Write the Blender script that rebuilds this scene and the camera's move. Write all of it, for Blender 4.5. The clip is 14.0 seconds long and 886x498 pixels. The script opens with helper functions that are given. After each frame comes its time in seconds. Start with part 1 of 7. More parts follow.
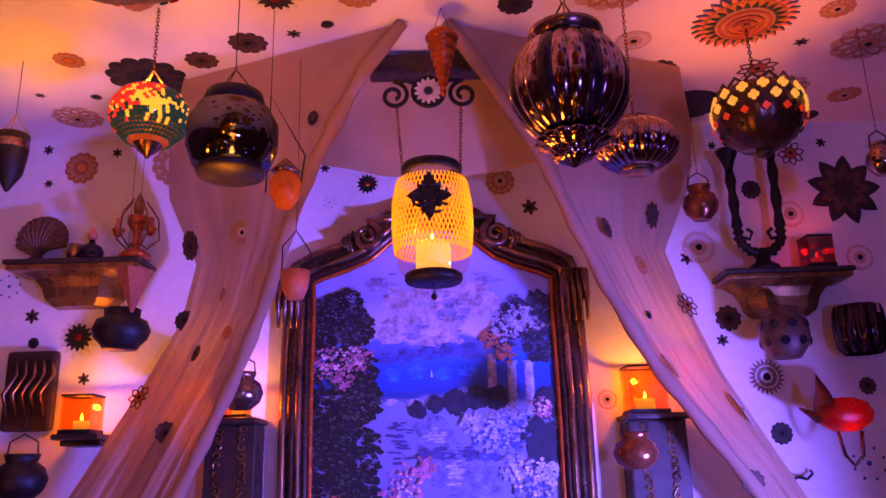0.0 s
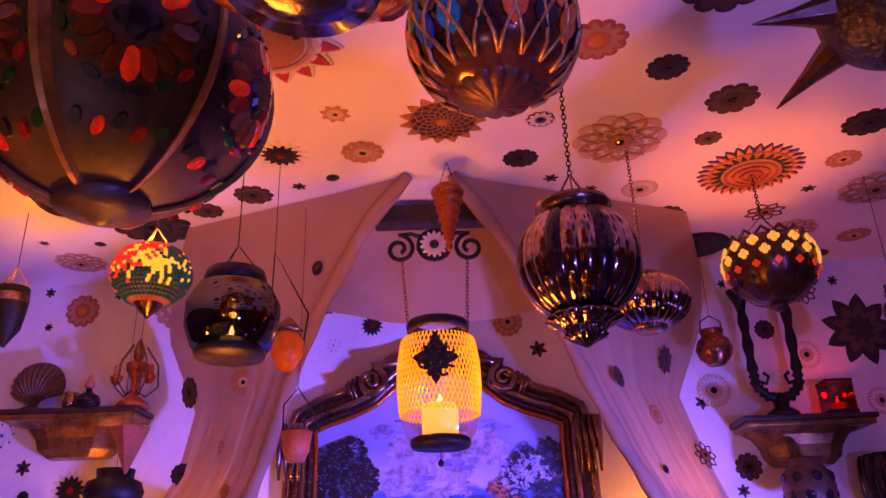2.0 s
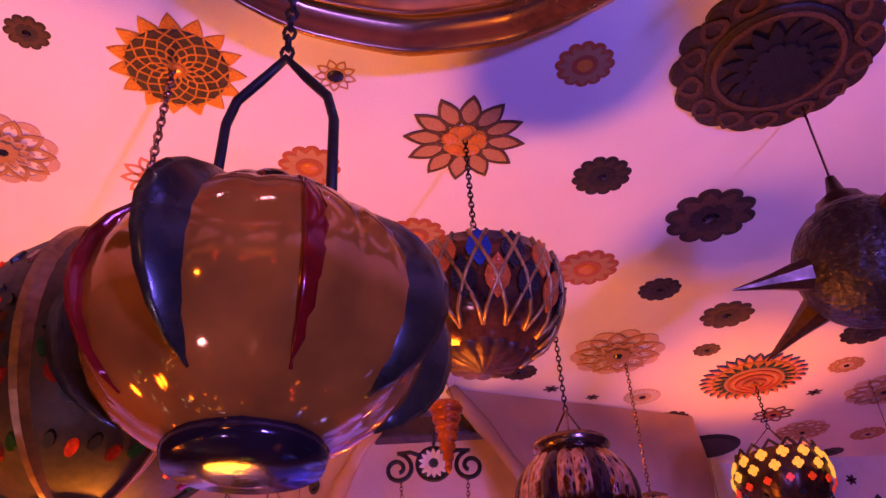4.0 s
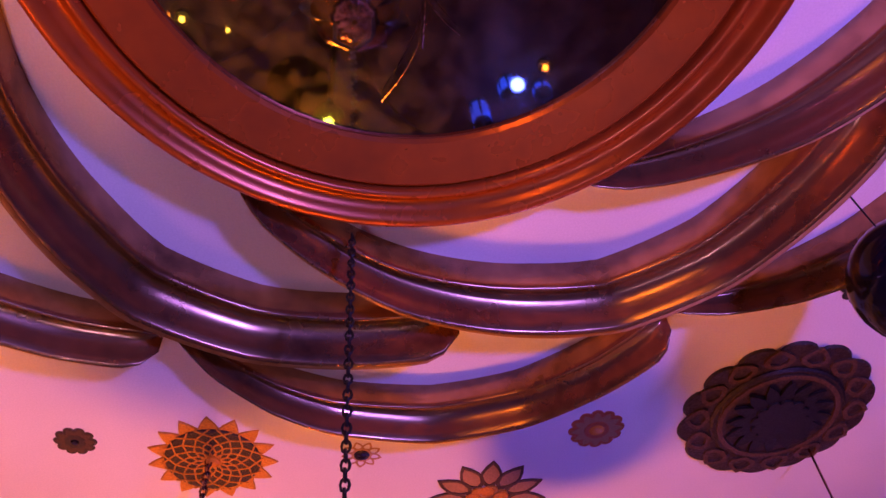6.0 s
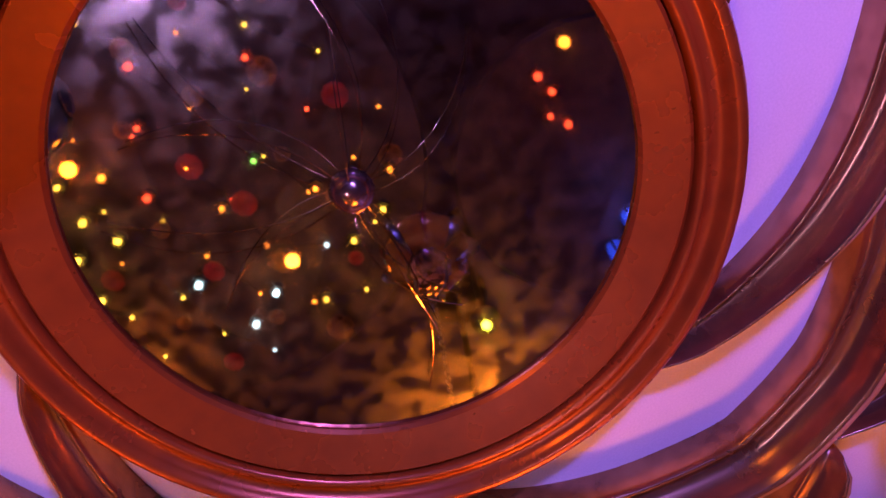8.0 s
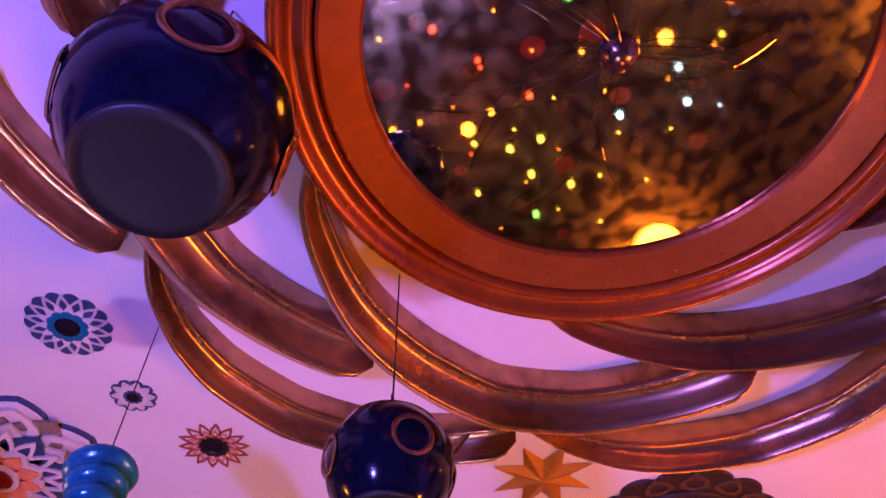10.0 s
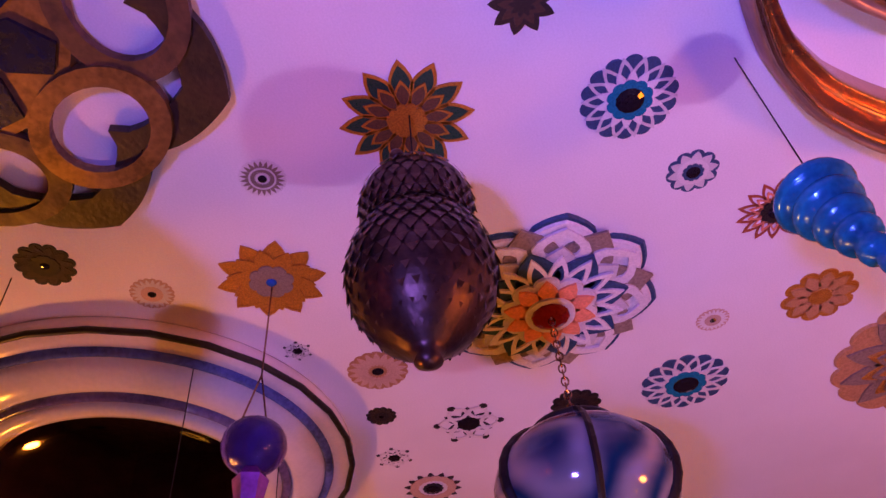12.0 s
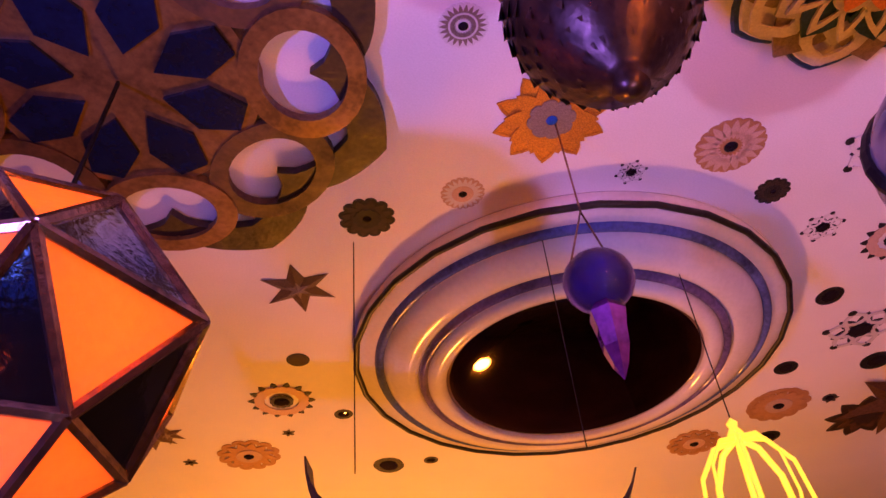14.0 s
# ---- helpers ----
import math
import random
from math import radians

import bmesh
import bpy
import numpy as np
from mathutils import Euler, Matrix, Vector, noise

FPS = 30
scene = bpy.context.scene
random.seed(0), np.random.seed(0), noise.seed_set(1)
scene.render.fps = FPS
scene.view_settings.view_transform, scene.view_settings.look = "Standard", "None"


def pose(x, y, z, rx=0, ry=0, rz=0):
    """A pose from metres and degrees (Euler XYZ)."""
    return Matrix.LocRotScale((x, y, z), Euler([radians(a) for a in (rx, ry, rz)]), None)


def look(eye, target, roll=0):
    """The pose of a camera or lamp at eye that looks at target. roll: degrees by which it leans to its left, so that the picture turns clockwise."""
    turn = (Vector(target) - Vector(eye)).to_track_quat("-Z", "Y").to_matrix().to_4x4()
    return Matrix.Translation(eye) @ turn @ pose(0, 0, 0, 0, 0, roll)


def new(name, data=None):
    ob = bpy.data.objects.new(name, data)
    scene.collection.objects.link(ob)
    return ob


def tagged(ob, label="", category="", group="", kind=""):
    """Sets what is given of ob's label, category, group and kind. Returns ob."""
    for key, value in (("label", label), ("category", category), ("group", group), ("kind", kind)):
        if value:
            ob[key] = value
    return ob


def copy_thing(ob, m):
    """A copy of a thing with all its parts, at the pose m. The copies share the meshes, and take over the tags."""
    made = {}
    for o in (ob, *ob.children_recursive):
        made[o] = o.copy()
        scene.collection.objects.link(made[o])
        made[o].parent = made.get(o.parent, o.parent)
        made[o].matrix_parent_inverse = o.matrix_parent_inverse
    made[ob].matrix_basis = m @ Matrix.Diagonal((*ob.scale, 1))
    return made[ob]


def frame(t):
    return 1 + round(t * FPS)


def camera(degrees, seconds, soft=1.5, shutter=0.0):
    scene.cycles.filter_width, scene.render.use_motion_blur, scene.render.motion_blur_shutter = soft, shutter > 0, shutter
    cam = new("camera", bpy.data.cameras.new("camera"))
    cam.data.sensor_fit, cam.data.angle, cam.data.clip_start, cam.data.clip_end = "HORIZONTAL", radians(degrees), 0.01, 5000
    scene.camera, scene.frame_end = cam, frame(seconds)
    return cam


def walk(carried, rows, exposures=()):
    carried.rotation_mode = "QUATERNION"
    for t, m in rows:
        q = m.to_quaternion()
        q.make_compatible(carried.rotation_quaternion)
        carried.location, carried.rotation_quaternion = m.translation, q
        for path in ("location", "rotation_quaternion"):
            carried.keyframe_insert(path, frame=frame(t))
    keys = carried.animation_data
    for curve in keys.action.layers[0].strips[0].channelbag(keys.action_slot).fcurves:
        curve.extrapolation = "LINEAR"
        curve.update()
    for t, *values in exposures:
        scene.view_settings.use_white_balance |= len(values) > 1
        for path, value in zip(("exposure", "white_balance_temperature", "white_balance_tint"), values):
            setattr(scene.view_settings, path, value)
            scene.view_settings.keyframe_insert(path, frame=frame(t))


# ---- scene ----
cam = camera(58.08, 14.0, soft=1.5)


def view(x, y, z, yaw, pitch, roll):
    """A camera pose: yaw to the left from +y, pitch up, roll, in degrees."""
    return pose(x, y, z, 0, 0, yaw) @ pose(0, 0, 0, 90 + pitch) @ pose(0, 0, 0, 0, 0, roll)


walk(cam, [
    (0, view(0.004, 0.005, 1.393, 0.16, 15.96, -1.48)),
    (0.5, view(0.008, -0.001, 1.422, 0.42, 17.74, -1.35)),
    (1, view(0.000, -0.003, 1.452, 0.34, 19.60, -1.44)),
    (1.5, view(0.000, -0.000, 1.483, 0.34, 21.39, -1.57)),
    (2, view(0.005, 0.007, 1.517, 0.35, 23.28, -1.78)),
    (4.3, view(0.037, -0.066, 1.633, 0.53, 37.35, -3.03)),
    (4.5, view(0.037, -0.080, 1.637, 0.43, 39.28, -3.25)),
    (5, view(0.034, -0.128, 1.657, -0.01, 44.11, -4.34)),
    (5.5, view(0.036, -0.174, 1.683, -0.07, 48.11, -5.42)),
    (6, view(0.036, -0.218, 1.714, -0.63, 51.54, -7.19)),
    (6.5, view(0.041, -0.254, 1.740, -0.54, 55.62, -9.23)),
    (7, view(0.058, -0.304, 1.764, 0.92, 58.76, -11.27)),
    (9.3, view(0.385, -0.144, 1.661, 81.28, 61.81, 7.28)),
    (9.5, view(0.381, -0.133, 1.655, 85.94, 59.08, 7.36)),
    (9.9, view(0.389, -0.222, 1.657, 87.98, 52.13, 0.31)),
    (10.5, view(0.321, -0.404, 1.655, 93.37, 49.83, -3.97)),
    (11, view(0.275, -0.534, 1.655, 97.85, 48.00, -4.54)),
    (11.5, view(0.243, -0.668, 1.658, 101.82, 46.77, -5.51)),
    (12, view(0.228, -0.790, 1.662, 106.59, 45.63, -6.24)),
    (12.5, view(0.201, -0.847, 1.658, 114.66, 44.71, -6.14)),
    (13, view(0.122, -0.853, 1.652, 125.81, 43.99, -5.80)),
    (13.2, view(0.081, -0.845, 1.658, 130.55, 43.58, -5.99)),
    (13.6, view(0.036, -0.785, 1.667, 141.26, 42.44, -5.96)),
    (14, view(0.009, -0.740, 1.668, 151.24, 40.86, -5.94)),
], exposures=((0, -0.35), (2.2, -0.3), (4.5, 0.05), (5.5, -0.3), (7.0, -0.35), (9.5, -0.15), (12.0, -0.1), (14, 0.2)))

# ---------------------------------------------------------------- light
world = bpy.data.worlds.new("night")
scene.world = world
world.use_nodes = True
world.node_tree.nodes["Background"].inputs[0].default_value = (0.02, 0.012, 0.03, 1)
world.node_tree.nodes["Background"].inputs[1].default_value = 0.05
scene.view_settings.exposure = 0.0


def lamp(name, kind, place, color, watts, size=0.05, aim=None, label=""):
    data = bpy.data.lights.new(name, kind)
    data.color, data.energy = color, watts
    if kind == "AREA":
        data.shape, data.size = "DISK", size
    else:
        data.shadow_soft_size = size
    ob = new(name, data)
    ob.matrix_basis = look(place, aim) if aim else Matrix.Translation(place)
    return ob


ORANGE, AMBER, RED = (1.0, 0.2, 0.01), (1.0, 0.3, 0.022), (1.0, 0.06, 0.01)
FILLBLUE, HONEY = (0.2, 0.13, 1.0), (1.0, 0.235, 0.014)
# Next five are added fill lamps, unseen; their sides follow the cast shadows.
lamp("violet_led_light", "AREA", (0.9, -0.95, 1.3), FILLBLUE, 25, 0.12, (0.0, 0.25, 2.4)).data.spread = radians(135)
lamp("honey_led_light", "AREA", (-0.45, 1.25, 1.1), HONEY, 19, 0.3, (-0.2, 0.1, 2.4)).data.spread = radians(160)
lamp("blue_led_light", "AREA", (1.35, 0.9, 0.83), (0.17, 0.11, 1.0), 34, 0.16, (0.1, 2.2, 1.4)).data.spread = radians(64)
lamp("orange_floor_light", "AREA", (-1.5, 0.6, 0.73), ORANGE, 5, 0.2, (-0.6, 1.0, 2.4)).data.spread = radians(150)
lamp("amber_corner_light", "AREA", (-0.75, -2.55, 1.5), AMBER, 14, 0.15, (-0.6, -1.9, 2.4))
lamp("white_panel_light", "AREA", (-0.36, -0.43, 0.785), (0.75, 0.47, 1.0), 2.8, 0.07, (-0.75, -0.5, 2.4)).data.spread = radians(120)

# ---------------------------------------------------------------- materials


def mat(name, color, rough=0.6, metal=0.0, var=0.25, scale=18.0, bump=0.15, dark=None, glow=0.0, trans=0.0, fine=140.0):
    """A surface with blotches and fine grain: base colour, a darker worn tone, and relief."""
    m = bpy.data.materials.new(name)
    m.use_nodes = True
    nt = m.node_tree
    b = nt.nodes["Principled BSDF"]
    tc = nt.nodes.new("ShaderNodeTexCoord")
    n1, n2 = nt.nodes.new("ShaderNodeTexNoise"), nt.nodes.new("ShaderNodeTexNoise")
    n1.inputs["Scale"].default_value, n2.inputs["Scale"].default_value = scale, fine
    n1.inputs["Detail"].default_value, n2.inputs["Detail"].default_value = 5, 3
    info = nt.nodes.new("ShaderNodeObjectInfo")
    ramp = nt.nodes.new("ShaderNodeMix")
    ramp.data_type = "RGBA"
    low = dark or tuple(c * (1 - 2 * var) for c in color)
    ramp.inputs[6].default_value, ramp.inputs[7].default_value = (*low, 1), (*[min(1, c * (1 + var * 0.4)) for c in color], 1)
    add = nt.nodes.new("ShaderNodeMath")
    add.operation = "MULTIPLY_ADD"
    nt.links.new(tc.outputs["Object"], n1.inputs["Vector"])
    nt.links.new(tc.outputs["Object"], n2.inputs["Vector"])
    nt.links.new(n2.outputs[0], add.inputs[0])
    add.inputs[1].default_value = 0.5
    nt.links.new(n1.outputs[0], add.inputs[2])
    stretch = nt.nodes.new("ShaderNodeMapRange")
    stretch.inputs[1].default_value, stretch.inputs[2].default_value = 0.5, 1.0
    nt.links.new(add.outputs[0], stretch.inputs[0])
    nt.links.new(stretch.outputs[0], ramp.inputs[0])
    hue = nt.nodes.new("ShaderNodeHueSaturation")
    val = nt.nodes.new("ShaderNodeMapRange")
    val.inputs[3].default_value, val.inputs[4].default_value = 0.88, 1.12
    nt.links.new(info.outputs["Random"], val.inputs[0])
    nt.links.new(val.outputs[0], hue.inputs["Value"])
    nt.links.new(ramp.outputs[2], hue.inputs["Color"])
    nt.links.new(hue.outputs[0], b.inputs["Base Color"])
    rr = nt.nodes.new("ShaderNodeMapRange")
    rr.inputs[3].default_value, rr.inputs[4].default_value = min(1, rough * 1.2), rough * 0.75
    nt.links.new(stretch.outputs[0], rr.inputs[0])
    nt.links.new(rr.outputs[0], b.inputs["Roughness"])
    b.inputs["Metallic"].default_value = metal
    if bump:
        bp = nt.nodes.new("ShaderNodeBump")
        bp.inputs["Strength"].default_value, bp.inputs["Distance"].default_value = bump, 0.004
        nt.links.new(add.outputs[0], bp.inputs["Height"])
        nt.links.new(bp.outputs[0], b.inputs["Normal"])
    if glow:
        b.inputs["Emission Color"].default_value, b.inputs["Emission Strength"].default_value = (*color, 1), glow
    if trans:
        b.inputs["Transmission Weight"].default_value = trans
    return m


def glass(name, color, rough=0.05):
    m = bpy.data.materials.new(name)
    m.use_nodes = True
    b = m.node_tree.nodes["Principled BSDF"]
    b.inputs["Base Color"].default_value = (*color, 1)
    b.inputs["Transmission Weight"].default_value, b.inputs["Roughness"].default_value, b.inputs["IOR"].default_value = 0.92, rough, 1.3
    n = m.node_tree.nodes.new("ShaderNodeTexNoise")
    n.inputs["Scale"].default_value = 40
    bp = m.node_tree.nodes.new("ShaderNodeBump")
    bp.inputs["Strength"].default_value, bp.inputs["Distance"].default_value = 0.2, 0.003
    m.node_tree.links.new(n.outputs[0], bp.inputs["Height"])
    m.node_tree.links.new(bp.outputs[0], b.inputs["Normal"])
    return m


def fabric(name, color, through_light=0.35):
    m = mat(name, color, 0.85, 0, 0.12, 7, 0.25, fine=260)
    nt = m.node_tree
    b, out = nt.nodes["Principled BSDF"], nt.nodes["Material Output"]
    tr, mx = nt.nodes.new("ShaderNodeBsdfTranslucent"), nt.nodes.new("ShaderNodeMixShader")
    tr.inputs[0].default_value = (*color, 1)
    mx.inputs[0].default_value = through_light
    nt.links.new(b.outputs[0], mx.inputs[1])
    nt.links.new(tr.outputs[0], mx.inputs[2])
    nt.links.new(mx.outputs[0], out.inputs[0])
    return m


PLASTER = mat("painted_plaster", (0.78, 0.74, 0.72), 0.75, 0, 0.07, 2.2, 0.12, fine=60)
CEIL = mat("painted_ceiling_cloth", (0.8, 0.75, 0.73), 0.8, 0, 0.08, 2.6, 0.15, fine=420)
FLOORM = mat("dark_floor_boards", (0.10, 0.06, 0.04), 0.4, 0, 0.3, 6)
# Kept dark so the unseen walls send little light back into the room.
DIMWALL = mat("low_bounce_wall", (0.09, 0.035, 0.05), 0.7, 0, 0.2, 3, 0.1)
SHEER = fabric("cream_sheer_fabric", (0.56, 0.37, 0.22), 0.5)
TANCLOTH = fabric("tan_cloth", (0.5, 0.33, 0.17), 0.2)
BRONZE = mat("aged_bronze", (0.5, 0.29, 0.17), 0.22, 0.9, 0.3, 14, 0.2, dark=(0.04, 0.025, 0.02))
COPPER = mat("copper_gilt", (0.5, 0.11, 0.014), 0.28, 0.5, 0.2, 5, 0.05, dark=(0.28, 0.06, 0.01), fine=35)
GILT = mat("gilt_wood", (0.62, 0.38, 0.12), 0.38, 0.6, 0.25, 20, 0.25, dark=(0.16, 0.07, 0.02))
STUCCO = mat("worn_silver_gilt", (0.56, 0.3, 0.14), 0.26, 0.85, 0.25, 6, 0.06, dark=(0.16, 0.08, 0.04), fine=45)
FILLET = mat("tan_gilt_edge", (0.5, 0.29, 0.15), 0.42, 0.25, 0.2, 9, 0.1, dark=(0.3, 0.15, 0.07), fine=60)
IRON = mat("black_iron", (0.019, 0.015, 0.014), 0.5, 0.5, 0.3, 40, 0.3)
DARKWOOD = mat("dark_carved_wood", (0.046, 0.024, 0.014), 0.5, 0, 0.35, 30, 0.4)
BLACKM = mat("black_lacquer", (0.014, 0.011, 0.012), 0.5, 0.1, 0.3, 50, 0.3)
BROWN = mat("brown_wood", (0.124, 0.056, 0.025), 0.55, 0, 0.3, 40, 0.35)
TAN_M = mat("tan_card", (0.5, 0.26, 0.1), 0.65, 0, 0.18, 40, 0.25)
EMBERM = mat("rust_red_card", (0.48, 0.11, 0.025), 0.6, 0, 0.25, 40, 0.3)
GOLDM = mat("gold_card", (0.64, 0.27, 0.03), 0.42, 0.35, 0.25, 35, 0.25)
WHITEM = mat("white_card", (0.76, 0.71, 0.66), 0.65, 0, 0.1, 40, 0.15)
PALEM = mat("pale_pink_card", (0.64, 0.42, 0.3), 0.65, 0, 0.15, 40, 0.2)
GREYM = mat("taupe_card", (0.3, 0.22, 0.15), 0.6, 0, 0.2, 40, 0.2)
NAVY = mat("navy_card", (0.03, 0.08, 0.17), 0.5, 0, 0.25, 40, 0.2)
TEAL = mat("teal_enamel", (0.02, 0.28, 0.42), 0.22, 0.25, 0.3, 25, 0.2)
REDM = mat("red_enamel", (0.5, 0.03, 0.02), 0.35, 0, 0.2, 40, 0.2)
CORAL = mat("coral_card", (0.85, 0.3, 0.14), 0.6, 0, 0.15, 40, 0.2)
GEM = mat("dark_gem", (0.02, 0.015, 0.02), 0.06, 0, 0.2, 40, 0)
GEMRED = mat("red_gem", (0.25, 0.015, 0.01), 0.08, 0, 0.2, 40, 0)
GEMAMB = mat("amber_gem", (0.7, 0.25, 0.03), 0.1, 0, 0.2, 40, 0)
GEMBLUE = mat("blue_gem", (0.03, 0.12, 0.45), 0.08, 0, 0.2, 40, 0)
GREEN = mat("green_enamel", (0.03, 0.09, 0.05), 0.3, 0, 0.3, 40, 0.2)
MERC = mat("mercury_glass_silver", (0.55, 0.36, 0.33), 0.12, 1.0, 0.35, 30, 0.1, dark=(0.12, 0.06, 0.06))
MERCD = mat("mercury_glass_dark", (0.05, 0.03, 0.04), 0.14, 0.7, 0.3, 30, 0.1)
CERAMIC = mat("cobalt_ceramic", (0.006, 0.007, 0.022), 0.12, 0, 0.3, 20, 0.05)
CERAMIC.node_tree.nodes["Principled BSDF"].inputs["Specular IOR Level"].default_value = 0.25
PINECONE = mat("bronze_scales", (0.13, 0.07, 0.045), 0.36, 0.8, 0.3, 60, 0.2)
TERRA = mat("terracotta", (0.5, 0.15, 0.06), 0.5, 0, 0.2, 30, 0.2)
WAX = mat("candle_wax", (1.0, 0.62, 0.25), 0.5, 0, 0.1, 30, 0, glow=0.8)
FLAME = mat("candle_flame", (1.0, 0.55, 0.12), 0.5, 0, 0.05, 30, 0, glow=22)
FLAMER = mat("red_candle_glow", (1.0, 0.12, 0.03), 0.5, 0, 0.05, 30, 0, glow=10)


def lit_glass(name, color, dark, glow, scale=40, share=0.75):
    """Frosted glass that lets the light inside shine through, with a glow of its own if given."""
    m = mat(name, color, 0.25, 0, 0.35, scale, 0.4, dark=dark, glow=glow)
    nt = m.node_tree
    tr, mx = nt.nodes.new("ShaderNodeBsdfTranslucent"), nt.nodes.new("ShaderNodeMixShader")
    tr.inputs[0].default_value = (*color, 1)
    mx.inputs[0].default_value = share
    nt.links.new(nt.nodes["Principled BSDF"].outputs[0], mx.inputs[1])
    nt.links.new(tr.outputs[0], mx.inputs[2])
    nt.links.new(mx.outputs[0], nt.nodes["Material Output"].inputs[0])
    return m


def thin(name, color, gloss=0.12):
    """A thin flat pane: tinted see-through with a reflection."""
    m = bpy.data.materials.new(name)
    m.use_nodes = True
    nt = m.node_tree
    tr, gl, mx = nt.nodes.new("ShaderNodeBsdfTransparent"), nt.nodes.new("ShaderNodeBsdfGlossy"), nt.nodes.new("ShaderNodeMixShader")
    tr.inputs[0].default_value = (*color, 1)
    gl.inputs["Roughness"].default_value = 0.05
    mx.inputs[0].default_value = gloss
    nt.links.new(tr.outputs[0], mx.inputs[1])
    nt.links.new(gl.outputs[0], mx.inputs[2])
    nt.links.new(mx.outputs[0], nt.nodes["Material Output"].inputs[0])
    return m


DARKPANE, CLEARPANE = mat("smoked_mirror_pane", (0.09, 0.1, 0.1), 0.06, 0.9, 0.3, 12, 0.05), mat("silvered_pane", (0.45, 0.5, 0.52), 0.12, 1.0, 0.4, 9, 0.3, dark=(0.1, 0.12, 0.13))
AMBERPANE = lit_glass("frosted_amber_pane", (0.8, 0.44, 0.16), (0.65, 0.3, 0.09), 0.0, 12, 0.55)
AMBERGLOW = lit_glass("lit_amber_glass", (0.8, 0.26, 0.02), (0.4, 0.06, 0.005), 0.12, 60, 0.6)
REDGLOW = lit_glass("lit_red_glass", (0.3, 0.01, 0.004), (0.02, 0.001, 0.001), 0.03, 160, 0.4)
YELGLOW = mat("self_glowing_brass", (1.0, 0.62, 0.05), 0.4, 0, 0.2, 30, 0.1, glow=1.2)
LEDM = mat("lit_led_lens", (0.5, 0.36, 1.0), 0.5, 0, 0.05, 30, 0, glow=34)
MIRROR = mat("antique_mirror", (0.62, 0.58, 0.57), 0.03, 1.0, 0.2, 5, 0.0, dark=(0.3, 0.27, 0.27), fine=25)
hz, spots, film_mix = MIRROR.node_tree.nodes.new("ShaderNodeBsdfGlossy"), MIRROR.node_tree.nodes.new("ShaderNodeTexNoise"), MIRROR.node_tree.nodes.new("ShaderNodeMixShader")
hz.inputs["Color"].default_value, hz.inputs["Roughness"].default_value = (0.5, 0.44, 0.42, 1), 0.22
spots.inputs["Scale"].default_value, spots.inputs["Detail"].default_value = 24, 10
dust = MIRROR.node_tree.nodes.new("ShaderNodeMapRange")
dust.inputs[1].default_value, dust.inputs[2].default_value, dust.inputs[3].default_value, dust.inputs[4].default_value = 0.42, 0.7, 0.03, 0.42
MIRROR.node_tree.links.new(spots.outputs[0], dust.inputs[0])
MIRROR.node_tree.links.new(dust.outputs[0], film_mix.inputs[0])
MIRROR.node_tree.links.new(MIRROR.node_tree.nodes["Principled BSDF"].outputs[0], film_mix.inputs[1])
MIRROR.node_tree.links.new(hz.outputs[0], film_mix.inputs[2])
MIRROR.node_tree.links.new(film_mix.outputs[0], MIRROR.node_tree.nodes["Material Output"].inputs[0])
DARKMIRROR = mat("dark_mirror", (0.3, 0.2, 0.18), 0.05, 1.0, 0.2, 5, 0.0)
SMOKEGLASS = thin("smoked_glass", (0.36, 0.33, 0.34), 0.16)
PURPLEGLASS = glass("violet_crystal", (0.35, 0.2, 0.75), 0.03)

# ---------------------------------------------------------------- mesh helpers


def part(name, bm, material, parent=None, label=""):
    """Links a bmesh as one mesh object under a thing or a part."""
    me = bpy.data.meshes.new(name)
    bmesh.ops.recalc_face_normals(bm, faces=bm.faces)
    bm.to_mesh(me)
    bm.free()
    me.materials.append(material)
    ob = new(name, me)
    ob.parent = parent
    if label:
        ob["label"] = label
    return ob


def smooth(ob, on=True):
    for p in ob.data.polygons:
        p.use_smooth = on
    return ob


def thing(name, label, category, m=None, group="", kind=""):
    ob = new(name)
    ob.empty_display_size = 0.02
    if m is not None:
        ob.matrix_basis = m
    return tagged(ob, label, category, group, kind)


def lathe(profile, n=28, bm=None, close=False):
    """A solid of revolution round z from (radius, height) pairs."""
    bm = bm or bmesh.new()
    rings = []
    for r, z in profile:
        if r < 1e-5:
            rings.append([bm.verts.new((0, 0, z))])
        else:
            rings.append([bm.verts.new((r * math.cos(2 * math.pi * k / n), r * math.sin(2 * math.pi * k / n), z)) for k in range(n)])
    pairs = list(zip(rings, rings[1:]))
    if close:
        pairs.append((rings[-1], rings[0]))
    for a, b in pairs:
        for k in range(n):
            q = [a[k % len(a)], a[(k + 1) % len(a)], b[(k + 1) % len(b)], b[k % len(b)]]
            q = list(dict.fromkeys(q))
            if len(q) > 2:
                bm.faces.new(q)
    return bm


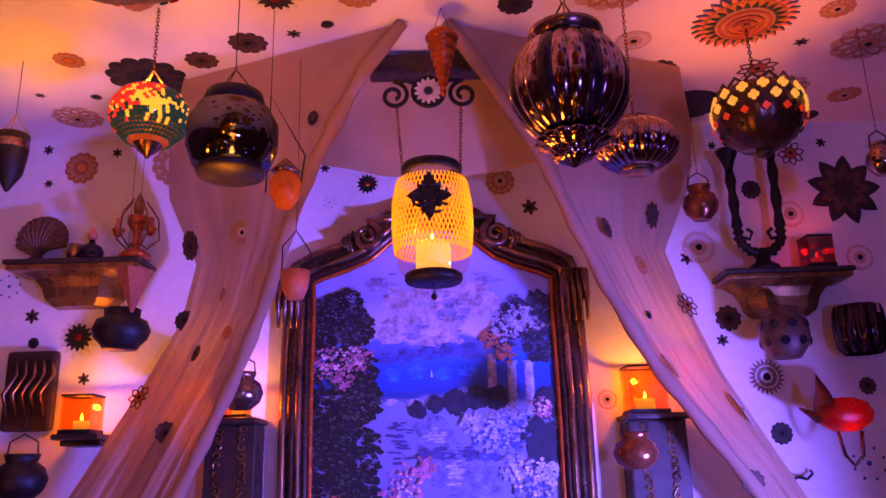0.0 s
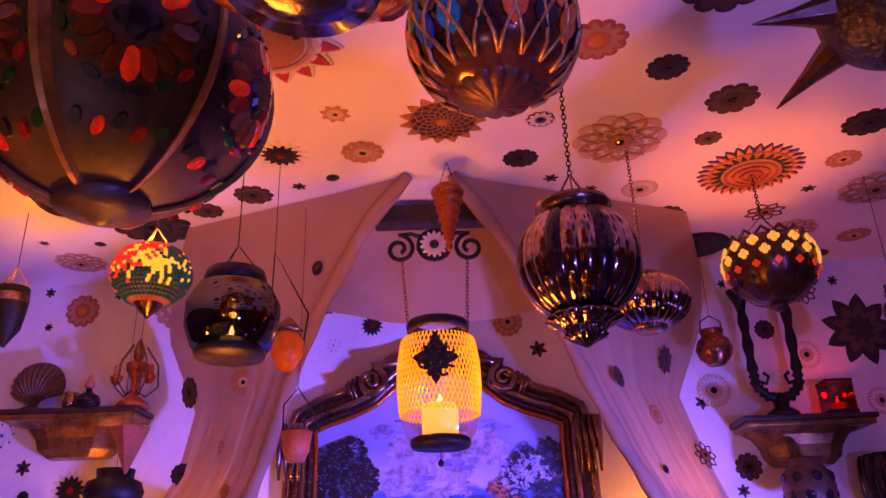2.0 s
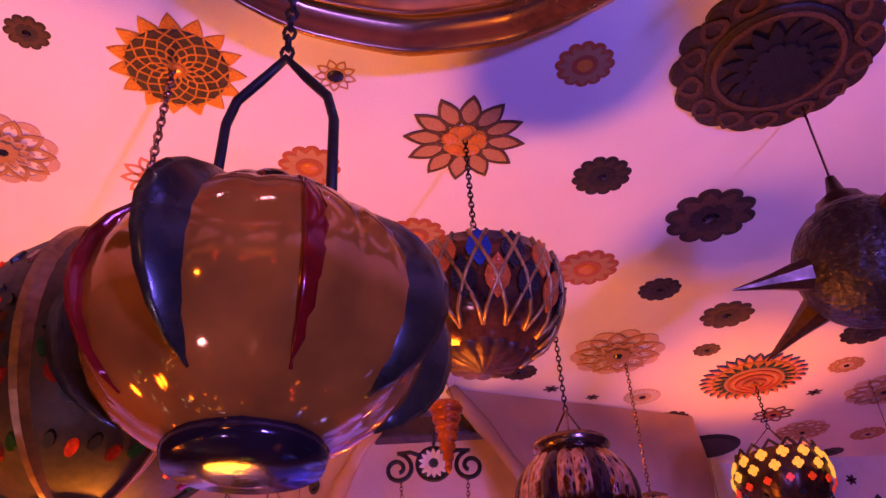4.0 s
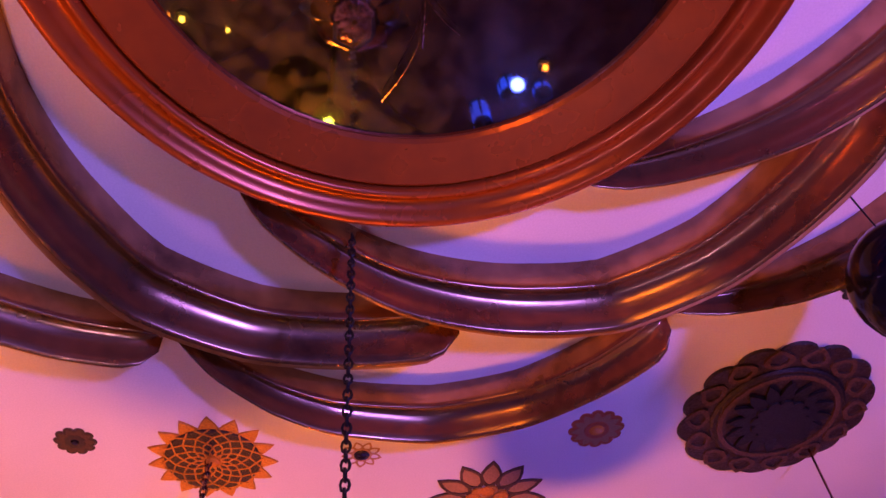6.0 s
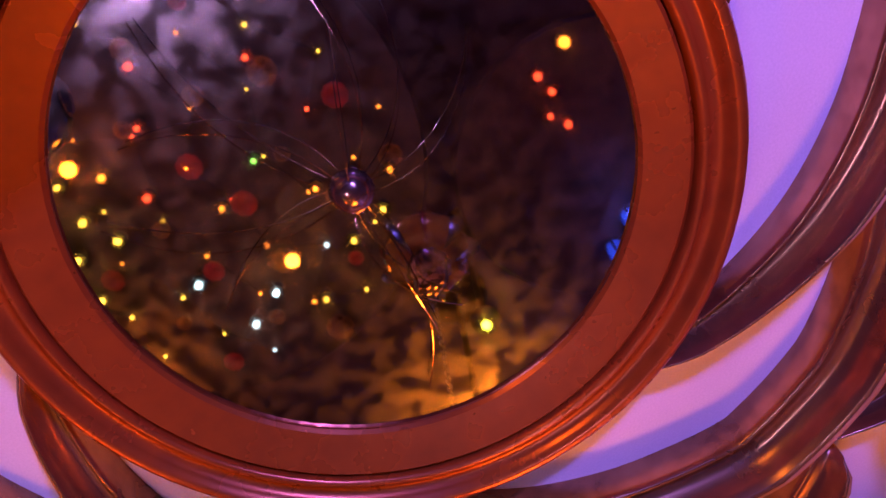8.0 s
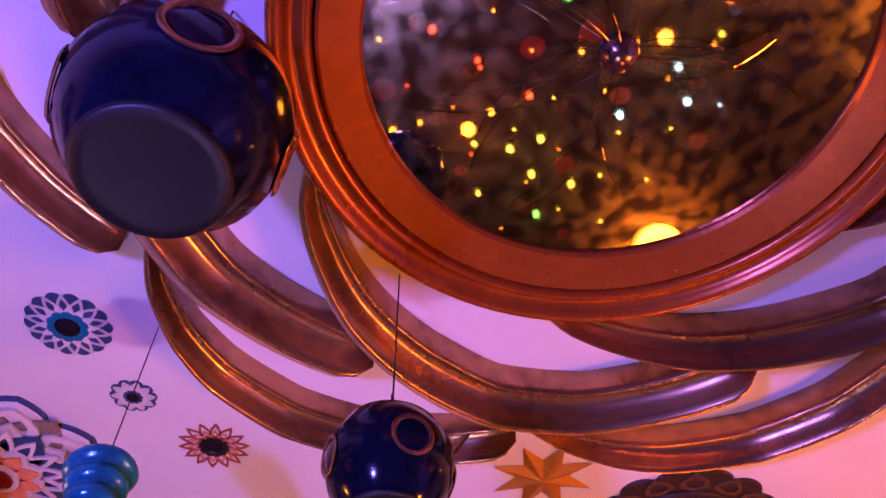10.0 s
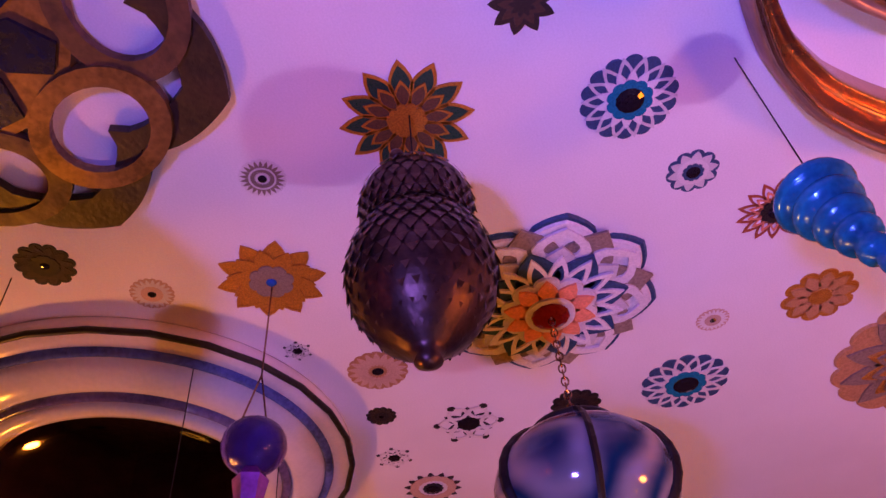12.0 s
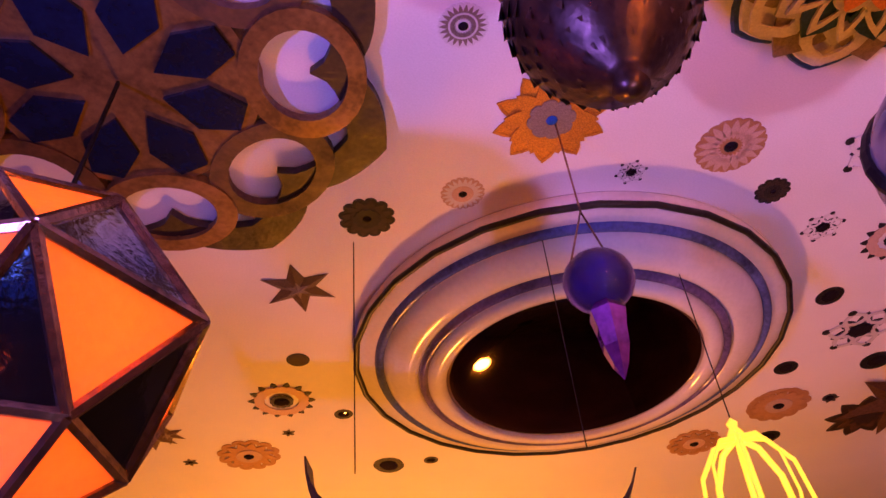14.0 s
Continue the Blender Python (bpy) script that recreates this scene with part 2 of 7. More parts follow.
def sweep(points, radius, n=8, closed=False, bm=None, flat=1.0, normal=None):
    """A tube along points; radius is one number or a list. flat squeezes it along the given normal."""
    bm = bm or bmesh.new()
    pts = [Vector(p) for p in points]
    rad = radius if isinstance(radius, (list, tuple)) else [radius] * len(pts)
    rings, side = [], None
    for k, p in enumerate(pts):
        a = pts[k - 1] if (k or closed) else p
        b = pts[(k + 1) % len(pts)] if (k + 1 < len(pts) or closed) else p
        t = (b - a).normalized()
        if normal:
            side = t.cross(Vector(normal)).normalized()
        else:
            side = t.orthogonal() if side is None else side - t * side.dot(t)
            side.normalize()
        up = side.cross(t)
        rings.append([bm.verts.new(p + rad[k] * (math.cos(2 * math.pi * j / n) * side + flat * math.sin(2 * math.pi * j / n) * up)) for j in range(n)])
    pairs = list(zip(rings, rings[1:])) + ([(rings[-1], rings[0])] if closed else [])
    for a, b in pairs:
        for j in range(n):
            bm.faces.new((a[j], a[(j + 1) % n], b[(j + 1) % n], b[j]))
    if not closed:
        bm.faces.new(rings[0])
        bm.faces.new(rings[-1][::-1])
    return bm


def plate(outline, z0, z1, bm=None, hole=None, edge=0.0):
    """An extruded outline from z0 to z1 (a solid star-shaped plate, or a frame if a hole with as many points is given)."""
    bm = bm or bmesh.new()
    o0, o1 = [bm.verts.new((x, y, z0)) for x, y in outline], [bm.verts.new((x * (1 - edge), y * (1 - edge), z1)) for x, y in outline]
    n = len(outline)
    for k in range(n):
        bm.faces.new((o0[k], o0[(k + 1) % n], o1[(k + 1) % n], o1[k]))
    if hole:
        h0, h1 = [bm.verts.new((x, y, z0)) for x, y in hole], [bm.verts.new((x, y, z1)) for x, y in hole]
        for k in range(n):
            j = (k + 1) % n
            bm.faces.new((o1[k], o1[j], h1[j], h1[k]))
            bm.faces.new((o0[j], o0[k], h0[k], h0[j]))
            bm.faces.new((h0[j], h0[k], h1[k], h1[j]))
    else:
        cx, cy = sum(x for x, _ in outline) / n, sum(y for _, y in outline) / n
        c0, c1 = bm.verts.new((cx, cy, z0)), bm.verts.new((cx, cy, z1))
        for k in range(n):
            j = (k + 1) % n
            bm.faces.new((o1[k], o1[j], c1))
            bm.faces.new((o0[j], o0[k], c0))
    return bm


def petal(r0, r1, width, angle, steps=5, tip=1.0):
    """The outline of one leaf-shaped petal between two radii."""
    side = []
    for k in range(steps + 1):
        s = k / steps
        w = width * math.sin(math.pi * min(1, s ** (0.75 * tip))) ** 0.8 if 0 < s < 1 else 0.0
        side.append((r0 + (r1 - r0) * s, w / 2))
    pts = side + [(r, -w) for r, w in reversed(side[1:-1])]
    c, s = math.cos(angle), math.sin(angle)
    return [(r * c - w * s, r * s + w * c) for r, w in pts]


def scaled(outline, k, shift=0.0):
    cx, cy = sum(x for x, _ in outline) / len(outline), sum(y for _, y in outline) / len(outline)
    return [(cx + (x - cx) * k, cy + (y - cy) * k) for x, y in outline]


def wavy(r, n, depth, kind, phase=0.0, steps=8):
    """A flower or star outline with n lobes."""
    pts = []
    for k in range(n * steps):
        u = (k / steps) % 1.0
        a = 2 * math.pi * (k / steps + phase) / n
        w = {"point": 1 - abs(2 * u - 1), "round": math.sin(math.pi * u) ** 0.6 if u > 0 else 0.0, "ogee": (1 - abs(2 * u - 1)) ** 0.55}[kind]
        pts.append((r * (1 - depth + depth * w) * math.cos(a), r * (1 - depth + depth * w) * math.sin(a)))
    return pts


def circle(r, n=24):
    return [(r * math.cos(2 * math.pi * k / n), r * math.sin(2 * math.pi * k / n)) for k in range(n)]


def chain(name, top, bottom, parent, material, link=0.012, wire=0.0012):
    """A chain of real oval links from top to bottom, in the parent's space."""
    top, bottom = Vector(top), Vector(bottom)
    d = bottom - top
    n = max(2, round(d.length / (link * 0.72)))
    rot = d.to_track_quat("Z", "Y").to_matrix()
    bm = bmesh.new()
    for k in range(n):
        c = top + d * ((k + 0.5) / n)
        turn = rot @ Matrix.Rotation(math.pi / 2 * (k % 2), 3, "Z")
        pts = [c + turn @ Vector((link * 0.28 * math.cos(a), 0, link * 0.5 * math.sin(a))) for a in [2 * math.pi * j / 8 for j in range(8)]]
        sweep(pts, wire, 4, True, bm)
    return part(name, bm, material, parent)


def cord(name, pts, parent, material, r=0.0012):
    return part(name, sweep(pts, r, 5), material, parent)


def sphere_bm(r, seg=24, rings=14, sx=1, sy=1, sz=1, at=(0, 0, 0), bm=None):
    return lathe_at([(r * math.sin(math.pi * k / rings), -r * math.cos(math.pi * k / rings)) for k in range(rings + 1)], at, (sx, sy, sz), seg, bm)


def lathe_at(profile, at, s=(1, 1, 1), n=20, bm=None):
    tmp = lathe(profile, n)
    bm = bm or bmesh.new()
    made = {v: bm.verts.new((v.co.x * s[0] + at[0], v.co.y * s[1] + at[1], v.co.z * s[2] + at[2])) for v in tmp.verts}
    for f in tmp.faces:
        bm.faces.new([made[v] for v in f.verts])
    tmp.free()
    return bm


def box_bm(x0, x1, y0, y1, z0, z1, bm=None, bevel=0.0):
    bm = bm or bmesh.new()
    v = [bm.verts.new((x, y, z)) for x in (x0, x1) for y in (y0, y1) for z in (z0, z1)]
    fs = [bm.faces.new([v[i] for i in q]) for q in ((0, 1, 3, 2), (4, 6, 7, 5), (0, 4, 5, 1), (2, 3, 7, 6), (0, 2, 6, 4), (1, 5, 7, 3))]
    if bevel:
        bmesh.ops.recalc_face_normals(bm, faces=fs)
        bmesh.ops.bevel(bm, geom=list({e for f in fs for e in f.edges}), offset=bevel, segments=2, affect="EDGES", profile=0.6)
    return bm


# ---------------------------------------------------------------- the room
H = 2.4


def setting(name, bm, material, label, category):
    return tagged(part(name, bm, material), label, category, kind="structure")


setting("floor", box_bm(-2.2, 2.2, -3.0, 2.24, -0.1, 0.0), FLOORM, "dark wooden floor boards below the lantern room", "floor")
setting("ceiling", box_bm(-2.35, 2.35, -3.15, 2.39, H, H + 0.1), CEIL, "white cloth-covered ceiling dotted with rosettes", "ceiling")
setting("wall_north", box_bm(-2.35, 2.35, 2.24, 2.39, 0, H), PLASTER, "white plaster wall hung with star ornaments and shelves", "wall")
setting("wall_south", box_bm(-2.35, 2.35, -3.15, -3.0, 0, H), DIMWALL, "unseen wall, dark wine-red to keep bounced light low", "wall")
setting("wall_west", box_bm(-2.35, -2.2, -3.0, 2.24, 0, H), DIMWALL, "unseen wall, dark wine-red to keep bounced light low", "wall")
setting("wall_east", box_bm(2.2, 2.35, -3.0, 2.24, 0, H), DIMWALL, "unseen wall, dark wine-red to keep bounced light low", "wall")

# ---------------------------------------------------------------- added stands for the fill lamps, seen only in the mirrors


def fill_stand(place, aim, lens, label, r=0.1):
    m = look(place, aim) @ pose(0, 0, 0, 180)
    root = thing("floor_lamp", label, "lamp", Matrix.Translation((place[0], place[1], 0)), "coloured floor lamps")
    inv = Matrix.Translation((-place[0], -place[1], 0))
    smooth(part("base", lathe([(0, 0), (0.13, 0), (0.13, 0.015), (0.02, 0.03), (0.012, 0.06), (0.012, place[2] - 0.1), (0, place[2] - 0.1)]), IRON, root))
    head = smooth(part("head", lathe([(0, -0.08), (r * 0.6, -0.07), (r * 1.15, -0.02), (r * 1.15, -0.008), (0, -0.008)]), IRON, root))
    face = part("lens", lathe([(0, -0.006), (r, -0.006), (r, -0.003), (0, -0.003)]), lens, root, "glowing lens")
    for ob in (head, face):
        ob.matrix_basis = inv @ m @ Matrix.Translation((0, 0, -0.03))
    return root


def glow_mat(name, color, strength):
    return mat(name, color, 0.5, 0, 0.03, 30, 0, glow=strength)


fill_stand((0.9, -0.95, 1.3), (0.0, 0.25, 2.4), glow_mat("violet_lens", (0.5, 0.25, 1), 6), "added violet fill lamp on a tall stand, out of direct view", 0.06)
fill_stand((-0.45, 1.25, 1.1), (-0.2, 0.1, 2.4), glow_mat("honey_lens", (1, 0.4, 0.06), 2), "added honey-coloured fill lamp on a tall stand, out of direct view", 0.08)
fill_stand((1.35, 0.9, 0.83), (0.45, 2.2, 1.5), glow_mat("blue_lens", (0.1, 0.12, 1), 5), "added blue fill lamp on a black stand, out of direct view", 0.09)
fill_stand((-1.5, 0.6, 0.73), (-0.4, 1.0, 2.4), glow_mat("orange_lens", (1, 0.3, 0.03), 5), "added orange fill lamp on a black stand, out of direct view")
fill_stand((-0.75, -2.55, 1.5), (-0.6, -2.2, 2.4), glow_mat("amber_lens", (1, 0.5, 0.08), 5), "added amber fill lamp on a tall stand in the corner, out of direct view", 0.08)

# ---------------------------------------------------------------- round mirror with scroll frame under the ceiling
CX, CY = 0.058, -0.078
med = thing("ceiling_mirror", "round antique ceiling mirror in a copper frame of swirling scrolls", "mirror", Matrix.Translation((CX, CY, H)))
smooth(part("glass", lathe([(0, -0.032), (0.25, -0.032), (0.25, -0.022), (0, -0.022)], 64), MIRROR, med, "spotted old mirror glass"), False)
smooth(part("inner_rim", lathe([(0.246, -0.02), (0.244, -0.036), (0.247, -0.04), (0.283, -0.054), (0.287, -0.05), (0.287, -0.02)], 96), COPPER, med, "flat copper-red inner rim"), False)
smooth(part("outer_rim", lathe([(0.289, -0.02), (0.29, -0.052), (0.293, -0.058), (0.297, -0.057), (0.3, -0.052), (0.305, -0.049), (0.31, -0.05), (0.314, -0.056), (0.318, -0.063), (0.323, -0.065), (0.328, -0.061), (0.332, -0.052), (0.333, 0.0)], 96), COPPER, med, "rounded copper outer rim"))
part("backing", lathe([(0.2, -0.02), (0.33, -0.02), (0.33, 0.0), (0.2, 0.0)], 48, close=True), DARKWOOD, med)


SECTION = [(-1.0, 0.0), (-1.0, 0.026), (-0.96, 0.032), (-0.88, 0.034), (-0.78, 0.031), (-0.6, 0.026), (-0.4, 0.025), (-0.2, 0.029), (-0.02, 0.037), (0.08, 0.046), (0.18, 0.054), (0.28, 0.057), (0.38, 0.054), (0.45, 0.046), (0.5, 0.041),
           (0.56, 0.041), (0.64, 0.046), (0.74, 0.048), (0.86, 0.045), (0.95, 0.037), (1.0, 0.026), (1.0, 0.0)]


def scroll(a0, span, rad, wide, deep):
    """One moulded scroll: a cove, a raised rib and a plain outer fillet, thin at its root and blunt at its tip."""
    bm = bmesh.new()
    n = 44
    rings = []
    for k in range(n + 1):
        s = k / n
        a = radians(a0 - span * s)
        w = wide * (0.3 + 0.7 * min(1.0, s / 0.5) ** 0.8)
        tip = max(0.0, (s - 0.94) / 0.06)
        w *= math.sqrt(max(0.02, 1 - tip ** 2))
        h = deep * (0.72 + 0.28 * min(1.0, s / 0.3)) * (1 - 0.35 * tip ** 3)
        r = rad(s)
        rings.append([bm.verts.new(((r + w * u) * math.cos(a), (r + w * u) * math.sin(a), -h * d)) for u, d in SECTION])
    for p, q in zip(rings, rings[1:]):
        for j in range(len(SECTION) - 1):
            bm.faces.new((p[j], p[j + 1], q[j + 1], q[j])).material_index = int(j > 13)
    bm.faces.new(rings[-1])
    return bm


def inner_r(s):
    return float(np.interp(s * 97, [0, 6, 17, 30, 43, 57, 71, 85, 97], [0.325, 0.352, 0.385, 0.428, 0.468, 0.508, 0.515, 0.503, 0.49]))


def outer_r(s):
    return float(np.interp(s * 58, [0, 6, 13, 20, 30, 40, 49, 58], [0.54, 0.583, 0.616, 0.637, 0.652, 0.643, 0.616, 0.58]))


for k in range(6):
    smooth(part("scroll", scroll(128 + 60 * k, 97, inner_r, 0.036, 1.25), STUCCO, med)).data.materials.append(FILLET)
    smooth(part("outer_scroll", scroll(126 + 60 * k, 60, outer_r, 0.029, 1.1), STUCCO, med)).data.materials.append(FILLET)
# Hub and curved wires are solid stand-ins for cords reflected in the glass.
smooth(part("hub", lathe([(0, -0.05), (0.012, -0.048), (0.018, -0.04), (0.02, -0.033), (0, -0.033)], 16), BRONZE, med, "small bronze hub standing in for the point where mirrored cords meet"))
random.seed(4)
for k in range(11):
    a, bend, reach = 2 * math.pi * k / 11 + random.uniform(-0.2, 0.2), random.uniform(-0.9, 0.9), random.uniform(0.12, 0.23)
    pts = [(reach * s * math.cos(a + bend * s), reach * s * math.sin(a + bend * s), -0.042 - 0.012 * math.sin(math.pi * s)) for s in [j / 10 for j in range(1, 11)]]
    part("wire", sweep(pts, 0.0006, 4), MERC, med)

# ---------------------------------------------------------------- rosettes and stars
# A style: name, label, and layers of (kind, lobes, radius, depth, material). Kinds: flower outlines, petals, open petals, rings, beads, a gem.
R = "rosette"
STAR8 = ("star_ornament", "small tan eight-pointed card star with a gem", [("point", 8, 1, 0.32, TAN_M), ("circle", 0, 0.55, 0, PALEM), ("gem", 0, 0.16, 0, GEM)])
TAN = (R, "tan openwork paper rosette with a dark centre", [("frame", 12, 1, 0.14, TAN_M), ("petals", 12, 0.86, 0.26, TAN_M), ("circle", 0, 0.42, 0, PALEM), ("gem", 0, 0.17, 0, GEM)])
DAISY = (R, "white and black daisy rosette with loose petals", [("beadleaf", 14, 1, 0.3, WHITEM), ("petals", 14, 0.72, 0.18, BLACKM), ("round", 10, 0.42, 0.2, BLACKM), ("gem", 0, 0.18, 0, GEMRED)])
DARK = (R, "dark brown carved flower rosette", [("round", 10, 1, 0.18, DARKWOOD), ("petals", 10, 0.9, 0.3, BROWN), ("round", 8, 0.5, 0.2, DARKWOOD), ("gem", 0, 0.2, 0, GEM)])
BLACK = (R, "black scalloped flower rosette", [("round", 12, 1, 0.15, BLACKM), ("petals", 12, 0.92, 0.24, DARKWOOD), ("round", 12, 0.5, 0.15, BLACKM), ("gem", 0, 0.16, 0, GEM)])
STAR = ("star_ornament", "little dark star ornament", [("point", 6, 1, 0.5, DARKWOOD), ("gem", 0, 0.3, 0, GEM)])
DISC = ("disc_ornament", "small dark domed disc", [("circle", 0, 1, 0, BLACKM), ("gem", 0, 0.6, 0, GEM)])
PLATE = ("disc_ornament", "flat black round disc", [("round", 30, 1, 0.04, BLACKM), ("circle", 0, 0.85, 0, DARKWOOD)])
RING = (R, "white and black ring rosette with a dark gem", [("round", 10, 1, 0.14, NAVY), ("petals", 10, 0.94, 0.4, WHITEM), ("circle", 0, 0.6, 0, WHITEM), ("round", 10, 0.42, 0.15, NAVY), ("gem", 0, 0.28, 0, GEM)])
LATTICE = (R, "orange latticed sunflower rosette with pointed petals", [("point", 15, 1, 0.26, GOLDM), ("circle", 0, 0.74, 0, DARKWOOD), ("spiral", 14, 0.76, 0, GOLDM), ("gem", 0, 0.12, 0, GEMAMB)])
LACE = (R, "large pale lace rosette with open petals", [("frame", 10, 1, 0.2, PALEM), ("open", 10, 0.93, 0.42, TAN_M), ("open", 10, 0.55, 0.3, PALEM), ("round", 10, 0.3, 0.2, TAN_M), ("gem", 0, 0.1, 0, GEM)])
LACE2 = (R, "small orange openwork flower", [("open", 10, 1, 0.36, CORAL), ("circle", 0, 0.4, 0, EMBERM), ("gem", 0, 0.2, 0, GEMRED)])
PALE = (R, "pale pink fluted rosette with a black centre", [("round", 20, 1, 0.08, PALEM), ("petals", 20, 0.94, 0.16, WHITEM), ("circle", 0, 0.5, 0, PALEM), ("gem", 0, 0.2, 0, GEM)])
RAINBOW = (R, "large mandala with orange rings and a rim of coloured points", [("point", 30, 1, 0.16, NAVY), ("petals", 30, 0.97, 0.12, CORAL), ("round", 30, 0.78, 0.05, GOLDM), ("petals", 24, 0.74, 0.12, GREEN), ("circle", 0, 0.56, 0, TAN_M), ("ring", 0, 0.5, 0.06, EMBERM), ("ring", 0, 0.36, 0.06, EMBERM), ("ring", 0, 0.22, 0.06, EMBERM), ("gem", 0, 0.08, 0, GEMAMB)])
OUTSTAR = ("star_ornament", "openwork star with leaf-shaped points", [("open", 8, 1, 0.42, BROWN), ("round", 8, 0.42, 0.2, EMBERM), ("gem", 0, 0.16, 0, GEM)])
EMBER = (R, "rust-red scalloped rosette with amber gems", [("round", 12, 1, 0.14, EMBERM), ("petals", 12, 0.9, 0.3, TAN_M), ("circle", 0, 0.45, 0, EMBERM), ("gem", 0, 0.28, 0, GEMAMB)])
REDWHITE = (R, "large white mandala with red leaf points and a gold heart", [("point", 16, 1, 0.2, WHITEM), ("petals", 16, 0.94, 0.22, REDM), ("round", 24, 0.72, 0.06, WHITEM), ("ring", 0, 0.66, 0.05, PALEM), ("ring", 0, 0.58, 0.04, TAN_M), ("circle", 0, 0.5, 0, GOLDM), ("gem", 0, 0.1, 0, GEMAMB)])
EYE = (R, "tan star flower with a black gem", [("open", 9, 1, 0.42, TAN_M), ("circle", 0, 0.5, 0, TAN_M), ("gem", 0, 0.4, 0, GEM)])
LOTUS = (R, "orange lotus flower with dark outlined petals and amber gems", [("rimmed", 12, 1, 0.44, TAN_M), ("round", 8, 0.38, 0.2, GOLDM), ("gems", 5, 0.24, 0.14, GEMAMB)])
RELIEF = (R, "very large dark carved rosette with scalloped rim", [("round", 14, 1, 0.1, DARKWOOD), ("arches", 14, 0.95, 0.3, BROWN), ("circle", 0, 0.68, 0, DARKWOOD), ("ring", 0, 0.62, 0.05, BROWN), ("petals", 16, 0.54, 0.16, BLACKM), ("round", 12, 0.3, 0.15, BLACKM)])
MANDALA = (R, "large layered white mandala with blue tips and a coral heart", [("ogee", 8, 1, 0.2, NAVY), ("ogee", 8, 0.95, 0.2, WHITEM), ("petalsh", 8, 0.93, 0.5, GREYM), ("lace", 8, 0.9, 0.45, WHITEM), ("petals", 8, 0.72, 0.5, WHITEM), ("petalsh", 8, 0.7, 0.3, NAVY), ("open", 16, 0.66, 0.2, WHITEM), ("round", 10, 0.43, 0.14, WHITEM), ("petals", 10, 0.41, 0.3, CORAL), ("circle", 0, 0.22, 0, WHITEM), ("gem", 0, 0.17, 0, GEMRED)])
BLUEEYE = (R, "white filigree rosette with a blue ring and dark centre", [("round", 14, 1, 0.14, NAVY), ("open", 14, 0.97, 0.36, WHITEM), ("petals", 14, 0.7, 0.26, WHITEM), ("round", 10, 0.48, 0.12, TEAL), ("gem", 0, 0.3, 0, GEM)])
WIRE = (R, "rust-coloured looped wire rosette with a black centre", [("open", 14, 1, 0.4, EMBERM), ("open", 14, 0.72, 0.3, CORAL), ("round", 10, 0.42, 0.15, BLACKM), ("gem", 0, 0.25, 0, GEM)])
SUNFLOWER = (R, "gold sunflower rosette with dark green and brown petals", [("rimmedg", 12, 1, 0.4, GREEN), ("rimmedg", 12, 0.68, 0.3, BROWN), ("round", 10, 0.3, 0.2, GOLDM)])
DARKSTAR = ("star_ornament", "dark brown layered star", [("point", 9, 1, 0.34, DARKWOOD), ("point", 9, 0.72, 0.4, BROWN), ("point", 9, 0.42, 0.4, DARKWOOD)])
WHITESTAR = (R, "large white star rosette with coral dots and blue heart", [("point", 12, 1, 0.24, GREYM), ("point", 12, 0.95, 0.24, WHITEM), ("dots", 12, 0.66, 0.09, CORAL), ("petals", 9, 0.44, 0.14, NAVY), ("gem", 0, 0.15, 0, GEM)])
BEADRING = (R, "openwork ring rosette edged with black beads", [("beadleaf", 14, 1, 0.22, BLACKM), ("ringf", 14, 0.82, 0.3, PALEM), ("round", 12, 0.36, 0.12, BLACKM), ("gem", 0, 0.25, 0, GEM)])
GOLD = (R, "gold folded card flower rosette", [("round", 10, 1, 0.18, GOLDM), ("petals", 10, 0.9, 0.26, TAN_M), ("circle", 0, 0.3, 0, GOLDM)])
BIGGOLD = (R, "large gold and green layered rosette with a jewelled heart", [("round", 16, 1, 0.08, TAN_M), ("petals", 12, 0.92, 0.36, GREYM), ("point", 12, 0.72, 0.3, GOLDM), ("lace", 12, 0.62, 0.4, GREYM), ("round", 12, 0.44, 0.15, GREEN), ("gems", 8, 0.3, 0.08, GEM), ("gem", 0, 0.12, 0, GEMBLUE)])
GOLDSTAR = ("star_ornament", "gold folded eight-pointed star", [("fold", 8, 1, 0.5, GOLDM)])
FILIGREE = (R, "filigree disc with a ring of slits and a black bead", [("round", 22, 1, 0.07, WHITEM), ("petals", 22, 0.92, 0.14, GREYM), ("ring", 0, 0.58, 0.08, WHITEM), ("dots", 14, 0.42, 0.07, GREYM), ("gem", 0, 0.2, 0, GEM)])
GOLDLOTUS = (R, "gold lotus with pointed gilded petals and a grey centre", [("rimmedg", 10, 1, 0.5, GOLDM), ("petals", 10, 0.8, 0.34, GOLDM), ("round", 8, 0.42, 0.15, GREYM), ("gem", 0, 0.1, 0, GEMBLUE)])
BEADSTAR = ("star_ornament", "black beaded star with round tips", [("point", 6, 0.8, 0.5, BLACKM), ("dots", 6, 0.92, 0.13, BLACKM), ("open", 6, 0.95, 0.3, WHITEM), ("gem", 0, 0.34, 0, GEM)])
FAN = (R, "tan fluted fan rosette with a dark eye", [("round", 18, 1, 0.06, TAN_M), ("petals", 18, 0.97, 0.2, PALEM), ("gem", 0, 0.2, 0, GEM)])
LEAFSTAR = ("star_ornament", "brown star of folded leaves", [("fold", 6, 1, 0.55, BROWN), ("fold", 6, 0.6, 0.5, GREYM)])
SNOW = (R, "small bluish openwork snowflake flower", [("open", 8, 1, 0.42, WHITEM), ("dots", 8, 0.96, 0.1, NAVY), ("gem", 0, 0.16, 0, GEMBLUE)])


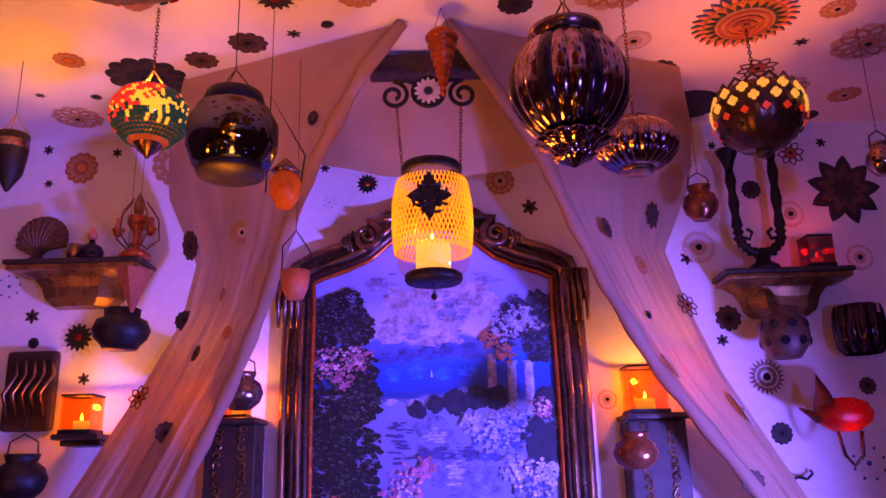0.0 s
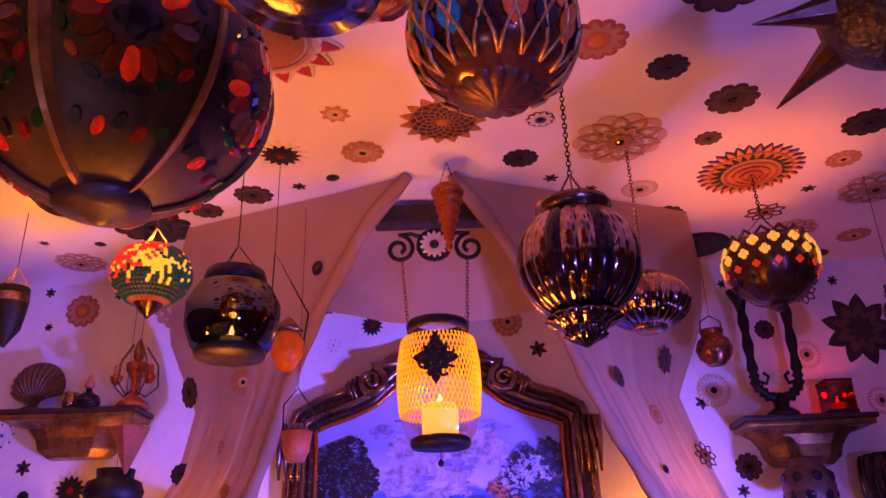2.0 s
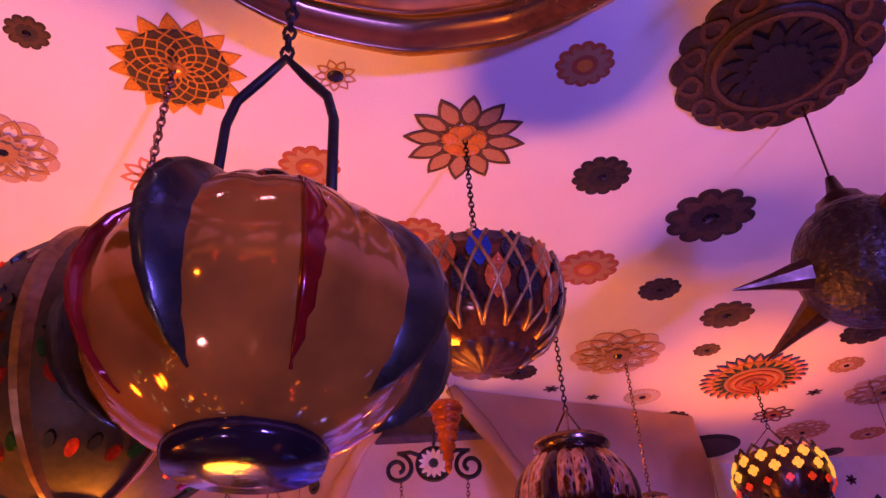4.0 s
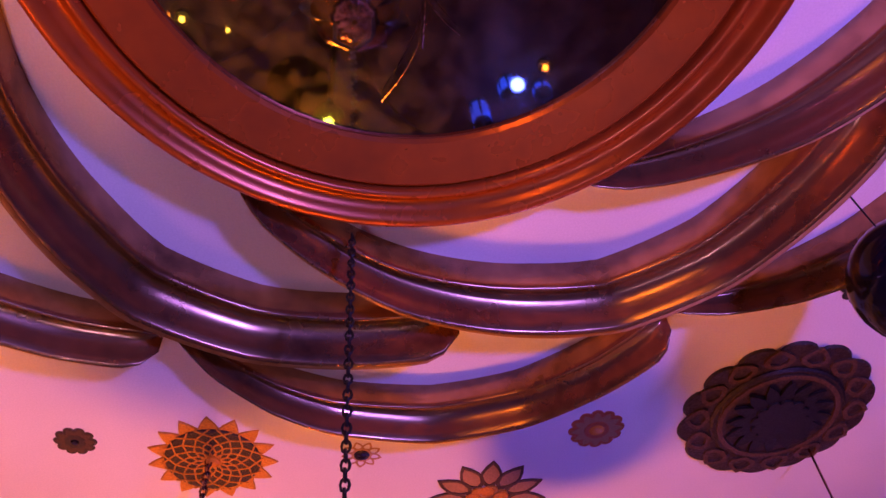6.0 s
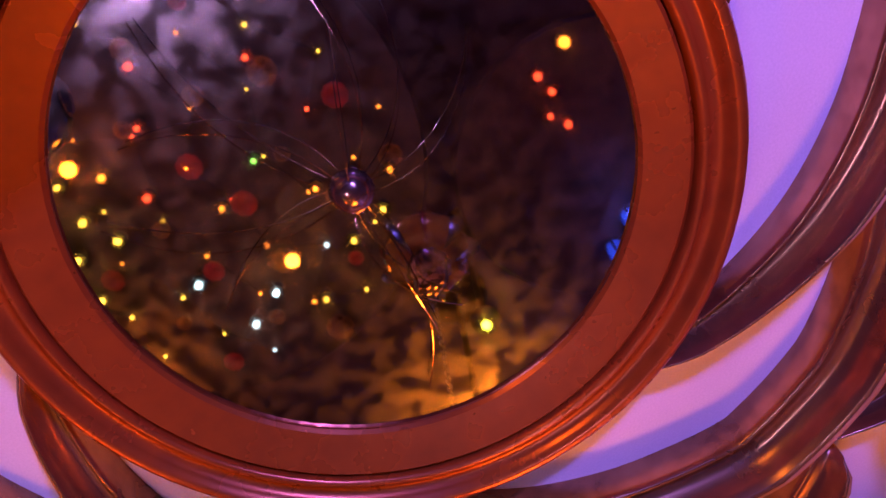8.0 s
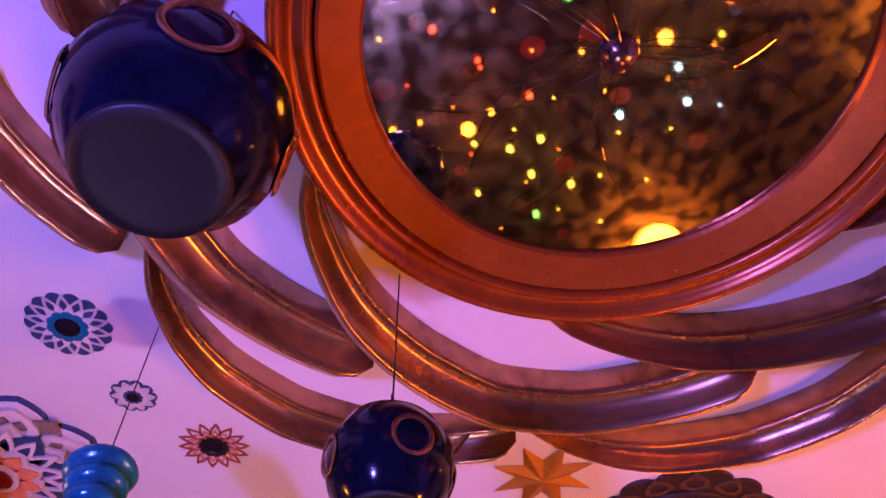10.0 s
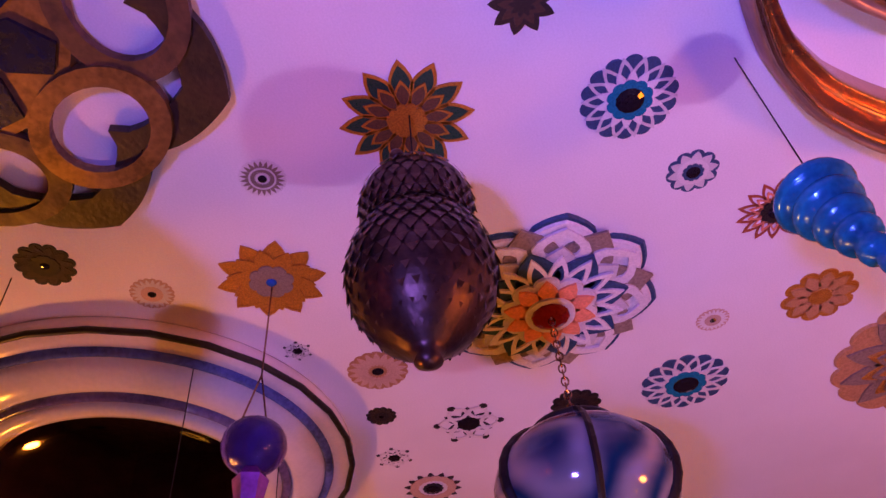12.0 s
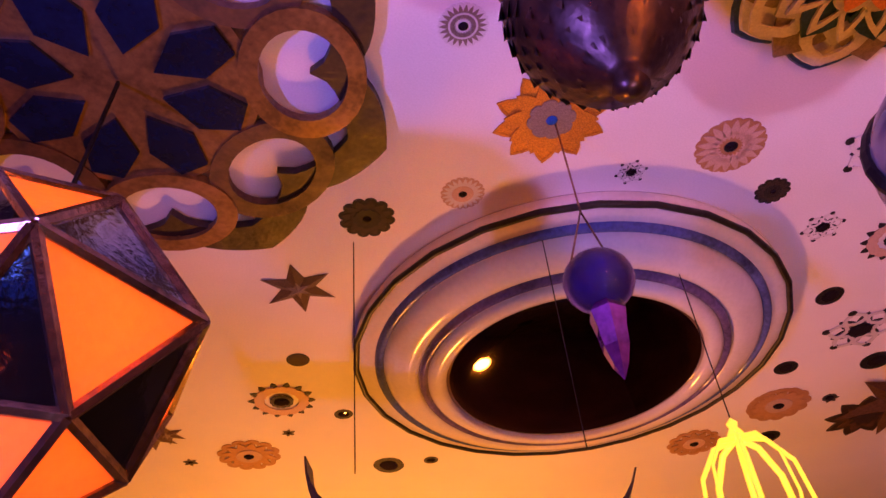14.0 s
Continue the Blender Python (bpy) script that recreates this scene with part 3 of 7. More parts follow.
def layer(kind, n, r, d, z, t):
    bm = bmesh.new()
    if kind in ("point", "round", "ogee"):
        plate(wavy(r, n, d, kind, steps=6 if n > 16 else 8), z, z + t, bm, edge=0.02)
    elif kind == "circle":
        plate(circle(r), z, z + t, bm, edge=0.03)
    elif kind == "frame":
        plate(wavy(r, n, d, "round"), z, z + t, bm, hole=[(x * 0.8, y * 0.8) for x, y in wavy(r, n, d, "round")])
    elif kind == "ring":
        plate(circle(r), z, z + t, bm, hole=circle(r - d))
    elif kind == "ringf":
        plate(wavy(r, n, 0.06, "round"), z, z + t, bm, hole=[(x * (1 - d / r), y * (1 - d / r)) for x, y in wavy(r, n, 0.06, "round")])
    elif kind in ("petals", "petalsh", "beadleaf", "lace", "open", "rimmed", "rimmedg", "arches"):
        for k in range(n):
            a = 2 * math.pi * (k + (0.5 if kind in ("petals", "lace") else 0)) / n
            r0 = r * (1 - d * 1.6) if kind == "beadleaf" else r * 0.3 if kind != "lace" else r * 0.55
            if kind == "arches":
                r0 = r * 0.72
            w = 2 * math.pi * r * 0.62 / n * (0.8 if kind == "beadleaf" else 1.15)
            o = petal(r0, r, w, a)
            if kind in ("lace", "open", "arches"):
                plate(o, z, z + t, bm, hole=scaled(o, 0.62))
            elif kind in ("rimmed", "rimmedg"):
                plate(o, z, z + t, bm, hole=scaled(o, 0.76))
            else:
                plate(o, z, z + t, bm, edge=0.0)
    elif kind in ("dots", "gems"):
        for k in range(n):
            a = 2 * math.pi * k / n
            lathe_at([(d, 0), (d * 0.85, t * 0.8), (0, t * 1.6)], (r * math.cos(a), r * math.sin(a), z), n=8, bm=bm)
    elif kind == "gem":
        lathe_at([(r, 0), (r * 0.95, t * 0.8), (r * 0.6, t * 2.0), (0, t * 2.5)], (0, 0, z), n=12, bm=bm)
    elif kind == "spiral":
        for turn in (1, -1):
            for k in range(n):
                pts = [(r * s * math.cos(2 * math.pi * k / n + turn * 1.5 * s), r * s * math.sin(2 * math.pi * k / n + turn * 1.5 * s), z + t * 0.4) for s in (0.12, 0.3, 0.5, 0.75, 1.0)]
                sweep(pts, 0.016, 4, bm=bm)
    elif kind == "fold":
        c = bm.verts.new((0, 0, z + t * 5))
        tips, dips = [], []
        for k in range(n):
            a, b = 2 * math.pi * k / n, 2 * math.pi * (k + 0.5) / n
            tips.append(bm.verts.new((r * math.cos(a), r * math.sin(a), z + t * 1.5)))
            dips.append(bm.verts.new((r * (1 - d) * math.cos(b), r * (1 - d) * math.sin(b), z)))
        for k in range(n):
            bm.faces.new((c, tips[k], dips[k]))
            bm.faces.new((c, dips[k - 1], tips[k]))
        bm.faces.new([v for k in range(n) for v in (tips[k], dips[k])][::-1])
    return bm


PROTO = {}
count = {"n": 0}
PART_NAMES = {"gem": "gem", "gems": "gem_trim", "dots": "bead_trim", "ring": "ring", "ringf": "ring", "frame": "rim", "circle": "disc", "spiral": "lattice"}


def ornament(style, m, r, group):
    """One rosette: its layered parts at unit size, shared by all of the same style, scaled to radius r."""
    name, label, layers = style
    count["n"] += 1
    g = random.Random(count["n"])
    spin = Matrix.Rotation(g.uniform(0, 6.28), 4, "Z")
    size = Matrix.Diagonal((r, r, max(r * 0.75, 0.02), 1))
    if label in PROTO:
        ob = copy_thing(PROTO[label], m @ spin)
        ob.matrix_basis = m @ spin @ size
    else:
        ob = thing(name, label, "ornament" if name != R else "rosette", m @ spin @ size, group)
        z, t = 0.0, 0.035
        for kind, n, rr, d, mm in layers:
            if kind in ("rimmed", "rimmedg"):
                p = bmesh.new()
                for k in range(n):
                    plate(scaled(petal(rr * 0.3, rr, 2 * math.pi * rr * 0.62 / n * 1.15, 2 * math.pi * k / n), 0.86), z, z + t * 0.5, p)
                part("petals", p, mm, ob)
                part("petal_rims", layer(kind, n, rr, d, z, t), BROWN if kind == "rimmed" else GOLDM, ob)
            else:
                made = part(PART_NAMES.get(kind, "petals" if "petal" in kind or kind in ("open", "lace", "beadleaf", "arches") else "plate"), layer(kind, n, rr, d, z, t), mm, ob)
                if kind in ("dots", "gems"):
                    made["kind"] = "stuff"
            z += t * 0.8 if kind not in ("dots", "gems") else 0
        PROTO[label] = ob
    ob["group"] = group
    return ob


def on_ceiling(style, x, y, r):
    ornament(style, pose(x, y, H, 180, 0, 0), r, "ceiling ornaments")


def on_wall(style, x, z, r):
    ornament(style, pose(x, 2.24, z, 90, 0, 0), r, "wall ornaments")


# ---------------------------------------------------------------- drapes of the canopy
ZS = [2.395, 2.31, 2.2, 2.11, 1.99, 1.82, 1.64, 1.37, 1.0]
LIN = [-0.08, -0.184, -0.257, -0.315, -0.375, -0.44, -0.52, -0.655, -0.83]
RIN = [0.02, 0.107, 0.19, 0.25, 0.31, 0.40, 0.508, 0.715, 0.95]
YIN = [1.62, 1.70, 1.76, 1.80, 1.86, 1.92, 1.965, 2.0, 2.03]
LOUT = [-0.66, -0.76, -0.8, -0.76, -0.70, -0.72, -0.80, -0.95, -1.12]
ROUT = [0.62, 0.70, 0.72, 0.68, 0.62, 0.66, 0.72, 0.86, 1.06]
YOUT = [1.86, 2.06, 2.19, 2.19, 2.17, 2.14, 2.11, 2.08, 2.07]


def curve(z, col):
    return float(np.interp(-z, [-a for a in ZS], col))


def drape_point(side, z, u):
    xi, xo = curve(z, LIN if side < 0 else RIN), curve(z, LOUT if side < 0 else ROUT)
    ripple = 0.009 * math.sin(u * 11 + 2 * z + side) + 0.004 * math.sin(u * 37 - 4 * z) + 0.003 * math.sin(u * 71 + 6 * z)
    fade = min(1.0, (2.4 - z) / 0.25)
    return Vector((xi + (xo - xi) * u, curve(z, YIN) + (curve(z, YOUT) - curve(z, YIN)) * u + ripple * fade, z))


def drape(side, label):
    bm = bmesh.new()
    nz, nu = 60, 44
    grid = []
    for i in range(nz + 1):
        z = 2.396 - (2.396 - 0.35) * i / nz
        grid.append([bm.verts.new(drape_point(side, max(z, 1.0), j / nu) + Vector((side * max(0, 1.0 - z) * 0.12, 0, min(0, z - 1.0)))) for j in range(nu + 1)])
    for i in range(nz):
        for j in range(nu):
            bm.faces.new((grid[i][j], grid[i][j + 1], grid[i + 1][j + 1], grid[i + 1][j]))
    root = thing("drape", label, "drape", None, "canopy drapes")
    smooth(part("cloth", bm, SHEER, root))
    hem = [drape_point(side, 2.396 - (2.396 - 1.0) * i / 40, 0.0) + Vector((0, -0.003, 0)) for i in range(41)]
    smooth(part("hem", sweep(hem, [0.014 + 0.006 * math.sin(i * 0.9) ** 2 for i in range(41)], 8), SHEER, root, "gathered rolled hem"))


drape(-1, "cream sheer canopy drape tied open beside the painting")
drape(1, "cream sheer canopy drape falling along the wall of shelves")


def on_drape(style, x, z, r):
    """Pinned on the cloth: slid along the line of sight until it lies on the cloth."""
    side = -1 if x < 0 else 1
    for _ in range(6):
        xi, xo = curve(z, LIN if side < 0 else RIN), curve(z, LOUT if side < 0 else ROUT)
        u = min(0.97, max(0.03, (x - xi) / (xo - xi)))
        p = drape_point(side, min(z, 2.38), u)
        k = p.y / 1.95
    x2, z2 = x * k, 1.393 + (z - 1.393) * k
    u = min(0.97, max(0.03, (x2 - curve(z2, LIN if side < 0 else RIN)) / (curve(z2, LOUT if side < 0 else ROUT) - curve(z2, LIN if side < 0 else RIN))))
    p, px, pz = drape_point(side, z2, u), drape_point(side, z2, min(1, u + 0.03)), drape_point(side, z2 - 0.02, u)
    nrm = (px - p).cross(pz - p)
    if nrm.y > 0:
        nrm = -nrm
    m = Matrix.Translation(p + nrm.normalized() * 0.006) @ nrm.to_track_quat("Z", "Y").to_matrix().to_4x4()
    ornament(style, m, r * k, "drape ornaments")


# the tan cloth hung inside the canopy, with a dark block put where a dark hole shows
bm = bmesh.new()
rows = []
for i in range(15):
    s = i / 14
    rows.append([bm.verts.new((-0.36 + 0.7 * j / 30, 1.8 + 0.2 * s + 0.006 * math.sin(j * 0.9), 2.38 - s * (0.16 + 0.06 * math.sin(math.pi * j / 30)))) for j in range(31)])
for a, b in zip(rows, rows[1:]):
    for j in range(30):
        bm.faces.new((a[j], a[j + 1], b[j + 1], b[j]))
valance = thing("valance", "tan cloth valance sagging inside the canopy", "cloth")
smooth(part("cloth", bm, TANCLOTH, valance))
part("rail", box_bm(-0.17, 0.12, 1.74, 1.79, 2.335, 2.385, bevel=0.006), DARKWOOD, valance, "dark block in place of the dark hole above the cloth")


# ---------------------------------------------------------------- ornaments on ceiling, wall and drapes
on_ceiling(STAR8, -0.210, 1.360, 0.032)
on_ceiling(TAN, -0.172, 1.512, 0.047)
on_ceiling(DAISY, -0.350, 1.513, 0.061)
on_ceiling(DARK, -0.453, 1.695, 0.048)
on_ceiling(STAR, -0.337, 1.660, 0.019)
on_ceiling(DISC, -0.256, 1.627, 0.013)
on_ceiling(DARK, -0.586, 1.770, 0.042)
on_ceiling(LATTICE, 0.004, 1.396, 0.090)
on_ceiling(RING, 0.204, 1.405, 0.030)
on_ceiling(BLACK, 0.174, 1.563, 0.041)
on_ceiling(STAR, 0.252, 1.661, 0.020)
on_ceiling(LACE, 0.381, 1.493, 0.101)
on_ceiling(PALE, 0.474, 1.731, 0.045)
on_ceiling(DARK, 0.571, 1.875, 0.045)
on_ceiling(STAR, 0.354, 1.720, 0.017)
on_ceiling(DARK, 0.575, 1.504, 0.030)
on_ceiling(RAINBOW, 0.715, 1.652, 0.122)
on_ceiling(TAN, 0.915, 1.615, 0.040)
on_ceiling(STAR, 0.893, 1.760, 0.020)
on_ceiling(BLACK, 0.899, 1.460, 0.055)
on_ceiling(LACE, 1.059, 1.765, 0.089)
on_ceiling(OUTSTAR, 0.831, 1.886, 0.053)
on_ceiling(PLATE, 0.711, 2.094, 0.092)
on_ceiling(LACE, 0.944, 2.008, 0.072)
on_ceiling(TAN, 1.138, 2.055, 0.046)
on_ceiling(BLACK, 1.088, 2.187, 0.035)
on_ceiling(DISC, 0.572, 2.026, 0.016)
on_ceiling(LACE, -1.027, 2.069, 0.070)
on_ceiling(DISC, -0.924, 1.949, 0.015)
on_ceiling(DISC, -0.643, 1.999, 0.015)
on_ceiling(STAR, -1.066, 1.931, 0.015)
on_ceiling(EMBER, -0.907, 1.752, 0.038)
on_ceiling(BLACK, -0.749, 1.850, 0.103)
on_ceiling(DISC, -0.252, 1.622, 0.015)
on_ceiling(REDWHITE, -0.297, 1.11, 0.14)
on_ceiling(BLACK, 0.425, 1.242, 0.041)
on_ceiling(DARK, 0.580, 1.354, 0.054)
on_ceiling(DARK, 0.467, 1.018, 0.075)
on_ceiling(DARK, -0.454, 0.569, 0.027)
on_ceiling(LATTICE, -0.294, 0.636, 0.086)
on_ceiling(EYE, -0.099, 0.665, 0.028)
on_ceiling(LOTUS, 0.065, 0.799, 0.088)
on_ceiling(EMBER, 0.223, 0.670, 0.039)
on_ceiling(BLACK, 0.273, 0.898, 0.046)
on_ceiling(RELIEF, 0.471, 0.678, 0.136)
on_ceiling(EMBER, -0.019, 1.026, 0.049)
on_ceiling(BLACK, -0.581, 1.035, 0.048)
on_ceiling(LACE, -0.578, 0.766, 0.074)
on_ceiling(LACE2, -0.393, 0.847, 0.050)
on_ceiling(EMBER, -0.163, 0.839, 0.046)
on_ceiling(EMBER, 0.279, 1.154, 0.057)
on_ceiling(BLACK, 0.546, 0.455, 0.034)
on_ceiling(MANDALA, -0.615, -0.899, 0.159)
on_ceiling(BLUEEYE, -0.334, -0.723, 0.056)
on_ceiling(RING, -0.471, -0.672, 0.033)
on_ceiling(WIRE, -0.582, -0.579, 0.053)
on_ceiling(SUNFLOWER, -0.258, -0.960, 0.076)
on_ceiling(DARKSTAR, -0.177, -0.800, 0.036)
on_ceiling(WHITESTAR, -0.019, -0.909, 0.060)
on_ceiling(BEADRING, -0.708, -0.333, 0.068)
on_ceiling(GOLD, -0.785, -0.534, 0.056)
on_ceiling(DISC, -0.828, -0.257, 0.025)
on_ceiling(PALE, -0.862, -0.149, 0.043)
on_ceiling(BIGGOLD, -1.011, -0.366, 0.161)
on_ceiling(TAN, -1.076, -0.094, 0.034)
on_ceiling(GOLDSTAR, -0.658, -0.086, 0.083)
on_ceiling(RELIEF, -0.796, 0.155, 0.158)
on_ceiling(PALE, -0.770, -0.687, 0.025)
on_ceiling(FILIGREE, -0.266, -1.146, 0.028)
on_ceiling(GOLDLOTUS, -0.420, -1.221, 0.072)
on_ceiling(BLACK, -0.276, -1.459, 0.038)
on_ceiling(PALE, -0.376, -1.373, 0.029)
on_ceiling(BEADSTAR, -0.565, -1.261, 0.021)
on_ceiling(FAN, -0.660, -1.177, 0.046)
on_ceiling(BLACK, -0.771, -1.221, 0.025)
on_ceiling(BEADSTAR, -0.854, -1.101, 0.056)
on_ceiling(BEADSTAR, -0.895, -1.252, 0.031)
on_ceiling(BEADRING, -1.021, -1.230, 0.052)
on_ceiling(DISC, -1.034, -1.372, 0.021)
on_ceiling(PLATE, -1.191, -1.282, 0.032)
on_ceiling(BLACK, -0.887, -0.926, 0.042)
on_ceiling(BLUEEYE, -0.908, -0.750, 0.071)
on_ceiling(LEAFSTAR, -0.235, -1.631, 0.057)
on_ceiling(PLATE, -0.290, -1.811, 0.019)
on_ceiling(BEADRING, -0.301, -1.941, 0.058)
on_ceiling(DISC, -0.419, -1.955, 0.017)
on_ceiling(LEAFSTAR, -0.139, -2.117, 0.036)
on_ceiling(TAN, -0.299, -2.153, 0.060)
on_ceiling(STAR, -0.201, -2.213, 0.015)
on_ceiling(STAR, -0.345, -2.049, 0.013)
on_ceiling(DISC, -0.571, -2.118, 0.030)
on_ceiling(DISC, -0.647, -2.076, 0.015)
on_ceiling(BEADSTAR, -1.158, -1.428, 0.062)
on_ceiling(DISC, -1.035, -1.377, 0.022)
on_ceiling(PLATE, -1.196, -1.284, 0.036)
on_ceiling(DISC, -1.122, -1.568, 0.022)
on_ceiling(DISC, -1.271, -1.494, 0.029)
on_ceiling(PALE, -1.320, -1.352, 0.050)
on_ceiling(TAN, -1.205, -1.677, 0.062)
on_ceiling(LEAFSTAR, -1.444, -1.571, 0.145)
on_ceiling(DISC, -1.287, -1.624, 0.014)
on_ceiling(TAN, -1.140, -1.856, 0.055)
on_ceiling(DISC, -1.280, -1.788, 0.025)
on_ceiling(GOLDLOTUS, -1.333, -1.142, 0.132)
on_ceiling(DISC, -0.577, -2.124, 0.029)
on_ceiling(STAR, -1.292, -1.626, 0.017)
on_ceiling(DARKSTAR, -1.416, -1.656, 0.082)
on_ceiling(LEAFSTAR, -0.117, -2.132, 0.049)
on_ceiling(TAN, -1.201, -1.676, 0.059)
on_wall(DAISY, -0.223, 2.240, 0.045)
on_wall(SNOW, -0.335, 2.185, 0.018)
on_wall(TAN, 0.173, 2.238, 0.044)
on_wall(STAR, 0.257, 2.154, 0.027)
on_wall(STAR, -0.350, 2.295, 0.017)
on_wall(PALE, 0.740, 2.017, 0.049)
on_wall(STAR, 0.704, 1.986, 0.023)
on_wall(PALE, 1.201, 1.974, 0.039)
on_wall(FILIGREE, 0.886, 1.639, 0.056)
on_wall(BLACK, 0.907, 1.485, 0.031)
on_wall(STAR, 0.777, 1.744, 0.019)
on_wall(DARK, 0.801, 1.806, 0.038)
on_wall(DARKSTAR, 1.189, 2.182, 0.110)
on_wall(SNOW, 1.130, 1.401, 0.045)
on_wall(DARK, 1.161, 1.607, 0.025)
on_wall(OUTSTAR, 1.048, 2.303, 0.042)
on_wall(BLACK, 0.915, 2.190, 0.030)
on_wall(PALE, 1.020, 2.111, 0.041)
on_wall(STAR, 1.143, 2.334, 0.017)
on_wall(STAR, 0.815, 2.334, 0.015)
on_wall(TAN, 0.698, 2.277, 0.050)
on_wall(PALE, 0.440, 1.588, 0.028)
on_wall(EMBER, -1.085, 2.316, 0.051)
on_wall(TAN, -0.805, 2.320, 0.068)
on_wall(STAR, -1.191, 2.377, 0.017)
on_wall(STAR, -0.981, 2.362, 0.017)
on_wall(STAR, -1.179, 2.268, 0.014)
on_wall(DAISY, -1.042, 1.800, 0.058)
on_wall(STAR, -1.016, 1.682, 0.019)
on_wall(STAR, -1.182, 1.864, 0.023)
on_wall(SNOW, -1.258, 1.954, 0.033)
on_wall(DISC, -1.169, 1.787, 0.016)
on_wall(DARK, -0.550, 1.428, 0.040)
on_drape(DARKSTAR, 0.541, 2.034, 0.038)
on_drape(EMBER, 0.496, 1.896, 0.026)
on_drape(OUTSTAR, 0.623, 1.792, 0.036)
on_drape(LOTUS, 0.541, 1.639, 0.038)
on_drape(DARK, 0.412, 1.992, 0.029)
on_drape(WHITESTAR, 0.709, 1.531, 0.048)
on_drape(EMBER, 0.606, 1.490, 0.013)
on_drape(DISC, 0.500, 1.766, 0.011)
on_drape(DARK, -0.676, 1.982, 0.040)
on_drape(TAN, -0.515, 2.010, 0.032)
on_drape(BLACK, -0.380, 2.117, 0.026)
on_drape(DISC, -0.333, 2.317, 0.020)
on_drape(DARK, -0.616, 1.701, 0.022)
on_drape(BLACK, -0.661, 1.791, 0.028)
on_drape(DARK, -0.679, 1.513, 0.027)
on_drape(TAN, -0.554, 1.849, 0.018)
on_drape(OUTSTAR, -0.753, 1.598, 0.033)
on_drape(EMBER, -0.535, 1.748, 0.017)
on_drape(DARK, 0.618, 1.365, 0.029)


# ---------------------------------------------------------------- hanging lanterns and baubles
def hang(name, label, category, x, y, z, group="hanging lanterns"):
    return thing(name, label, category, Matrix.Translation((x, y, z)), group)


def ribbed(profile, lobes, depth, n=6, pick=None):
    """A body of revolution with rounded vertical ribs. pick keeps one rib alone."""
    bm = bmesh.new()
    seg = lobes * n
    rings = []
    for r, z in profile:
        rings.append([bm.verts.new((r * (1 - depth + depth * abs(math.sin(math.pi * k / n)) ** 0.7) * math.cos(2 * math.pi * k / seg),
                                    r * (1 - depth + depth * abs(math.sin(math.pi * k / n)) ** 0.7) * math.sin(2 * math.pi * k / seg), z)) for k in range(seg)])
    for a, b in zip(rings, rings[1:]):
        for k in range(seg):
            if pick is None or k // n == pick:
                bm.faces.new((a[k], a[(k + 1) % seg], b[(k + 1) % seg], b[k]))
    if pick is not None:
        bmesh.ops.delete(bm, geom=[v for v in bm.verts if not v.link_faces], context="VERTS")
    return bm


def oval(r, h, z, cut0=0.1, cut1=0.9, n=12, power=1.0):
    """A bulging side profile of radius r and height h centred on z."""
    return [(r * math.sin(math.pi * (cut0 + (cut1 - cut0) * k / n)) ** power, z - h / 2 * math.cos(math.pi * (cut0 + (cut1 - cut0) * k / n))) for k in range(n + 1)]


def candle(parent, x, y, z, r=0.014, h=0.03, flame=FLAME):
    smooth(part("candle", lathe_at([(0, 0), (r, 0), (r, h), (r * 0.7, h * 1.02), (0, h * 0.95)], (x, y, z), n=16), WAX, parent))
    smooth(part("flame", lathe_at([(0, 0), (0.0035, 0.004), (0.004, 0.008), (0.002, 0.015), (0, 0.02)], (x, y, z + h), n=10), flame, parent))


def three_cords(parent, r, z0, z1, material=IRON, w=0.001, n=3):
    for k in range(n):
        a = 2 * math.pi * k / n + 0.4
        cord("cord", [(r * math.cos(a), r * math.sin(a), z0), (0.002 * math.cos(a), 0.002 * math.sin(a), z1)], parent, material, w)


def ring_part(name, r, z, w, material, parent, at=(0, 0)):
    return smooth(part(name, sweep([(at[0] + r * math.cos(a), at[1] + r * math.sin(a), z) for a in [2 * math.pi * k / 28 for k in range(28)]], w, 8, True), material, parent))


# striped mercury-glass globe
g = hang("hanging_lantern", "striped silver and black mercury-glass globe on a chain", "lantern", 0.203, 1.13, 1.96)
for k in range(22):
    smooth(part("stripe", ribbed(oval(0.095, 0.19, 0.01, 0.13, 0.9), 22, 0.05, 6, k), MERCD if k % 3 == 2 else MERC, g))
smooth(part("collar", lathe([(0.05, 0.09), (0.06, 0.1), (0.058, 0.107), (0.03, 0.108), (0.028, 0.1)]), BRONZE, g))
smooth(part("finial", ribbed([(0.055, -0.075), (0.06, -0.082), (0.04, -0.09), (0.03, -0.1), (0.034, -0.106), (0.018, -0.114), (0.004, -0.122)], 14, 0.15), MERC, g))
three_cords(g, 0.045, 0.1, 0.16, BRONZE, 0.0018)
chain("chain", (0, 0, 0.16), (0, 0, 0.44), g, IRON)

# ribbed pumpkin lantern
g = hang("hanging_lantern", "flattened ribbed gold mercury-glass lantern on a chain", "lantern", 0.405, 1.54, 2.043)
smooth(part("body", ribbed(oval(0.088, 0.115, 0, 0.06, 0.94), 22, 0.1), MERC, g))
smooth(part("foot", lathe([(0, -0.062), (0.03, -0.06), (0.035, -0.054), (0.02, -0.05)]), BRONZE, g))
smooth(part("collar", lathe([(0.03, 0.05), (0.034, 0.06), (0.02, 0.066), (0, 0.066)]), BRONZE, g))
chain("chain", (0, 0, 0.066), (0, 0, 0.357), g, BRONZE)

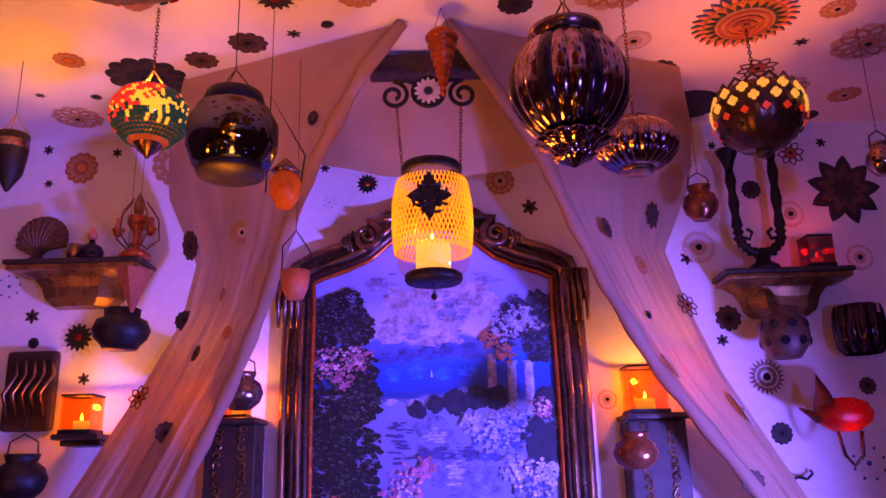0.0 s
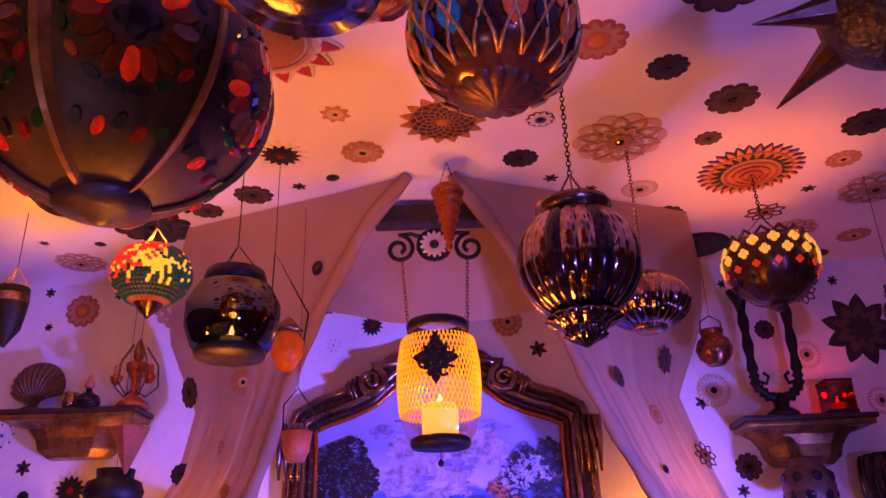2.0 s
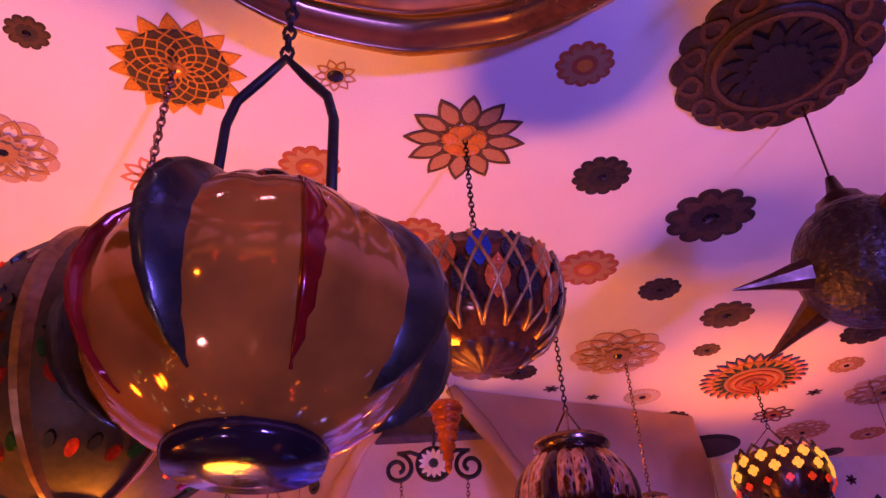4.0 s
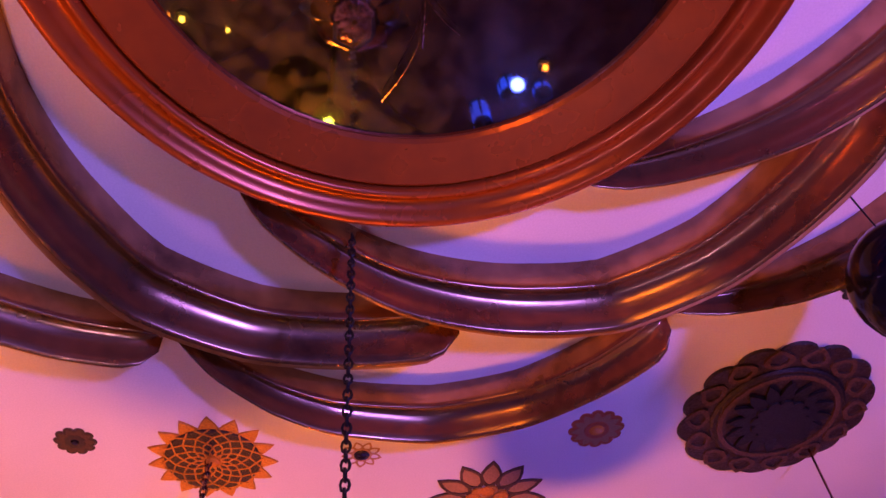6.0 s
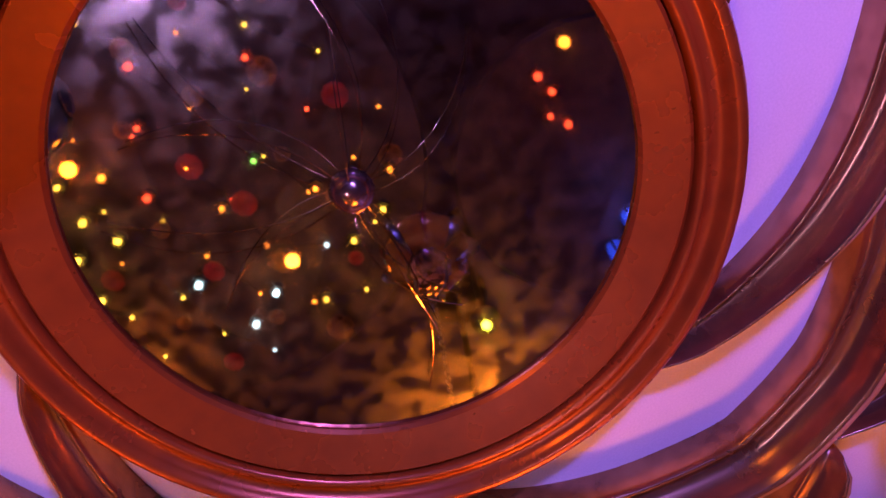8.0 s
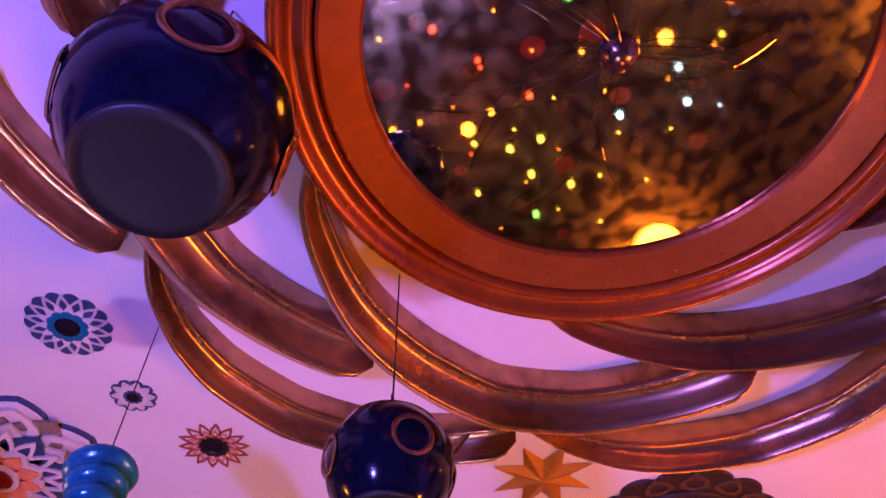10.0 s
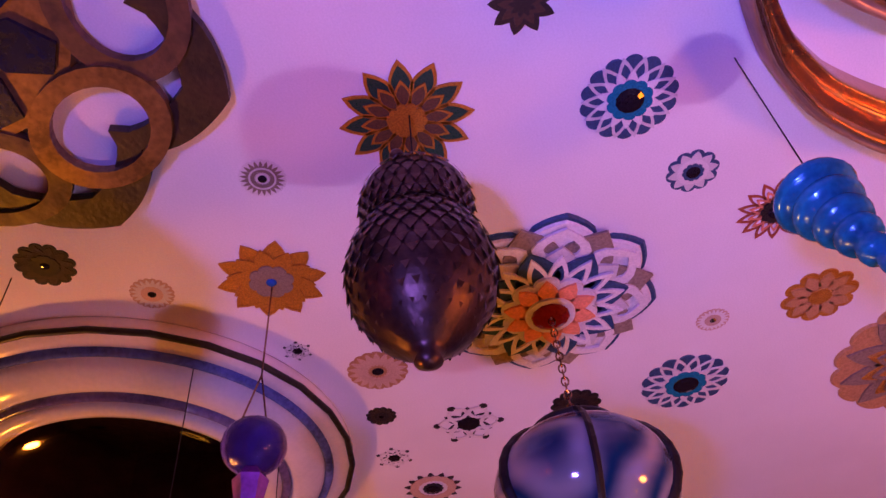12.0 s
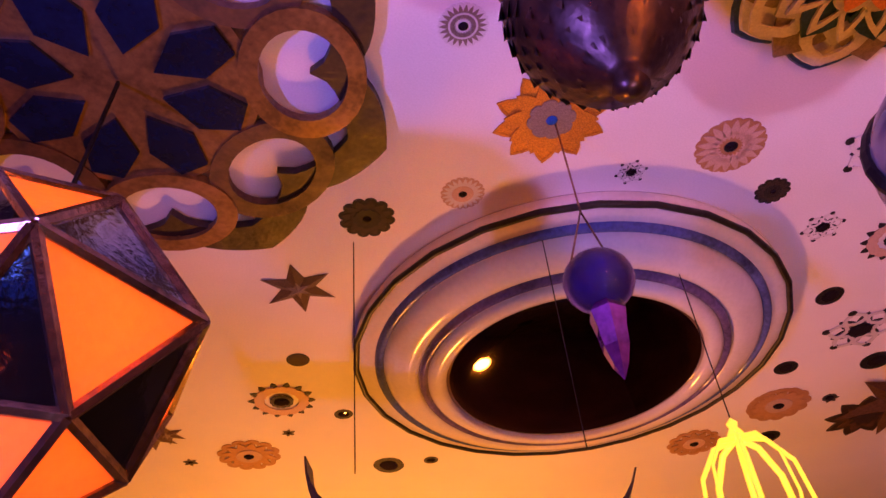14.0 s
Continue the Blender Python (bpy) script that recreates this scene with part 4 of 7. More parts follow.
# cut-out bowl with coloured openings
# Window panes glow by themselves; the closed bowl keeps the candle's light from them.
BOWLAMBER = mat("glowing_amber_pane", (1.0, 0.42, 0.05), 0.35, 0, 0.3, 60, 0.2, glow=1.0)
BOWLRED = mat("glowing_red_pane", (0.9, 0.05, 0.01), 0.35, 0, 0.3, 60, 0.2, glow=0.5)
BOWLM = mat("dark_bowl_metal", (0.13, 0.06, 0.03), 0.3, 0.6, 0.3, 30, 0.2, dark=(0.03, 0.015, 0.01))
g = hang("hanging_bowl", "dark openwork bowl lantern with amber and red windows", "lantern", 0.711, 1.64, 2.14)
smooth(part("bowl", ribbed([(0.012, -0.076), (0.05, -0.066), (0.078, -0.04), (0.094, -0.005), (0.098, 0.03), (0.09, 0.055), (0.084, 0.062)], 14, 0.03), BOWLM, g))
bm = bmesh.new()
for k in range(14):
    a = 2 * math.pi * (k + 0.5) / 14
    sweep([(0.084 * math.cos(a - 0.22), 0.084 * math.sin(a - 0.22), 0.058), (0.08 * math.cos(a), 0.08 * math.sin(a), 0.078), (0.084 * math.cos(a + 0.22), 0.084 * math.sin(a + 0.22), 0.058)], 0.004, 6, bm=bm)
part("crown", bm, DARKWOOD, g, "scalloped crown edge")
for row, (rr, zz, mm, size) in enumerate(((0.0945, 0.045, BOWLAMBER, 0.0125), (0.1005, 0.018, BOWLAMBER, 0.0115), (0.0975, -0.009, BOWLRED, 0.0085), (0.083, -0.034, BLACKM, 0.007))):
    for k in range(14):
        a = 2 * math.pi * (k + 0.5 * (row % 2)) / 14
        tilt = Matrix.Translation((rr * math.cos(a), rr * math.sin(a), zz)) @ Matrix.Rotation(a, 4, "Z") @ Matrix.Rotation(math.pi / 2 + (0.25 if row == 0 else 0.0 if row == 1 else -0.25 if row == 2 else -0.6) * -1, 4, "Y")
        p = part("window", plate(wavy(size, 4, 0.36, "round", 0.5, 6), -0.001, 0.003), mm, g)
        p.matrix_basis = tilt
smooth(part("stem", lathe([(0.013, -0.074), (0.02, -0.082), (0.01, -0.09), (0, -0.092)]), DARKWOOD, g))
three_cords(g, 0.08, 0.07, 0.13, IRON)
chain("chain", (0, 0, 0.13), (0.003, 0.01, 0.26), g, IRON)
candle(g, 0, 0, -0.05, 0.02, 0.03)
lamp("candle_light", "POINT", (0.711, 1.64, 2.14), ORANGE, 4.5, 0.012)

# lit mesh lantern on the scroll bracket
g = hang("wall_bracket", "black iron scroll bracket with a white pierced disc", "bracket", -0.024, 1.63, 2.226, "canopy fittings")
for sgn in (-1, 1):
    pts = []
    for k in range(30):
        s = k / 29
        a = math.pi * (0.2 + 2.9 * s)
        rr = 0.034 * (1 - 0.75 * s)
        pts.append((sgn * (0.078 + rr * math.cos(a + 0.9)), 0, -0.008 + rr * math.sin(a + 0.9)))
    smooth(part("scroll", sweep([(sgn * 0.03, 0, 0.02), (sgn * 0.05, 0, 0.028)] + pts, 0.005, 8), IRON, g))
smooth(part("rim", sweep([(0.036 * math.cos(a), 0, 0.036 * math.sin(a)) for a in [2 * math.pi * k / 28 for k in range(28)]], 0.0045, 8, True), IRON, g))
d = part("disc", layer("petals", 14, 0.033, 0.2, 0, 0.003), WHITEM, g, "white pierced disc")
d.matrix_basis = pose(0, -0.004, 0, 90)
d = part("disc_back", plate(circle(0.034), -0.002, 0, None), NAVY, g)
d.matrix_basis = pose(0, -0.001, 0, 90)
cord("hanger", [(0, 0, 0.036), (0, 0.1, 0.11)], g, IRON, 0.004)

g = hang("hanging_lantern", "glowing yellow mesh lantern with a dark fleur medallion and lit candle", "lantern", -0.021, 1.6, 1.905)
prof = [(0.058, -0.116), (0.07, -0.1), (0.08, -0.06), (0.084, -0.01), (0.083, 0.04), (0.076, 0.085), (0.062, 0.115)]
smooth(part("shade", lathe(prof, 40), thin("lantern_glass", (0.95, 0.8, 0.72), 0.06), g, "clear rosy glass shade"))
# Mesh wires carry their own emission, imitating candlelight on the gold.
WIREGLOW = lit_glass("glowing_gold_mesh", (1.0, 0.6, 0.04), (1.0, 0.46, 0.02), 0.8, 40, 0.5)
bm = bmesh.new()
for turn in (1, -1):
    for k in range(56):
        pts = []
        for j in range(17):
            s = j / 16
            z = -0.066 + 0.158 * s
            r = float(np.interp(z, [p[1] for p in prof], [p[0] for p in prof])) + 0.0008
            a = 2 * math.pi * k / 56 + turn * 0.75 * s
            pts.append((r * math.cos(a), r * math.sin(a), z))
        sweep(pts, 0.0014, 3, bm=bm)
part("mesh", bm, WIREGLOW, g, "fine gold wire mesh, its own glow standing in for candlelight")
smooth(part("base", lathe([(0, -0.128), (0.056, -0.128), (0.06, -0.122), (0.06, -0.112), (0.055, -0.108)]), IRON, g))
smooth(part("top_rim", lathe([(0.05, 0.112), (0.063, 0.11), (0.066, 0.12), (0.062, 0.13), (0.05, 0.13)], close=True), IRON, g))
bm = bmesh.new()
for k in range(4):
    a = math.pi / 2 * k
    plate(petal(0.004, 0.046 if k % 2 else 0.04, 0.022, a), 0, 0.003, bm)
    plate(petal(0.012, 0.03, 0.012, a + math.pi / 4), 0, 0.003, bm)
    for sgn in (-1, 1):
        sweep([((0.016 + 0.014 * s) * math.cos(a + sgn * 0.5 * s) + 0.006 * math.cos(6 * s), (0.016 + 0.014 * s) * math.sin(a + sgn * 0.5 * s) + 0.006 * math.sin(6 * s), 0.002) for s in [j / 8 for j in range(9)]], 0.0028, 5, bm=bm)
plate(circle(0.012), 0, 0.006, bm)
f = part("medallion", bm, IRON, g, "black fleur medallion")
f.matrix_basis = pose(-0.004, -0.0845, 0.032, 90) @ Matrix.Scale(1.15, 4)
smooth(part("candle", lathe_at([(0, 0), (0.036, 0), (0.0365, 0.055), (0.033, 0.066), (0.024, 0.06), (0, 0.056)], (0, 0, -0.108), n=24), mat("burning_wax", (1.0, 0.5, 0.1), 0.5, 0, 0.1, 30, 0, glow=1.6), g, "thick burning candle"))
smooth(part("flame", lathe_at([(0, 0), (0.006, 0.006), (0.007, 0.012), (0.003, 0.024), (0, 0.032)], (0, 0, -0.05), n=10), FLAME, g))
smooth(part("pendant", lathe([(0, -0.165), (0.006, -0.16), (0.006, -0.154), (0.001, -0.148), (0.001, -0.128)], 12), IRON, g))
for sgn in (-1, 1):
    chain("chain", (sgn * 0.062, 0, 0.125), (sgn * 0.072 - 0.003, 0.03, 0.29), g, BRONZE)
lamp("lantern_light", "POINT", (-0.021, 1.6, 1.87), AMBER, 4.0, 0.02)

# copper sea shell on threads
g = hang("hanging_shell", "copper-coloured spiral shell ornament on threads", "ornament", 0.009, 1.57, 2.27, "hanging baubles")
prof = []
for k in range(7):
    r = 0.037 * (1 - k / 7.5)
    z = 0.055 - 0.021 * k
    prof += [(r * 0.82, z + 0.01), (r, z), (r * 0.92, z - 0.008)]
smooth(part("shell", lathe([(0, 0.068), (0.03, 0.066)] + prof + [(0, -0.09)], 24), COPPER, g))
for sgn in (-1, 1):
    cord("thread", [(sgn * 0.02, 0, 0.065), (0, 0, 0.13)], g, IRON, 0.0008)

# bead mosaic lantern, lit
g = hang("hanging_lantern", "lit beaded onion lantern in red yellow and green", "lantern", -0.611, 1.54, 2.13)
prof = [(0.012, -0.062), (0.04, -0.05), (0.07, -0.02), (0.08, 0.005), (0.076, 0.03), (0.06, 0.055), (0.035, 0.068)]
smooth(part("core", lathe(prof, 24), GEMAMB, g))
random.seed(9)
beads = {"red": bmesh.new(), "yellow": bmesh.new(), "green": bmesh.new()}
for i in range(17):
    z = -0.045 + 0.108 * i / 16
    r = float(np.interp(z, [p[1] for p in prof], [p[0] for p in prof]))
    n = max(8, int(2 * math.pi * r / 0.008))
    for k in range(n):
        a = 2 * math.pi * (k + 0.5 * (i % 2)) / n
        side = math.cos(a)
        c = "green" if z < random.uniform(-0.03, 0.012) or side > random.uniform(0.4, 1.1) else "red" if side < random.uniform(-0.9, 0.5) or z > random.uniform(0.02, 0.07) else "yellow"
        sphere_bm(0.0048, 6, 4, at=(r * math.cos(a), r * math.sin(a), z), bm=beads[c])
for c, mm in (("red", glow_mat("lit_red_bead", (0.9, 0.05, 0.02), 0.45)), ("yellow", glow_mat("lit_yellow_bead", (1, 0.5, 0.03), 1.1)), ("green", mat("green_bead", (0.03, 0.2, 0.07), 0.12, 0, 0.2, 40, 0))):
    tagged(smooth(part("bead_trim", beads[c], mm, g)), kind="stuff")
smooth(part("foot", lathe([(0.03, -0.055), (0.018, -0.07), (0.008, -0.078), (0.003, -0.085), (0, -0.086)]), BRONZE, g))
ring_part("rim", 0.036, 0.068, 0.004, BRONZE, g)
three_cords(g, 0.035, 0.07, 0.115, GILT, 0.002)
chain("chain", (0, 0, 0.115), (0, 0, 0.27), g, BRONZE)
lamp("candle_light", "POINT", (-0.611, 1.54, 2.215), AMBER, 1.8, 0.01)

# smoked glass jar with tea light
g = hang("hanging_jar", "smoked glass jar lantern with a burning tea light", "lantern", -0.317, 1.13, 1.905)
smooth(part("jar", lathe([(0.04, -0.058), (0.058, -0.05), (0.069, -0.02), (0.069, 0.015), (0.055, 0.042), (0.042, 0.05), (0.04, 0.049), (0.053, 0.04), (0.066, 0.014), (0.066, -0.02), (0.056, -0.047), (0, -0.05)], 32), SMOKEGLASS, g))
smooth(part("collar", lathe([(0.044, 0.046), (0.047, 0.055), (0.043, 0.068), (0.036, 0.07), (0.04, 0.05)]), BLACKM, g))
smooth(part("base", lathe([(0, -0.066), (0.05, -0.066), (0.053, -0.058), (0.042, -0.05), (0, -0.052)]), BLACKM, g))
candle(g, 0.0, 0, -0.048, 0.016, 0.012)
three_cords(g, 0.04, 0.066, 0.11, IRON, 0.001)
cord("thread", [(0, 0, 0.11), (0, 0, 0.495)], g, IRON, 0.0009)
lamp("candle_light", "POINT", (-0.317, 1.13, 1.90), AMBER, 0.25, 0.006)

# little lamp with a triangular wire hanger
g = hang("hanging_lamp", "small brass lamp on a triangular wire hanger", "lantern", -0.325, 1.56, 1.98)
smooth(part("body", lathe([(0, -0.05), (0.015, -0.045), (0.03, -0.02), (0.034, 0.01), (0.02, 0.03), (0.012, 0.034)]), AMBERGLOW, g))
smooth(part("lid", lathe([(0.02, 0.03), (0.03, 0.036), (0.008, 0.06), (0, 0.066)]), BRONZE, g))
cord("hanger", [(-0.04, 0, -0.01), (-0.036, 0, 0.21), (0.04, 0, 0.07), (0.03, 0, -0.01)], g, IRON, 0.002)
cord("thread", [(-0.036, 0, 0.21), (-0.036, 0, 0.42)], g, IRON, 0.0008)

# black cup with a light
g = hang("hanging_cup", "black metal cup lantern with a bright tea light", "lantern", -1.018, 1.75, 2.135)
smooth(part("cup", lathe([(0.004, -0.075), (0.012, -0.06), (0.03, -0.03), (0.037, 0.02), (0.037, 0.068), (0.034, 0.068), (0.033, 0.02), (0, 0.0)]), BLACKM, g))
part("stripe", lathe([(0.0375, 0.03), (0.0378, 0.04), (0.0375, 0.05)]), MERC, g)
candle(g, 0, 0, 0.0, 0.014, 0.014)
three_cords(g, 0.035, 0.066, 0.12, GILT, 0.0015)
cord("thread", [(0, 0, 0.12), (0, 0, 0.265)], g, IRON, 0.001)
lamp("candle_light", "POINT", (-1.018, 1.75, 2.178), AMBER, 2.8, 0.01)

# mosaic globe near the camera
g = hang("mosaic_globe", "large dark mosaic globe lantern with red and amber glass petals", "lantern", -0.298, 0.632, 1.972)
RB = 0.137
smooth(part("globe", sphere_bm(RB, 36, 20), mat("dark_glass_globe", (0.06, 0.026, 0.012), 0.55, 0.0, 0.3, 18, 0.2, dark=(0.012, 0.006, 0.005)), g))
# Red tiles hold a glow of their own; no lamp burns in the globe.
red_t, amber_t, dark_t = mat("red_glass_tile", (0.3, 0.02, 0.012), 0.1, 0, 0.3, 20, 0.1, glow=0.06), mat("amber_glass_tile", (0.22, 0.06, 0.02), 0.12, 0.1, 0.35, 20, 0.1), mat("dark_glass_tile", (0.006, 0.005, 0.005), 0.45, 0, 0.2, 30, 0)
random.seed(11)
oval_bm = plate([(0.012 * math.cos(a), 0.0065 * math.sin(a)) for a in [2 * math.pi * k / 10 for k in range(10)]], -0.002, 0.002, edge=0.2)
tile_me = bpy.data.meshes.new("tile")
oval_bm.to_mesh(tile_me)
oval_bm.free()
tiles = []
glow_t, green_t = mat("glowing_red_tile", (0.8, 0.025, 0.006), 0.2, 0, 0.4, 60, 0.2, dark=(0.12, 0.004, 0.002), glow=0.3), mat("green_glass_tile", (0.02, 0.09, 0.03), 0.1, 0, 0.3, 30, 0.1)
for mm in (red_t, amber_t, dark_t, glow_t, green_t):
    me = tile_me.copy()
    me.materials.append(mm)
    tiles.append(me)


def globe_tile(kind, lon, lat, size, spin):
    ob = new("tile", tiles[kind])
    ob.parent = g
    n = Vector((math.cos(lat) * math.cos(lon), math.cos(lat) * math.sin(lon), math.sin(lat)))
    ob.matrix_basis = Matrix.Translation(n * (RB + 0.0005)) @ n.to_track_quat("Z", "Y").to_matrix().to_4x4() @ Matrix.Rotation(spin, 4, "Z") @ Matrix.Diagonal((size, size, 1, 1))


for f in range(6):
    lon0, lat0 = -1.08 + f * math.pi / 3, -0.2
    globe_tile(2, lon0, lat0, 1.7, 0)
    globe_tile(2, lon0, lat0, 1.7, 1.57)
    for k in range(16):
        a = 2 * math.pi * k / 16
        globe_tile((1, 0, 1, 1, 3)[(k * 7 + f) % 5], lon0 + 0.28 * math.cos(a), lat0 + 0.28 * math.sin(a), 1.25, a)
    for k in range(16):
        a = 2 * math.pi * (k + 0.5) / 16
        globe_tile((2, 2, 0, 2, 4)[(k * 3 + f) % 5], lon0 + 0.43 * math.cos(a), lat0 + 0.43 * math.sin(a), 0.75, a + 1.57)
    for k in range(5):
        globe_tile((2, 3, 2, 0, 4)[k], lon0 - 0.36 + 0.18 * k, lat0 - 0.62 - 0.05 * (k % 2), 0.8, 1.2)
        globe_tile((0, 2, 3, 2, 1)[k], lon0 - 0.36 + 0.18 * k, lat0 + 0.62 + 0.05 * (k % 2), 0.8, 1.2)
bm = bmesh.new()
for f in range(6):
    lon = -1.08 + (f + 0.5) * math.pi / 3
    sweep([(1.003 * RB * math.cos(l) * math.cos(lon), 1.003 * RB * math.cos(l) * math.sin(lon), 1.003 * RB * math.sin(l)) for l in [-1.3 + 2.6 * k / 20 for k in range(21)]], [0.006 + 0.006 * math.sin(math.pi * k / 20) for k in range(21)], 6, flat=0.3, bm=bm)
part("ribs", bm, mat("dull_gilt_straps", (0.42, 0.2, 0.06), 0.4, 0.4, 0.3, 15, 0.2), g, "gilt meridian straps")
smooth(part("finial", lathe([(0.04, -0.128), (0.042, -0.136), (0.02, -0.142), (0.008, -0.15), (0, -0.154)]), DARKWOOD, g))
smooth(part("cap", lathe([(0.05, 0.126), (0.05, 0.136), (0.02, 0.15), (0.006, 0.165), (0, 0.165)]), BRONZE, g))
chain("chain", (0, 0, 0.165), (0, 0, 0.425), g, BRONZE, 0.016, 0.0018)

# glass bauble on a wire yoke
g = hang("glass_bauble", "large amber and ruby glass bauble on a dark wire yoke", "bauble", -0.048, 0.25, 1.797, "hanging baubles")
smooth(part("glass", ribbed(oval(0.074, 0.122, 0, 0.04, 0.93), 9, 0.05, 8), mat("amber_lustre", (0.5, 0.17, 0.02), 0.09, 0.4, 0.45, 9, 0.03, dark=(0.05, 0.025, 0.008), fine=28), g))
LEAFDARK = mat("dark_leaf_lustre", (0.03, 0.022, 0.01), 0.25, 0.0, 0.4, 30, 0.1, dark=(0.006, 0.006, 0.006))
RUBY = mat("ruby_lustre", (0.25, 0.012, 0.008), 0.12, 0.3, 0.3, 20, 0.05)
for k in range(9):
    lon = 2 * math.pi * (k + 0.5) / 9
    o = [(0.0735 * math.cos(l) * math.cos(lon), 0.0735 * math.cos(l) * math.sin(lon), 0.061 * math.sin(l)) for l in [-0.8 + 1.8 * j / 10 for j in range(11)]]
    smooth(part("band", sweep(o, [0.001 + (0.006 if k % 2 else 0.017) * math.sin(math.pi * j / 10) for j in range(11)], 8, flat=0.2), RUBY if k % 2 else LEAFDARK, g))
smooth(part("cap", ribbed([(0.036, 0.048), (0.038, 0.056), (0.03, 0.064), (0.012, 0.069), (0.004, 0.07)], 12, 0.08), MERC, g))
smooth(part("base", lathe([(0.03, -0.052), (0.033, -0.057), (0.031, -0.063), (0.012, -0.066), (0, -0.066)]), MERCD, g))
yoke = [(-0.029, 0, 0.04), (-0.028, 0, 0.12), (-0.024, 0, 0.137), (-0.012, 0, 0.152), (0, 0, 0.168), (0.012, 0, 0.152), (0.024, 0, 0.137), (0.028, 0, 0.12), (0.029, 0, 0.04)]
smooth(part("yoke", sweep(yoke, 0.0028, 8), IRON, g))
chain("chain", (0, 0, 0.168), (0, 0.015, 0.565), g, IRON, 0.012, 0.0012)

# mosaic bowl with lattice
def beaded(name, c):
    """Pressed glass with rows of small round bosses."""
    m = mat(name, c, 0.12, 0.2, 0.2, 40, 0)
    t = m.node_tree
    v, bp, crd = t.nodes.new("ShaderNodeTexVoronoi"), t.nodes.new("ShaderNodeBump"), t.nodes.new("ShaderNodeTexCoord")
    v.inputs["Scale"].default_value, v.inputs["Randomness"].default_value = 210, 0.15
    bp.inputs["Strength"].default_value, bp.inputs["Distance"].default_value, bp.invert = 0.9, 0.002, True
    t.links.new(crd.outputs["Object"], v.inputs["Vector"])
    t.links.new(v.outputs["Distance"], bp.inputs["Height"])
    t.links.new(bp.outputs[0], t.nodes["Principled BSDF"].inputs["Normal"])
    return m


g = hang("mosaic_bowl", "hanging glass mosaic bowl with gilt diamond lattice", "lantern", 0.068, 0.785, 2.105)
prof = [(0.012, -0.066), (0.05, -0.058), (0.08, -0.036), (0.097, 0.0), (0.1, 0.03), (0.096, 0.055)]
smooth(part("bowl", lathe(prof + [(0.092, 0.055), (0.095, 0.03), (0.092, 0.0), (0.074, -0.034), (0.04, -0.054), (0, -0.06)], 36), mat("lustre_glass", (0.2, 0.07, 0.03), 0.14, 0.5, 0.4, 25, 0.1, dark=(0.03, 0.012, 0.01)), g))
bm = bmesh.new()
for turn in (1, -1):
    for k in range(16):
        pts = []
        for j in range(9):
            z = -0.05 + 0.103 * j / 8
            r = float(np.interp(z, [p[1] for p in prof], [p[0] for p in prof])) + 0.0035
            a = 2 * math.pi * k / 16 + turn * 0.5 * j / 8
            pts.append((r * math.cos(a), r * math.sin(a), z))
        sweep(pts, 0.0028, 5, bm=bm)
smooth(part("lattice", bm, GILT, g, "raised gilt lattice"))
cols = [beaded("cobalt_pane", (0.02, 0.08, 0.4)), beaded("copper_pane", (0.85, 0.19, 0.03)), beaded("black_pane", (0.03, 0.025, 0.03)), beaded("teal_pane", (0.02, 0.28, 0.4))]
for k in range(16):
    a = 2 * math.pi * k / 16
    for zz, rr, tilt in ((0.028, 0.1005, 0.0), (-0.006, 0.096, -0.35)):
        p = part("pane", plate([(0.026, 0), (0.01, 0.0125), (0.0, 0.015), (-0.012, 0.011), (-0.026, 0), (-0.012, -0.011), (0.0, -0.015), (0.01, -0.0125)], -0.001, 0.002), cols[(k * 3 + (zz < 0)) % 4 if k % 16 in (8, 9, 10, 11, 12) else (1, 2)[k % 2]], g)
        b = a + (math.pi / 16 if zz < 0 else 0)
        p.matrix_basis = Matrix.Translation((rr * math.cos(b), rr * math.sin(b), zz)) @ Matrix.Rotation(b, 4, "Z") @ Matrix.Rotation(math.pi / 2 - tilt, 4, "Y")
smooth(part("boss", ribbed([(0.05, -0.058), (0.045, -0.066), (0.02, -0.072), (0.006, -0.078), (0.0005, -0.079)], 14, 0.12), mat("dark_floral_boss", (0.12, 0.045, 0.02), 0.4, 0.3, 0.3, 60, 0.5), g))
three_cords(g, 0.094, 0.054, 0.13, BRONZE, 0.0015)
chain("chain", (0, 0, 0.13), (-0.002, 0.012, 0.292), g, IRON)

# spiked star ball
g = hang("star_lantern", "dark pierced ball lantern with long pointed spikes", "lantern", 0.512, 0.735, 2.118)
smooth(part("ball", sphere_bm(0.078, 28, 16), mat("pierced_dark_metal", (0.06, 0.045, 0.035), 0.35, 0.7, 0.3, 70, 0.9), g))
random.seed(5)
dirs = [(-0.96, -0.05, -0.2), (-0.55, 0.75, -0.36), (0.9, -0.2, 0.1), (0.2, -0.9, 0.3), (0.5, 0.8, 0.3), (0.3, 0.2, -0.92)]
for dvec in dirs:
    p = smooth(part("spike", lathe([(0.0, 0.0), (0.022, 0.06), (0.02, 0.075), (0.01, 0.115), (0.001, 0.165)], 8), PINECONE, g), False)
    p.matrix_basis = Vector(dvec).to_track_quat("Z", "Y").to_matrix().to_4x4()
smooth(part("cap", lathe([(0.035, 0.07), (0.03, 0.085), (0.012, 0.1), (0.006, 0.125), (0, 0.126)], 10), PINECONE, g))
cord("wire", [(0, 0, 0.125), (0.02, 0.03, 0.275)], g, MERC, 0.0018)

